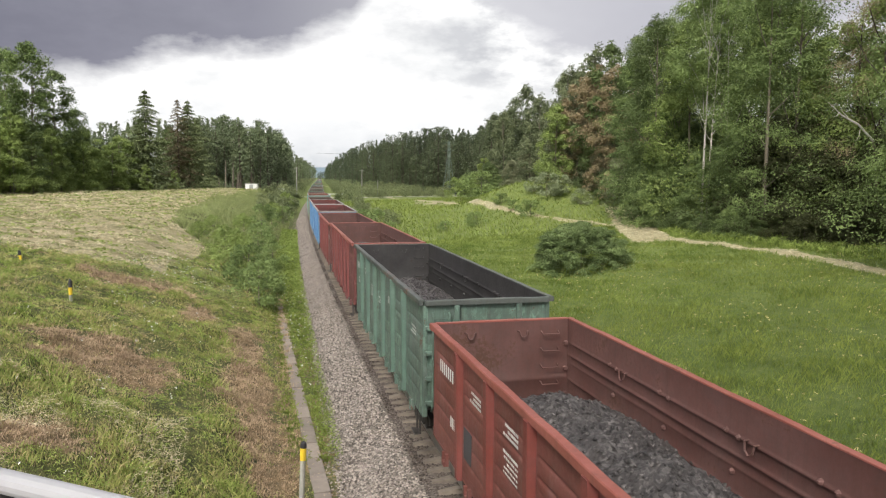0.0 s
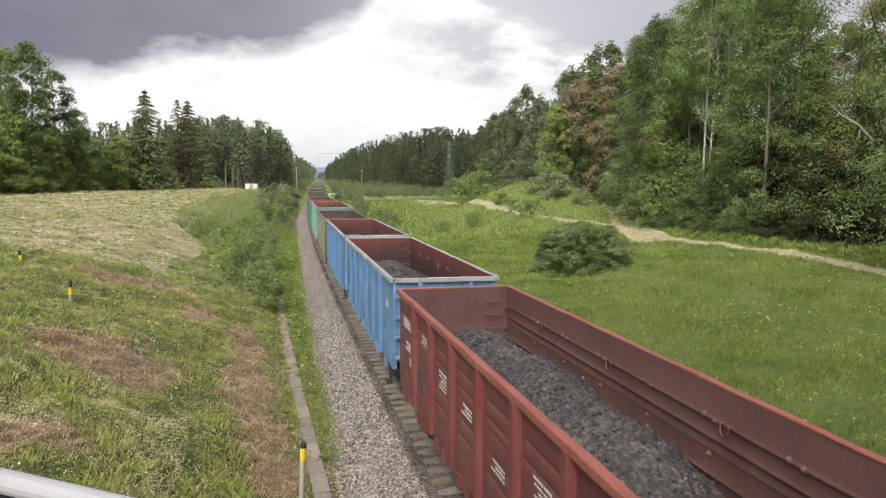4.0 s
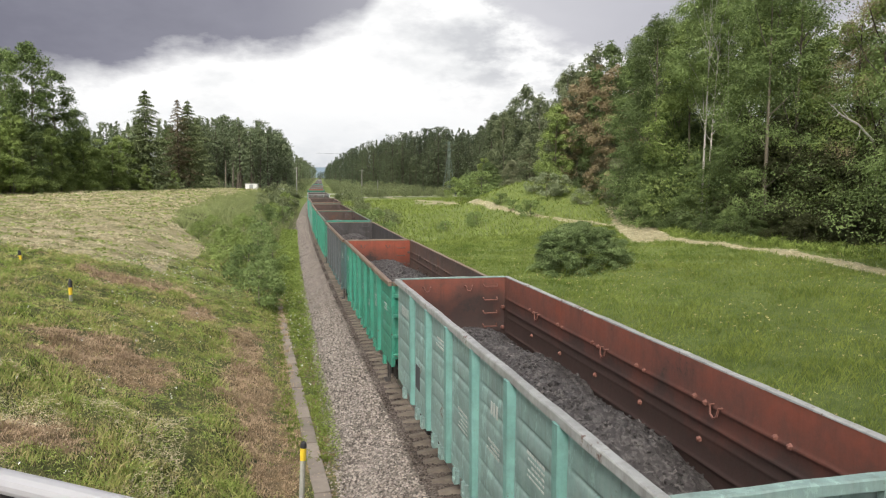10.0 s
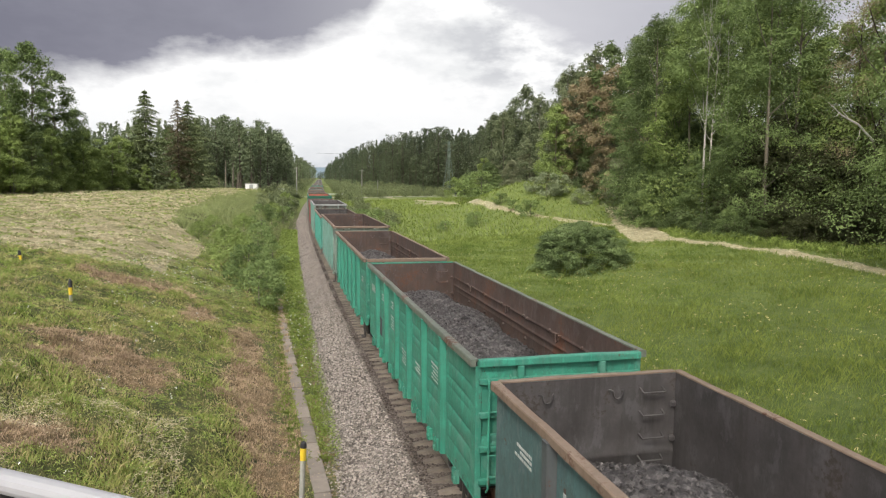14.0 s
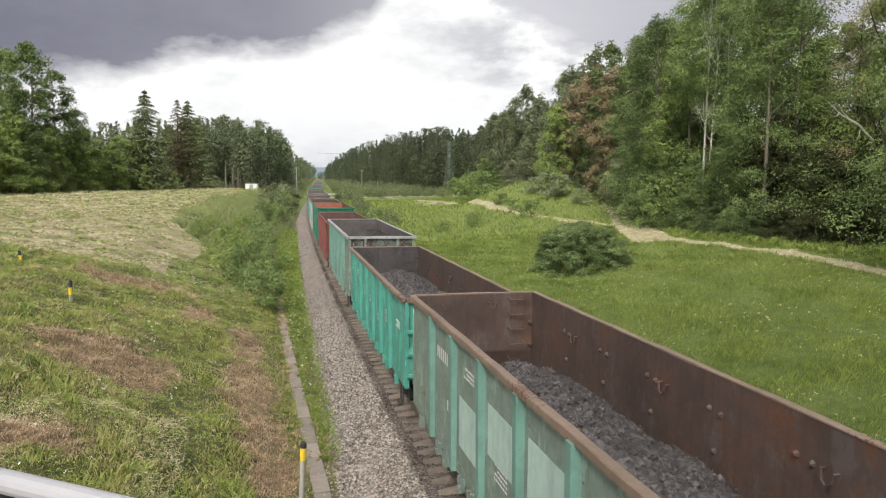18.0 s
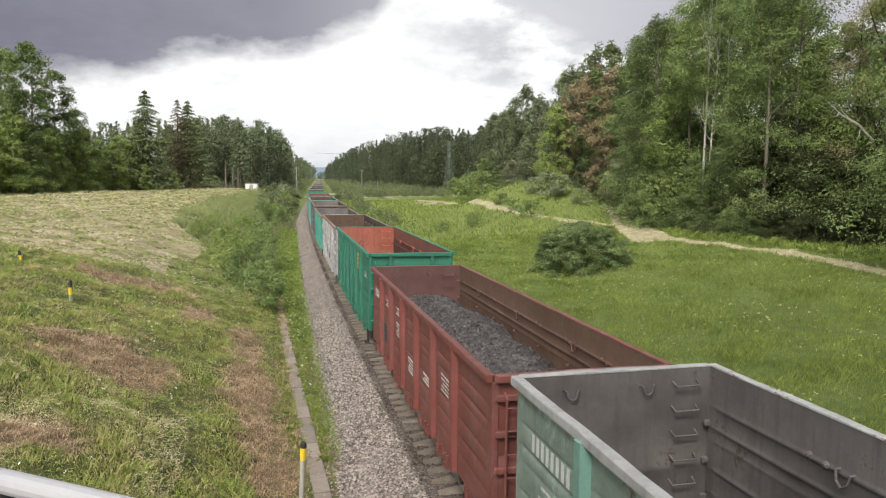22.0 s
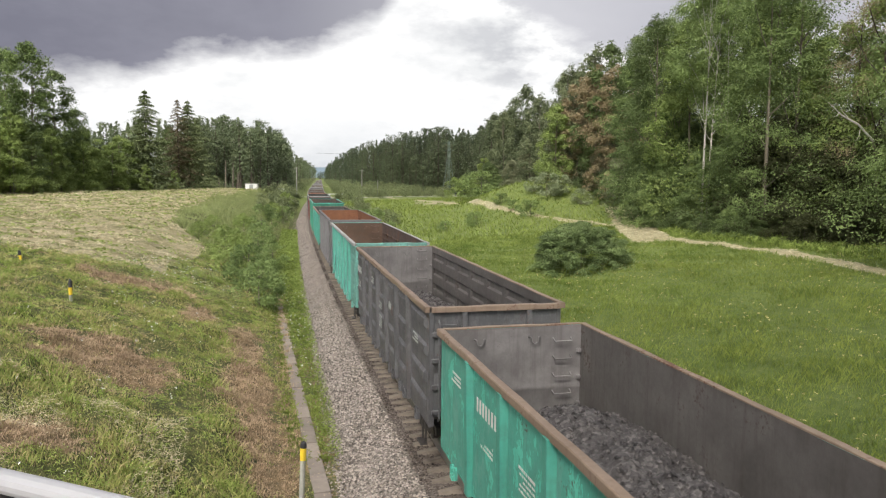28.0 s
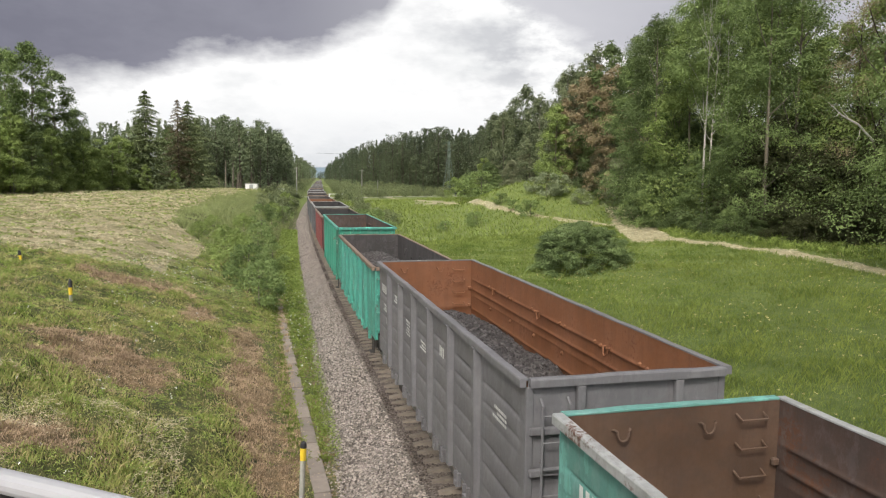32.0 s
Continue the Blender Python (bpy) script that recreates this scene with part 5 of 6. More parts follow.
# (bearing column, distance, kind, size): the wood on the right
def wood(rows, seed, group):
    r = random.Random(seed)
    for px, dist, kind, size in rows:
        x, y = at_bearing(px, dist)
        far = dist > 100
        meshes, word = {"a": (ASH_FAR if far else ASH, "tall leafy green ash tree"), "l": (ALDER_FAR if far else ALDER, "dark green alder tree"), "y": (LIME_FAR if far else LIME, "bright green young maple tree"), "b": (BROWN_FAR if far else BROWN, "leafy tree with withered brown foliage"), "w": (BIRCH, "tall pale-trunked birch"), "t": (TWIGGY, "half-dead tree with sparse brown foliage"), "g": (GREY_FAR if far else GREY, "grey-green birch tree"),
                        "s": (SPRUCE[:1] + SPRUCE[2:], "tall dark spruce tree"), "d": (SPRUCE[1:2], "spruce tree with dry brown branches")}[kind]
        plant({"a": "ash_tree", "l": "alder_tree", "y": "maple_tree", "b": "withered_tree", "w": "birch_tree", "g": "birch_tree", "t": "withered_tree", "s": "spruce_tree", "d": "dry_spruce"}[kind], r.choice(meshes), x, y, r.uniform(0, 360), size * r.uniform(0.95, 1.05),
              word + (" at the edge of the wood" if kind not in "sd" else " at the field's edge"), "tree", group)


wood([(1590, 67, "y", 1.35), (1540, 71, "y", 1.35), (1470, 70, "y", 1.15), (1215, 80, "y", 1.4), (1155, 84, "l", 1.15), (1335, 82, "y", 1.4), (1620, 66, "a", 1.1), (1505, 68, "t", 0.95), (1420, 73, "l", 0.9), (1400, 70, "a", 1.2), (1350, 68, "a", 1.1), (1281, 76, "w", 1.08), (1240, 74, "w", 1.12), (1250, 75, "w", 1.02),
      (1270, 80, "a", 1.25), (1195, 86, "a", 1.15), (1240, 92, "l", 1.3), (1140, 92, "a", 1.05), (1165, 90, "l", 1.2), (1085, 112, "b", 1.15), (1048, 118, "b", 1.08), (1018, 122, "b", 0.90), (1118, 108, "l", 1.08), (1345, 82, "l", 1.35), (1445, 78, "l", 0.95), (1300, 84, "a", 1.25), (1380, 78, "y", 1.5),
      (1660, 60, "a", 1.2), (1700, 45, "a", 1.1), (1545, 64, "t", 1.0),
      (1000, 125, "g", 1.02), (890, 170, "g", 1.05), (925, 160, "g", 1.22), (970, 140, "g", 0.92), (1020, 138, "g", 1.2), (1045, 125, "g", 1.2), (980, 118, "y", 0.85), (950, 150, "g", 1.02), (900, 176, "g", 1.12), (995, 150, "g", 1.25), (872, 195, "g", 1.12), (960, 175, "g", 1.15), (855, 175, "y", 0.7), (935, 135, "g", 0.6), (1070, 115, "l", 1.2)], 5, "trees of the wood")
# towards the right, darker leaf colours stand in for the canopy's shade
for px, d, kind, size in ((1140, 82, "ash", 0.95), (1172, 79, "ash", 1.0), (1205, 76, "alder", 0.85), (1232, 74, "ash", 1.1), (1262, 73, "lime", 0.95), (1290, 70, "alder", 1.3), (1318, 69, "alder", 1.25), (1345, 66, "shade_leaf", 1.35), (1375, 66, "shade_leaf", 1.5), (1405, 64, "shade_leaf", 1.2), (1435, 65, "shade_leaf", 1.5), (1465, 63, "shade_leaf", 1.3), (1495, 64, "shade_leaf", 1.35), (1525, 61, "shade_leaf", 1.2), (1555, 60, "shade_leaf", 1.1), (1590, 58, "shade_leaf", 1.4),
                          (1185, 84, "alder", 1.5), (1250, 79, "alder", 1.6), (1330, 74, "shade_leaf", 1.6), (1300, 77, "alder", 1.7), (1420, 70, "shade_leaf", 1.7), (1510, 68, "shade_leaf", 1.6), (1215, 82, "ash", 1.6),
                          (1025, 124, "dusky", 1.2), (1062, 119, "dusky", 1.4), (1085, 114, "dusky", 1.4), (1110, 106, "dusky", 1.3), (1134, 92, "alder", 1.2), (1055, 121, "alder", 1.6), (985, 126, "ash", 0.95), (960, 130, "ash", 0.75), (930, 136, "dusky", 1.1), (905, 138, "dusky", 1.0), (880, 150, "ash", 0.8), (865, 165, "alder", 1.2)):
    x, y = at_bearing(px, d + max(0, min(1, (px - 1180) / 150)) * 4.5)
    plant("thicket", THICKET[kind][px // 5 % 2], x, y, px * 13 % 360, size, {"alder": "dense dark green thicket", "ash": "dense leafy green thicket", "lime": "bright green leafy thicket", "dusky": "dusky grey-green willow thicket", "shade_leaf": "brownish green thicket with shade-coloured leaves"}[kind] + " at the foot of the wood", "thicket", "thickets of the wood")
wood([(20, 128, "a", 1.0), (62, 122, "a", 1.05), (105, 128, "l", 0.95), (-40, 115, "a", 1.1), (-10, 140, "l", 1.2), (140, 140, "l", 0.75), (30, 112, "y", 0.75), (95, 118, "y", 0.62), (-70, 105, "y", 0.8), (150, 128, "y", 0.55), (190, 150, "y", 0.45), (60, 112, "l", 0.5),
      (262, 150, "s", 0.98), (336, 160, "s", 0.95), (318, 158, "d", 0.92), (250, 158, "s", 0.7), (225, 165, "y", 0.55), (350, 175, "s", 0.8), (300, 175, "l", 0.7), (260, 146, "y", 0.33), (310, 150, "y", 0.28), (205, 150, "l", 0.4)], 8, "trees beyond the hay field")


for i in range(20):
    px = -70 + i * 15
    x, y = at_bearing(px, 112 + (i * 7 % 6) * 2 + max(0, px - 60) * 0.22)
    plant("maple_bush", LIME_FAR[i % 2], x, y, i * 61 % 360, 0.42 + 0.09 * (i * 5 % 4), "bushy young maple at the hay field's edge", "bush", "bushes of the field's edge", wide=1.5)


def far_wood(name, spots, seed, leaf, label, size=0.34, bare=0.6):
    """A distant stand of trees in one mesh: crowns on slender stems."""
    r = np.random.RandomState(seed)
    conifer = leaf in ("pine", "mixed")
    vs, fs, n0 = [], [], 0
    tv, tf = [], []
    for x, y, h in spots:
        g = float(ground_z(x, y))
        pine = conifer and r.uniform() < bare
        lo = 0.30 if pine else 0.04
        k = 24 if h > 6 else 11
        q = 1 - (1 - np.linspace(0, 1, k)) ** (1.5 if conifer else 1.0)
        zc = lo + (0.97 - lo) * q
        w = h * (0.19 if pine else 0.19 if conifer else 0.22) * r.uniform(0.8, 1.2) * (1 if h > 6 else 2.6)
        rr = w * (np.sin(np.pi * (0.18 + 0.74 * q)) ** 0.7 if pine else (1 - q) ** 0.75 + 0.03 if conifer else np.sin(np.pi * (0.12 + 0.82 * q)) ** 0.6)
        a = r.uniform(0, 6.283, k)
        o = r.uniform(0.1, 0.8, k)
        c = np.stack([x + np.cos(a) * rr * o, y + np.sin(a) * rr * o, zc * h + g], -1)
        v, f = leaf_cloud(r, c, rr * 0.60 + (0.17 if conifer else 0.25), 32 if size > 0.25 else 22, size * (0.8 + h / 90) * (0.7 + 0.3 * np.minimum(1, rr / (w * 0.7))), 0.2, 0.8)
        vs.append(v)
        fs.append(f + n0)
        n0 += len(v)
        if h < 6:
            continue
        b0 = len(tv)
        for z, s in ((g - 0.3, 0.22), (g + h * 0.9, 0.07)):
            tv += [(x - s, y, z), (x, y - s, z), (x + s, y, z), (x, y + s, z)]
        tf += [[b0 + i, b0 + (i + 1) % 4, b0 + 4 + (i + 1) % 4, b0 + 4 + i] for i in range(4)]
    n1 = len(fs) and sum(len(f) for f in fs)
    me = mesh_np(name, np.concatenate(vs + [np.array(tv).reshape(-1, 3)]), np.concatenate(fs + [np.array(tf, int).reshape(-1, 4) + n0]), [M[leaf], M["darkbark"]], index=np.concatenate([np.zeros(n1), np.ones(len(tf))]))
    return tagged(new(name, me), label, "forest", kind="stuff")


rw = random.Random(4)
SKY_X = [-150, 0, 170, 200, 368, 405, 463, 495, 521, 534, 558, 566, 572, 603, 637, 686, 734, 783, 841, 880, 930, 1000, 1200]
SKY_H = [95, 95, 76, 84, 95, 100, 92, 76, 39, 34, 16, 13, 15, 42, 56, 71, 83, 87, 88, 106, 120, 130, 200]


def stand_of(count, x0, x1, near, far, low=0.80):
    """Trees whose tops keep to the wood's outline against the sky."""
    out = []
    for i in range(count):
        px = rw.uniform(x0, x1)
        d = float(np.interp(px, *near)) * rw.uniform(1.0, far)
        x, y = at_bearing(px, d)
        top = EYE.z + float(np.interp(px, SKY_X, SKY_H)) / 1238 * d
        h = (top - float(ground_z(x, y))) * (rw.uniform(low - 0.08, 0.93) if i % 5 else rw.uniform(0.96, 1.02))
        if h > 2 and abs(x - float(xc(y))) > 7:
            out.append((x, y, h))
    return out


spots = stand_of(150, 345, 512, ([345, 470, 512], [215, 220, 300]), 1.25, 0.86) + stand_of(130, -120, 360, ([-120, 360], [200, 215]), 1.25) + stand_of(70, 505, 561, ([505, 521, 540, 561], [330, 420, 620, 1050]), 1.15)
far_wood("pine_wood", spots, 6, "pine", "dark pine and spruce wood beyond the hay field", bare=0.35)
spots = stand_of(230, 640, 900, ([640, 700, 800, 900], [400, 310, 285, 240]), 1.15, 0.86) + stand_of(130, 568, 645, ([568, 580, 603, 645], [1050, 760, 560, 400]), 1.15)
for i in range(120):
    d = rw.uniform(1520, 1700)
    spots.append((float(xc(d)) + rw.uniform(-110, 110), d, rw.uniform(13, 19)))
far_wood("mixed_wood", spots, 7, "mixed", "dark mixed wood along the railway", bare=0.15)
spots = stand_of(70, 640, 870, ([640, 700, 800, 870], [380, 295, 265, 225]), 1.06, 0.45) + stand_of(170, 865, 1200, ([865, 1200], [190, 160]), 1.3, 0.75)
far_wood("leafy_wood", spots, 9, "wood_leaf", "dull green leafy trees of the distant wood")
# the hill that closes the view along the line, haze painted in as blue
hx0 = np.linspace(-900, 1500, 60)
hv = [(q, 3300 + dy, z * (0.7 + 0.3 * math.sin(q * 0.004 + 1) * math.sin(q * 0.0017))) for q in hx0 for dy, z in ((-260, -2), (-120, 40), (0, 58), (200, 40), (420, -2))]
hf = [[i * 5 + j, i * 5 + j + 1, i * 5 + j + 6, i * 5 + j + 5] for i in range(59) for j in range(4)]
tagged(new("distant_hill", mesh_np("distant_hill", hv, hf, plain("haze_blue_woodland", (0.17, 0.23, 0.27), 0.95, 0, 0.2, 0.02), True)), "low wooded hill in the distance, haze-blue in its colour", "hill", kind="structure")

spots = []
for i in range(330):
    px = rw.uniform(575, 790)
    d = rw.uniform(228, 330)
    x, y = at_bearing(px, d)
    if x > xc(y) + 8:
        spots.append((x, y, rw.uniform(1.0, 3.4)))
for i in range(170):
    y = rw.uniform(215, 760)
    spots.append((float(xc(y)) + rw.uniform(6, 20), y, rw.uniform(1.5, 4.5)))
    spots.append((float(xc(y)) - rw.uniform(6, 20), y, rw.uniform(1.5, 4.5)))
for i in range(60):
    y = rw.uniform(100, 215)
    spots.append((float(xc(y)) + rw.uniform(5, 11), y, rw.uniform(0.7, 2.2)))
    spots.append((float(xc(y)) - rw.uniform(4.5, 9), y, rw.uniform(0.7, 2.4)))
far_wood("field_scrub", spots, 19, "far_leaf", "low green scrub by the level crossing", 0.22)

# bushes
for px, py_d, kind, size, label in ((1030, 51, 0, 1.03, "rounded grey-green willow bush in the meadow"), (842, 92, 1, 0.62, "small green bush in the meadow"), (788, 88, 1, 0.4, "small green bush in the meadow"), (655, 85, 1, 1.05, "green bush beside the railway"), (640, 105, 1, 0.8, "green bush beside the railway"),
                                    (1027, 106, 0, 0.72, "pale willow bush on the grassy mound"), (966, 110, 0, 1.1, "pale blossoming bush by the wood"), (992, 111, 0, 0.9, "pale blossoming bush by the wood"), (944, 113, 0, 0.7, "pale blossoming bush by the wood"), (886, 111, 1, 0.55, "small bush on the grassy mound"),
                                    (908, 106, 1, 0.5, "small bush on the grassy mound"), (938, 98, 1, 0.75, "small bush on the grassy mound"),
                                    (850, 150, 1, 2.0, "green bush by the mown strip"), (815, 160, 2, 1.6, "green bush by the mown strip")):
    x, y = at_bearing(px, py_d)
    plant("bush", DOME if px == 1030 and size > 1 else SHRUB[kind], x, y, px * 7 % 360, size, label, "bush", "bushes", wide=1.25 if px == 1030 and size > 1 else 1.15)
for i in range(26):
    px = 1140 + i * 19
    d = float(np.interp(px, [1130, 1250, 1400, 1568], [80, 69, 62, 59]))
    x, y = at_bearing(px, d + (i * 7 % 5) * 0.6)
    # the right-hand bushes carry the same shade in their leaf colour
    plant("undergrowth_bush", THICKET["shade_leaf" if px > 1360 else "alder" if i % 4 else "ash"][i % 2], x, y, i * 47 % 360, 0.20 + 0.05 * (i * 5 % 6), "leafy green undergrowth at the wood's foot", "bush", "undergrowth", wide=1.2)
for px, d, s, kind in ((455, 36, 0.72, 1), (438, 40, 0.75, 1), (415, 44, 0.8, 2), (470, 42, 0.6, 1), (395, 48, 0.7, 2), (480, 52, 0.6, 1), (455, 56, 0.8, 1), (462, 75, 0.9, 1), (480, 90, 0.8, 2), (430, 62, 0.7, 2), (500, 100, 0.8, 1), (505, 130, 0.9, 2), (350, 55, 0.4, 2), (375, 60, 0.45, 2)):
    x, y = at_bearing(px, d)
    plant("willow_scrub", SHRUB[kind], x, y, px * 11 % 360, s, "green willow scrub on the cutting's bank", "bush", "scrub on the bank", wide=0.85)


# ---- grass ----
def blades(name, x, y, h, w, mat, seed, lean=0.45, label="", base=0.0):
    """Grass blades, each a bent pair of triangles."""
    r = np.random.RandomState(seed)
    n = len(x)
    z = ground_z(x, y) - 0.02 + base
    a = r.uniform(0, 6.283, n)
    d = np.stack([np.cos(a), np.sin(a)], -1) * (h * lean * r.uniform(0.2, 1.2, n))[:, None]
    s = np.stack([np.cos(a + 1.3), np.sin(a + 1.3)], -1) * (w / 2)[:, None]
    p = np.stack([x, y], -1)
    v0 = np.concatenate([p - s, z[:, None]], 1)
    v1 = np.concatenate([p + s, z[:, None]], 1)
    v2 = np.concatenate([p + d * 0.35 + s * 0.8, (z + h * 0.6)[:, None]], 1)
    v3 = np.concatenate([p + d, (z + h)[:, None]], 1)
    vv = np.stack([v0, v1, v2, v3], 1).reshape(-1, 3)
    i = np.arange(n)[:, None] * 4
    return tagged(new(name, mesh_np(name, vv, np.concatenate([i, i + 1, i + 2, i + 3], 1), mat)), label, "grass", kind="stuff")


def spread(seed, n, y0, y1, u0, u1, power=1.8):
    r = np.random.RandomState(seed)
    y = y0 + (y1 - y0) * r.uniform(0, 1, n) ** power
    u = r.uniform(u0, u1, n)
    return u + xc(y), y, u, r


def weeds(name, x, y, h, size, mat, seed, label, category="weeds", slim=0.22):
    """Small leaves lying and standing in a low tangle."""
    r = np.random.RandomState(seed)
    n = len(x)
    p = np.stack([x, y, ground_z(x, y) + h], -1)
    a = r.normal(size=(n, 3)) * np.array([1, 1, 0.45])
    a /= np.linalg.norm(a, axis=1)[:, None]
    nrm = r.normal(size=(n, 3)) * 0.6 + np.array([0, 0, 1.0])
    b2 = np.cross(nrm, a)
    b2 /= np.linalg.norm(b2, axis=1)[:, None] + 1e-9
    s = (size * r.uniform(0.5, 1.5, n))[:, None]
    q = np.stack([p - a * s, p + b2 * s * slim, p + a * s, p - b2 * s * slim], 1)
    return tagged(new(name, mesh_np(name, q.reshape(-1, 3), np.arange(n * 4).reshape(-1, 4), mat)), label, category, kind="stuff")


def tufts(name, x, y, h, per, wide, w, mat, seed, label, out=0.8):
    """Clumps of blades that spread out from their middle."""
    r = np.random.RandomState(seed)
    n = len(x)
    a, q = r.uniform(0, 6.283, n * per), r.uniform(0, 1, n * per) ** 0.6
    bx, by = np.repeat(x, per) + np.cos(a) * q * np.repeat(wide, per), np.repeat(y, per) + np.sin(a) * q * np.repeat(wide, per)
    bh = np.repeat(h, per) * r.uniform(0.45, 1.1, n * per) * (1.1 - 0.6 * q)
    z = ground_z(bx, by) - 0.03
    a = a + r.normal(size=n * per) * 0.6
    dx = np.stack([np.cos(a), np.sin(a)], -1) * (bh * out * r.uniform(0.15, 1.1, n * per))[:, None]
    sd2 = np.stack([-np.sin(a + 0.5), np.cos(a + 0.5)], -1) * (np.repeat(w, per) * r.uniform(0.5, 1.3, n * per))[:, None]
    p = np.stack([bx, by], -1)
    row = lambda pt, zz: np.concatenate([pt, zz[:, None]], 1)
    vv = np.stack([row(p, z), row(p + dx * 0.4 + sd2, z + bh * 0.65), row(p + dx, z + bh * r.uniform(0.7, 1.0, n * per)), row(p + dx * 0.4 - sd2, z + bh * 0.6)], 1).reshape(-1, 3)
    return tagged(new(name, mesh_np(name, vv, np.arange(n * per * 4).reshape(-1, 4), mat)), label, "weeds", kind="stuff")


x, y, u, r = spread(1, 175000, 9.5, 54, -20, -3.45, 1.9)
hm, dm = hay_mask(x, y), dry_mask(x, y)
lush = soft_noise(x, y, 1.7, 3)
tone = 0.55 * soft_noise(x, y, 2.6, 17) + 0.5 * soft_noise(x, y, 0.55, 18) + r.normal(size=len(x)) * 0.10
path_u = -3.66 - np.maximum(0, y - 15) * 0.037
clear = (u < path_u - 0.10 - 0.14 * r.uniform(0, 1, len(x)))
clump = soft_noise(x, y, 0.5, 23)
hh = (0.02 + 0.18 * lush ** 2 + 0.22 * clump ** 2) * r.uniform(0.1, 1.2, len(x)) * (0.35 + 0.65 * ease(-4.2, -6, u))
sz = 0.022 + 0.0010 * y
dm = np.where(u > -4.7, dm * 0.6, dm)
dry = dm + r.normal(size=len(x)) * 0.14 > 0.36
soft = (hm < 0.45) & clear & (clump + r.uniform(0, 1, len(x)) > 0.55)
k = soft & ~dry & (tone < 0.57)
weeds("green_weeds", x[k], y[k], hh[k], sz[k], M["weed"], 31, "low green weeds covering the bank")
k = soft & ~dry & (tone >= 0.57)
weeds("yellowing_weeds", x[k], y[k], hh[k], sz[k], M["pale_weed"], 32, "yellowing grass and weeds on the bank", slim=0.13)
k = soft & dry
weeds("withered_weeds", x[k], y[k], hh[k] * 0.7, sz[k], M["dryweed"], 33, "brown withered weeds on the bank", slim=0.11)
x, y, u, r = spread(11, 15500, 9.5, 58, -22, -4.0, 1.55)
lush, dm = soft_noise(x, y, 1.7, 3), dry_mask(x, y)
k0 = (hay_mask(x, y) < 0.45) & (u < -4.05 - np.maximum(0, y - 15) * 0.037)
pick = r.uniform(0, 1, len(x))
tone = soft_noise(x, y, 1.5, 29)
dryish = dm + r.normal(size=len(x)) * 0.16 > 0.40
brown_t = k0 & ((dryish & (pick < 0.82)) | (~dryish & (pick < 0.05)))
tan_t = k0 & ~brown_t & ((pick > 0.84) | ((tone > 0.56) & (pick > 0.35)))
dark_t = k0 & ~brown_t & ~tan_t
th = (0.07 + 0.25 * lush ** 1.5) * r.uniform(0.55, 1.25, len(x)) * (0.45 + 0.55 * ease(-4.4, -6, u))
tw, tb = th * 0.75 + 0.07, 0.004 + 0.00032 * y
x2, y2, u2, r2 = spread(15, 26000, 11, 40, -14, -4.1, 1.3)
q2 = dry_mask(x2, y2) + r2.normal(size=len(x2)) * 0.20 > 0.50
tufts("withered_stalks", x2[q2], y2[q2], r2.uniform(0.07, 0.20, q2.sum()), 12, np.full(q2.sum(), 0.13), (0.003 + 0.00030 * y2)[q2], M["dryweed"], 68, "tangle of withered brown stalks on the bank", 0.7)
tufts("green_tufts", x[dark_t], y[dark_t], th[dark_t], 36, tw[dark_t], tb[dark_t] * 0.85, M["weed"], 61, "leafy green weed tufts on the bank")
tufts("tan_tufts", x[tan_t], y[tan_t], th[tan_t] * 1.1, 18, tw[tan_t], tb[tan_t] * 0.9, M["pale_weed"], 62, "pale yellow-green grass tufts on the bank", 0.9)
tufts("withered_tufts", x[brown_t], y[brown_t], th[brown_t] * 0.8 + 0.03, 26, tw[brown_t] * 1.2, tb[brown_t] * 0.9, M["dryweed"], 63, "withered brown weed tufts on the bank", 0.7)
x, y, u, r = spread(12, 16000, 10, 18, -12, -6.5, 1.0)
ok = soft_noise(x, y, 1.8, 41) > 0.53
weeds("cut_grass", x[ok], y[ok], r.uniform(0.10, 0.24, ok.sum()), np.full(ok.sum(), 0.055), M["straw"], 35, "pale cut grass lying on the bank", "hay", 0.08)
x, y, u, r = spread(2, 150000, 35, 165, -70, -8, 1.5)
ok = (hay_mask(x, y) > 0.4) & (soft_noise(x, y * 2.2, 3.5, 43) + r.normal(size=len(x)) * 0.12 > 0.40)
weeds("cut_hay", x[ok], y[ok], r.uniform(0.0, 0.30, ok.sum()) * soft_noise(x, y * 1.7, 1.1, 47)[ok], (0.06 + 0.0017 * y)[ok], M["straw"], 4, "pale cut hay drying on the field", "hay", 0.09)
ok = (hay_mask(x, y) > 0.4) & (soft_noise(x, y * 2.2, 3.5, 43) < 0.46) & (r.uniform(0, 1, len(x)) < 0.8)
weeds("field_regrowth", x[ok], y[ok], r.uniform(0.02, 0.12, ok.sum()), (0.06 + 0.0015 * y)[ok], M["weed"], 44, "green regrowth between the cut hay")
x, y, u, r = spread(18, 60000, 26, 115, 12, 50, 1.2)
ok = trail_mask(x, y) + r.normal(size=len(x)) * 0.12 > 0.55
weeds("trail_hay", x[ok], y[ok], r.uniform(0.0, 0.10, ok.sum()), (0.08 + 0.0014 * y)[ok], M["straw"], 70, "pale cut grass strewn along the mown strip", "hay", 0.09)
x, y, u, r = spread(14, 5200, 37, 125, -58, -8, 1.25)
ok = (hay_mask(x, y) > 0.5) & (soft_noise(x * 0.5, y * 1.4, 2.0, 57) > 0.50)
tufts("hay_swaths", x[ok], y[ok], r.uniform(0.10, 0.26, ok.sum()), 20, r.uniform(0.25, 0.6, ok.sum()), (0.010 + 0.0005 * y)[ok], M["straw"], 67, "loose swaths of pale cut hay", 1.4)
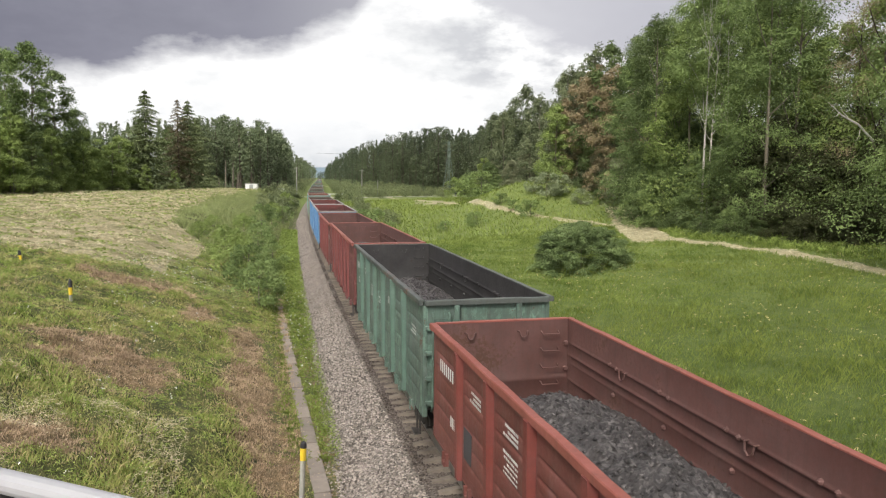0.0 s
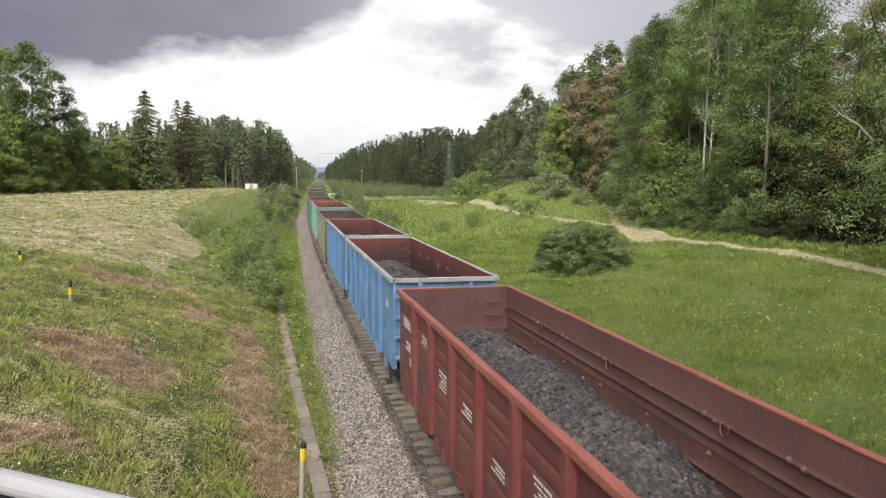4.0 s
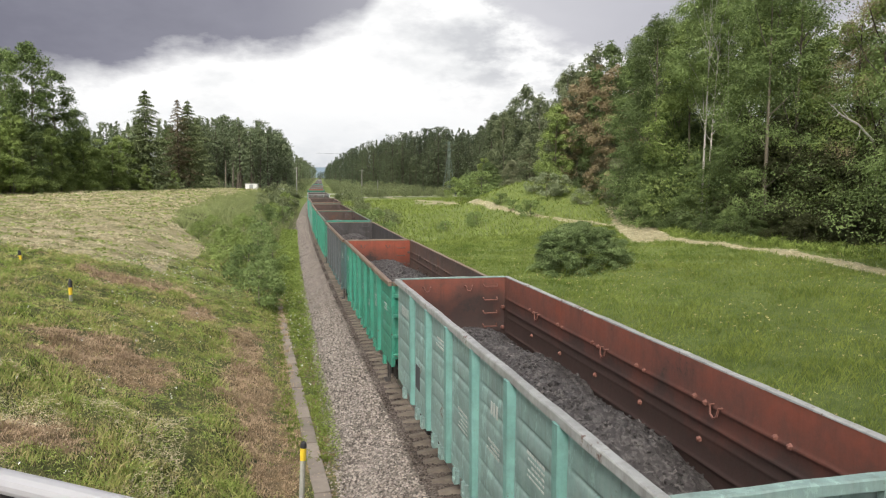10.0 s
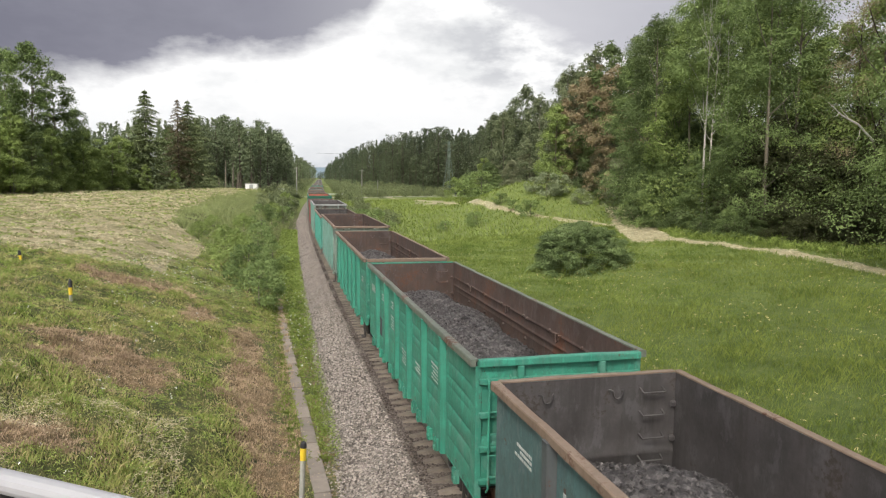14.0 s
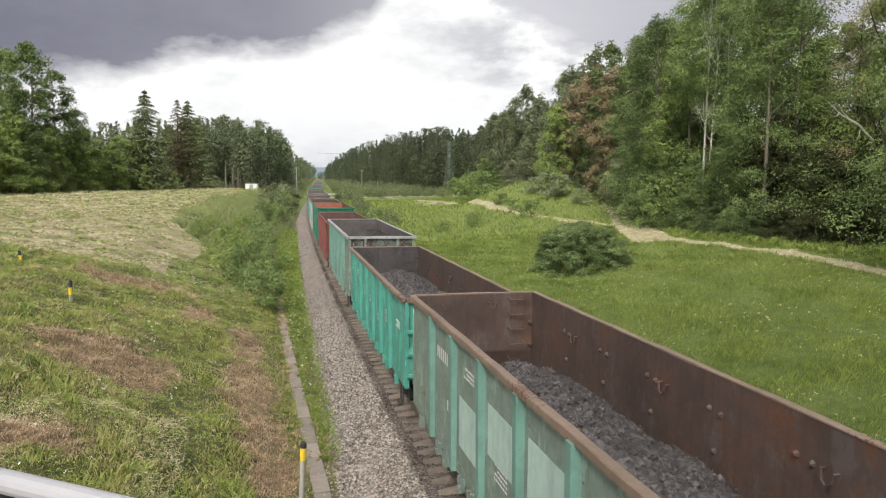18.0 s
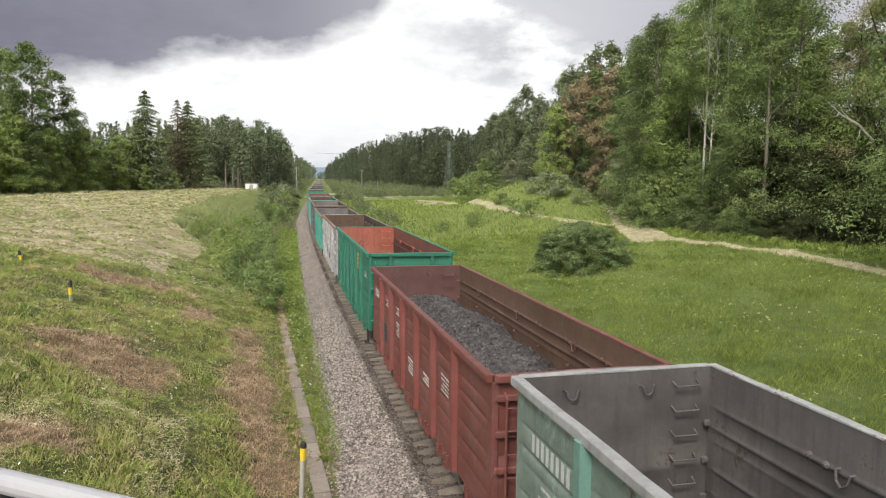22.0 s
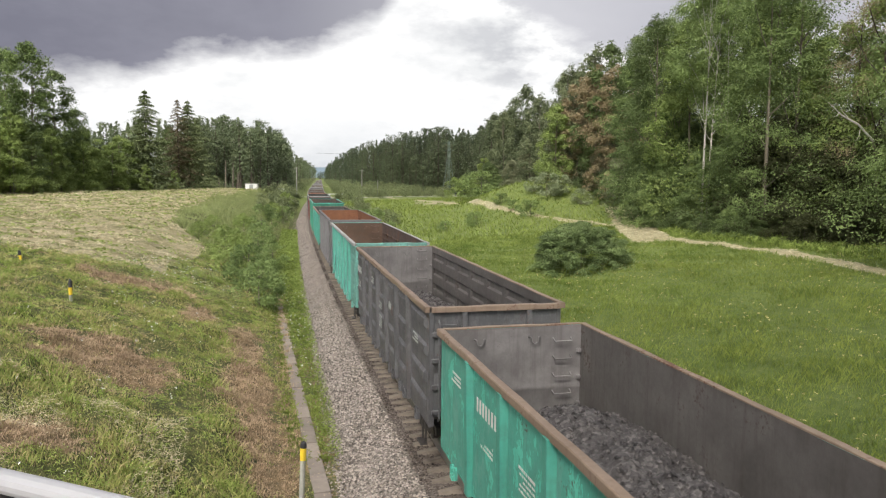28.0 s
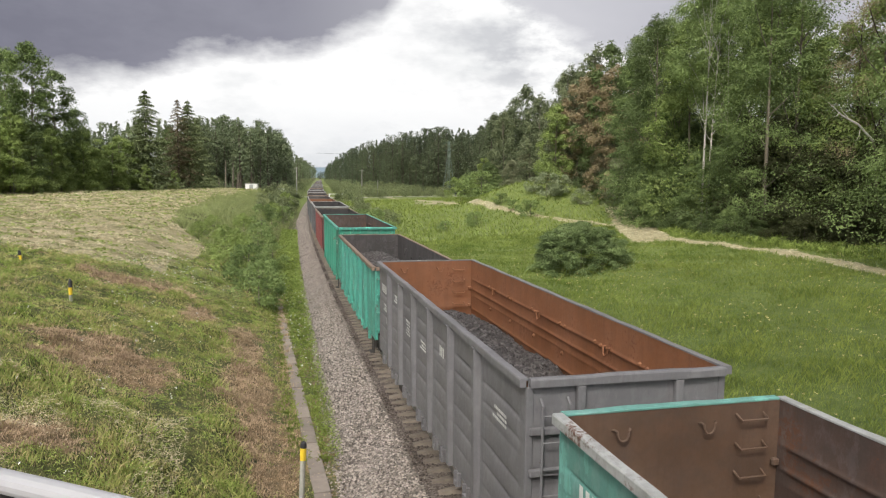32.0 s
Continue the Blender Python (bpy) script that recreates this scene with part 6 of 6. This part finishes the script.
x, y, u, r = spread(3, 60000, 12, 90, -4.9, -2.9, 1.9)
ok = (u > -3.56 + 0.14 * r.uniform(0, 1, len(x)) - np.maximum(0, y - 15) * 0.037) & (y > 16.8) & (u < -2.98 - 0.1 * r.uniform(0, 1, len(x)))
weeds("verge_weeds", x[ok], y[ok], r.uniform(0.02, 0.22, ok.sum()) + 0.1, (0.015 + 0.0010 * y)[ok], M["weed"], 5, "green weeds between the path and the ballast")
x, y, u, r = spread(13, 5200, 13, 75, -6.5, -3.0, 1.5)
edge_u = -3.66 - np.maximum(0, y - 15) * 0.037
ok = (y > 16.5) & (u < -3.05 - 0.1 * r.uniform(0, 1, len(x))) & ((u > edge_u + 0.13) | ((u < edge_u - 0.14) & (u > edge_u - 0.6)))
tufts("verge_tufts", x[ok], y[ok], (0.08 + 0.16 * r.uniform(0, 1, len(x)))[ok], 18, np.full(ok.sum(), 0.12), (0.005 + 0.0004 * y)[ok], M["meadow"], 64, "dark green weed tufts along the path")
x, y, u, r = spread(16, 3000, 9.5, 39, -5.2, -3.4, 1.3)
ok = (np.abs(u + 3.66 + np.maximum(0, y - 15) * 0.037) < 0.20) & (soft_noise(x, y, 0.8, 71) > 0.48)
weeds("path_litter", x[ok], y[ok], np.full(ok.sum(), 0.04), np.full(ok.sum(), 0.035), M["dryweed"], 69, "dry litter lying on the path", "litter", 0.15)
x, y, u, r = spread(17, 80000, 9.5, 36, -16, -4.2, 1.5)
ok = (u < -4.1 - np.maximum(0, y - 15) * 0.037) & (dry_mask(x, y) < 0.42) & (soft_noise(x, y, 1.2, 33) + r.normal(size=len(x)) * 0.1 > 0.42) & (hay_mask(x, y) < 0.4)
blades("bank_grass", x[ok], y[ok], (r.uniform(0.05, 0.26, len(x)) * (0.4 + 0.8 * soft_noise(x, y, 1.7, 3)))[ok], (0.0028 + 0.00018 * y)[ok], M["sward"], 16, 0.7, "long yellow-green grass on the bank")
x, y, u, r = spread(4, 62000, 34, 150, -15, -4.2, 1.2)
ok = hay_mask(x, y) < 0.4
blades("tall_grass", x[ok], y[ok], (r.uniform(0.2, 0.85, len(x)) * (0.35 + 0.8 * soft_noise(x, y, 4, 12)) * (0.4 + 0.6 * ease(40, 52, y)) * (0.45 + 0.55 * ease(-5.5, -7.5, u)))[ok], (0.004 + 0.00055 * y)[ok], M["reed"], 6, 0.5, "tall green grass on the cutting's bank")
x, y, u, r = spread(5, 300000, 8, 75, 3.6, 44, 1.5)
ok = (trail_mask(x, y) < 0.45)
gl = soft_noise(x, y, 3.5, 14)
bh = r.uniform(0.10, 0.36, len(x)) * (0.45 + 0.75 * gl)
# more sun-coloured blades with distance, painting in the sunlit stretch
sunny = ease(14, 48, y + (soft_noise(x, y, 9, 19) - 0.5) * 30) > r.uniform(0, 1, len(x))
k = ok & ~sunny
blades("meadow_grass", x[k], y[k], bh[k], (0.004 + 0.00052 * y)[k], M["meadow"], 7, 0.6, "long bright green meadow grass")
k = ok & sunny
blades("seeding_grass", x[k], y[k], bh[k], (0.004 + 0.00052 * y)[k], M["meadow_far"], 27, 0.6, "yellowish green seeding meadow grass, sunlight in its colour")
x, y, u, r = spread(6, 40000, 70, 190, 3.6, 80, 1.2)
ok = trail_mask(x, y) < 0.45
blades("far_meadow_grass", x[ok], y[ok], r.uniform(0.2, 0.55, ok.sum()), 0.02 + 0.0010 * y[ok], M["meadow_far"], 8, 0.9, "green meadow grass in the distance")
x, y, u, r = spread(8, 2600, 9, 60, 4, 40, 1.3)
ok = (soft_noise(x, y, 6, 61) > 0.45) & (trail_mask(x, y) < 0.4)
c = np.stack([x[ok], y[ok], ground_z(x[ok], y[ok]) + r.uniform(0.2, 0.42, ok.sum())], -1)
v, f = leaf_cloud(np.random.RandomState(19), c, np.full(len(c), 0.06), 5, 0.034)
tagged(new("seed_heads", mesh_np("seed_heads", v, f, M["pale_weed"])), "pale yellow seed heads over the meadow grass", "grass", kind="stuff")
x, y, u, r = spread(7, 800, 12, 44, -12, -3.0, 1.2)
ok = ((soft_noise(x, y, 2.5, 22) > 0.70) & (u < -4.2) & (dry_mask(x, y) < 0.25)) | ((u > -4.4) & (u > -3.5 - np.maximum(0, y - 15) * 0.037) & (y > 24))
x, y = x[ok], y[ok]
for cx, cy, k in ((-9.6, 39.7, 34), (-8.8, 37.2, 34), (-8.8, 23.2, 12), (-8.4, 24.1, 12), (-3.55, 30.0, 25)):
    x, y = np.append(x, cx + r.normal(size=k) * (0.8 if cx < -4 else 0.12)), np.append(y, cy + r.normal(size=k) * (1.1 if cx < -4 else 4))
ok = np.ones(len(x), bool)
fz = ground_z(x[ok], y[ok]) + r.uniform(0.15, 0.4, ok.sum())
c = np.stack([x[ok], y[ok], fz], -1)
v, f = leaf_cloud(np.random.RandomState(9), c, np.full(len(c), 0.05), 6, 0.021)
tagged(new("white_flowers", mesh_np("white_flowers", v, f, M["flower"])), "small white flowers among the weeds", "flowers", kind="stuff")

x, y, u, r = spread(9, 30000, 28, 82, 26, 46, 1.0)
lo, hi = np.interp(y, [28, 39, 43, 47, 52, 56, 61, 71, 82], [33.5, 33.5, 33.3, 33.2, 32.9, 32.4, 30.5, 33, 38]), np.interp(y, [28, 39, 47, 56, 71, 82], [38.5, 38.5, 37.5, 36.5, 38.5, 42])
ok = (x > lo) & (x < hi) & (trail_mask(x, y) < 0.4)
tufts("wood_edge_weeds", x[ok][::5], y[ok][::5], r.uniform(0.25, 0.85, ok.sum())[::5], 16, np.full(ok.sum(), 0.4)[::5], np.full(ok.sum(), 0.035)[::5], M["weed"], 66, "tall green weeds along the wood's edge")


# ---- small things ----
def stand(px, dist):
    x, y = at_bearing(px, dist)
    return x, y, float(ground_z(x, y))


fence_post("marker_post", 1.50, pose(-4.11, 14.05, -0.55), (0, 2.5), "grey marker post with a yellow band beside the path")
x, y = -11.45, 26.7
fence_post("marker_post", 0.8, pose(x, y, float(ground_z(x, y))), (0, 0), "yellow-banded marker post in the bank's grass", 0.30)
x, y = -15.4, 34.6
fence_post("marker_post", 0.5, pose(x, y, float(ground_z(x, y))), (0, -8), "yellow-banded marker post at the hay field", 0.24)

# the narrow path: worn concrete slabs end to end
path = tagged(new("path"), "narrow worn concrete path beside the railway", "path", kind="structure")
slab = boxes_mesh("slab", [(-0.185, 0.185, -0.49, 0.49, -0.12, 0.0)], M["slab"], 0.008)
for i in range(30):
    y = 9.5 + i * 1.0
    child("slab", slab, path, "", pose(float(xc(y)) - 3.66 - max(0, y - 15) * 0.037, y, -0.625 + 0.01 * math.sin(i * 2.3), 0.6 * math.sin(i * 1.7), 0.8 * math.sin(i * 3.1), 2.1 * (y > 15) - math.degrees(slope(y)) + 0.7 * math.sin(i * 1.3)))

# white huts by the field's far end
def hut(px, dist, w, d, h, label):
    x, y, z = stand(px, dist)
    thing = tagged(new("equipment_hut"), label, "hut", "equipment huts")
    thing.matrix_basis = pose(x, y, z - 0.1, 0, 0, -8)
    child("wall", boxes_mesh("wall", [(-w / 2, w / 2, -d / 2, d / 2, 0, h)], M["whitewall"], 0.03), thing)
    child("roof", boxes_mesh("roof", [(-w / 2 - 0.12, w / 2 + 0.12, -d / 2 - 0.12, d / 2 + 0.12, h, h + 0.1)], M["grey"], 0.02), thing, "flat grey roof")
    child("door", boxes_mesh("door", [(-0.4, 0.4, -d / 2 - 0.03, -d / 2 - 0.002, 0.1, h - 0.15)], M["galv"], 0.01), thing, "grey steel door")


hut(446, 162, 2.5, 2.0, 1.5, "small white equipment hut by the field")
hut(498, 172, 1.2, 0.8, 1.25, "white equipment cabinet beside the railway")

# level crossing: road and barrier
yr = 222.0
rx = np.linspace(-60, 190, 60)
rv = []
for q in rx:
    for dy in (-3.0, 3.0):
        yy2 = yr + dy + (q - 10) * 0.25 * (q > 10)
        rv.append((q, yy2, max(float(ground_z(q, yy2)), -0.25 if abs(q - xc(yr)) < 4 else -9) + 0.06))
rf = [[2 * i, 2 * i + 2, 2 * i + 3, 2 * i + 1] for i in range(len(rx) - 1)]
tagged(new("road", mesh_np("road", rv, rf, M["road"])), "pale gravel road crossing the railway", "road", kind="structure")
xb, yb = 13.6, 218.0
barrier = tagged(new("crossing_barrier"), "white level crossing barrier beside the railway", "barrier")
barrier.matrix_basis = pose(xb, yb, float(ground_z(xb, yb)), 0, 0, 20)
part("boom", tube_bm([(0, 0, 1.25), (4.6, 0, 1.25)], 0.11, 8), M["whitewall"], barrier, "white boom")
part("stand", lathe_bm([(0.16, 0), (0.16, 1.3), (0.10, 1.4)], 10), M["whitewall"], barrier)


# poles, pylon, wires
def pole(px, dist, h, label, arm=True):
    x, y, z = stand(px, dist)
    thing = tagged(new("utility_pole"), label, "pole", "utility poles")
    thing.matrix_basis = pose(x, y, z)
    part("shaft", tube_bm([(0, 0, -0.3), (0, 0, h)], [0.17, 0.11], 8), M["grey"], thing)
    if arm:
        child("crossarm", boxes_mesh("crossarm", [(-0.9, 0.9, -0.06, 0.06, h - 0.5, h - 0.36)], M["grey"], 0.01), thing)
    return Vector((x, y, z + h - 0.3))


tops = [pole(640, 245, 9.0, "grey utility pole near the level crossing"), pole(525, 240, 9.5, "grey utility pole beside the railway"), pole(668, 230, 5.5, "short lamp pole at the level crossing", False), pole(228, 160, 9.5, "grey utility pole in front of the wood"), pole(27, 112, 7.0, "thin grey pole by the trees", False)]
for px, d, h in ((388, 185, 3.2), (421, 178, 4.2), (412, 205, 8.5), (399, 205, 9.0)):
    x, y, z = stand(px, d)
    th = tagged(new("bare_stump"), "bare grey dead tree stump at the wood's edge", "stump", "dead stumps")
    th.matrix_basis = pose(x, y, z, 0, 1.5, 0)
    part("trunk", tube_bm([(0, 0, -0.3), (0.05, 0, h * 0.6), (0, 0.04, h)], [0.22, 0.17, 0.10], 7), M["bark"], th)

x, y, z = stand(793, 245)
H = 19.0
pylon = tagged(new("lattice_pylon"), "green-grey steel lattice pylon", "pylon")
pylon.matrix_basis = pose(x, y, z, 0, 0, 20)
half = lambda k: 1.6 * (1 - k) ** 1.6 + 0.24
corner = lambda k, i: Vector((half(k) * (1, 1, -1, -1)[i], half(k) * (1, -1, -1, 1)[i], H * k))
levels = [0, 0.2, 0.38, 0.54, 0.68, 0.8, 0.9, 1.0]
for i in range(4):
    part("leg", tube_bm([corner(k, i) for k in levels], 0.075, 5), M["pylon"], pylon)
bm = bmesh.new()
for k, q in zip(levels, levels[1:]):
    for i in range(4):
        j = (i + 1) % 4
        tube_bm([corner(k, i), corner(q, j)], 0.036, 4, bm)
        tube_bm([corner(k, j), corner(q, i)], 0.036, 4, bm)
part("bracing", bm, M["pylon"], pylon)["kind"] = "stuff"
for k in (0.82, 0.95):
    part("arm", tube_bm([(-2.6, 0, H * k), (0, 0, H * k + 0.5), (2.6, 0, H * k)], 0.06, 5), M["pylon"], pylon)


def wire(name, a, b2, sag, r=0.035):
    pts = [a.lerp(b2, k / 16) - Vector((0, 0, sag * 4 * (k / 16) * (1 - k / 16))) for k in range(17)]
    tagged(new(name, to_mesh(name, tube_bm(pts, r, 4), [M["steel"]])), "thin dark overhead wire", "wire", "overhead wires")


wire("overhead_wire", Vector((*at_bearing(120, 160), 12.2)), Vector((*at_bearing(520, 215), 11.8)), 1.2)
wire("overhead_wire", Vector((*at_bearing(120, 160), 11.6)), Vector((*at_bearing(520, 215), 11.2)), 1.2)
wire("overhead_wire", Vector((*at_bearing(560, 225), 13.5)), Vector((*at_bearing(793, 265), 17.5)), 1.0)

# a dead tree leaning out of the wood
x, y, z = stand(1552, 63)
dead = tagged(new("dead_tree"), "bare pale dead tree leaning out of the wood", "tree")
dead.matrix_basis = pose(x, y, z - 0.3)
tip = Vector((*at_bearing(1452, 57.5), 11.9)) - Vector((x, y, z - 0.3))
fork = Vector((*at_bearing(1536, 60), 9.2)) - Vector((x, y, z - 0.3))
part("trunk", tube_bm([(0, 0, 0), fork * 0.5 + Vector((0.2, 0, 0.4)), fork], [0.16, 0.13, 0.09], 7), M["bark"], dead)
part("limb", tube_bm([fork, fork.lerp(tip, 0.35) + Vector((0, 0, 0.25)), fork.lerp(tip, 0.7) + Vector((0, 0, -0.1)), tip], [0.09, 0.07, 0.05, 0.02], 6), M["birchbark"], dead, "pale bare limb")
for k, off in ((0.3, (-0.3, -0.2, -0.9)), (0.5, (-0.5, 0.3, 0.8)), (0.75, (-0.6, -0.2, -0.5))):
    q = fork.lerp(tip, k)
    part("twig", tube_bm([q, q + Vector(off) * 0.6, q + Vector(off) + Vector((-0.2, 0, 0.1))], [0.035, 0.022, 0.01], 5), M["birchbark"], dead)

# the bridge under the camera: its edge and the railing run askew to the track
along = Vector((0.815, -0.58, 0)).normalized()
out = Vector((0.58, 0.815, 0)).normalized()
mid = Vector((-5.385, 2.04, 5.502))
rail = tagged(new("bridge_railing"), "white painted steel bridge railing", "railing")
ends = [mid + along * k for k in (-7.0, 7.0)]
part("handrail", tube_bm([ends[0], mid, ends[1]], 0.032, 14), M["railpaint"], rail, "white handrail")
for drop in (0.085, 0.55):
    part("lower_rail", tube_bm([p - Vector((0, 0, drop)) for p in ends], 0.045 if drop < 0.1 else 0.022, 10), M["steel"], rail, "dark lower rail")
for k in (-6.8, -4.6, -2.4, 1.4, 3.6, 5.8):
    part("post", tube_bm([mid + along * k, mid + along * k - Vector((0, 0, 1.06))], 0.03, 8), M["whitewall"], rail)
deck = tagged(new("bridge_deck", boxes_mesh("bridge_deck", [(-12, 14, -7.5, 0.22, -0.32, 0.0), (-12, 14, 0.02, 0.22, 0.0, 0.06)], M["slab"], 0.03)), "concrete road bridge over the railway", "bridge", kind="structure")
deck.matrix_basis = Matrix.Translation((mid.x, mid.y, 4.45)) @ Matrix.Rotation(math.atan2(along.y, along.x), 4, "Z")


# ---- sleepers, laid last: the near ones piece by piece, the far ones joined ----
SLEEPER = bpy.data.meshes.new("sleeper")
bm = bmesh.new()
pts = [(-1.35, 0.078, -0.050), (-0.95, 0.102, 0.0), (-0.5, 0.098, -0.02), (0, 0.090, -0.05), (0.5, 0.098, -0.02), (0.95, 0.102, 0.0), (1.35, 0.078, -0.050)]
rings = [[bm.verts.new((x, s * w * q, -0.165 + z if q < 1.1 else -0.34)) for s, q in ((-1, 1.25), (-1, 0.85), (1, 0.85), (1, 1.25))] for x, w, z in pts]
for r, s in zip(rings, rings[1:]):
    for j in range(4):
        bm.faces.new((r[j], s[j], s[(j + 1) % 4], r[(j + 1) % 4]))
bm.faces.new(rings[0])
bm.faces.new(rings[-1][::-1])
bmesh.ops.recalc_face_normals(bm, faces=bm.faces[:])
bm.to_mesh(SLEEPER)
bm.free()
SLEEPER.materials.append(M["sleeper"])
rq = random.Random(2)
for i in range(280):
    y = 6.0 + i * 0.5435
    child("sleeper", SLEEPER, track, "", pose(float(xc(y)) + rq.uniform(-0.02, 0.02), y, rq.uniform(-0.012, 0.012), 0, 0, -math.degrees(slope(y)) + rq.uniform(-0.6, 0.6)))


def motions():
    """The train rolls towards the camera, slowing a little; its wheels turn; the clouds drift."""
    for n, thing in wagons.items():
        rows = []
        for j in range(33):
            y = HEAD + n * PITCH - HALF - run(j)
            rows.append((j, pose(float(xc(y)), y, 0, 0, 0, -math.degrees(math.atan(slope(y))))))
        walk(thing, rows)
        walk(heaps[n], rows)
        if n <= 23:
            for ay, ob in zip(AXLES, [o for o in thing.children if o.name.startswith("wheelset")]):
                walk(ob, [(j / 15, pose(0, ay, 0.4785, math.degrees(run(j / 15) / 0.4785) + 40 * n, 0, 0)) for j in range(481)])
    walk(backdrop, [(0, Matrix.Translation(EYE) @ pose(0, 0, 0, 0, 0, 1.2)), (32, Matrix.Translation(EYE) @ pose(0, 0, 0, 0, 0, -1.2))])


motions()
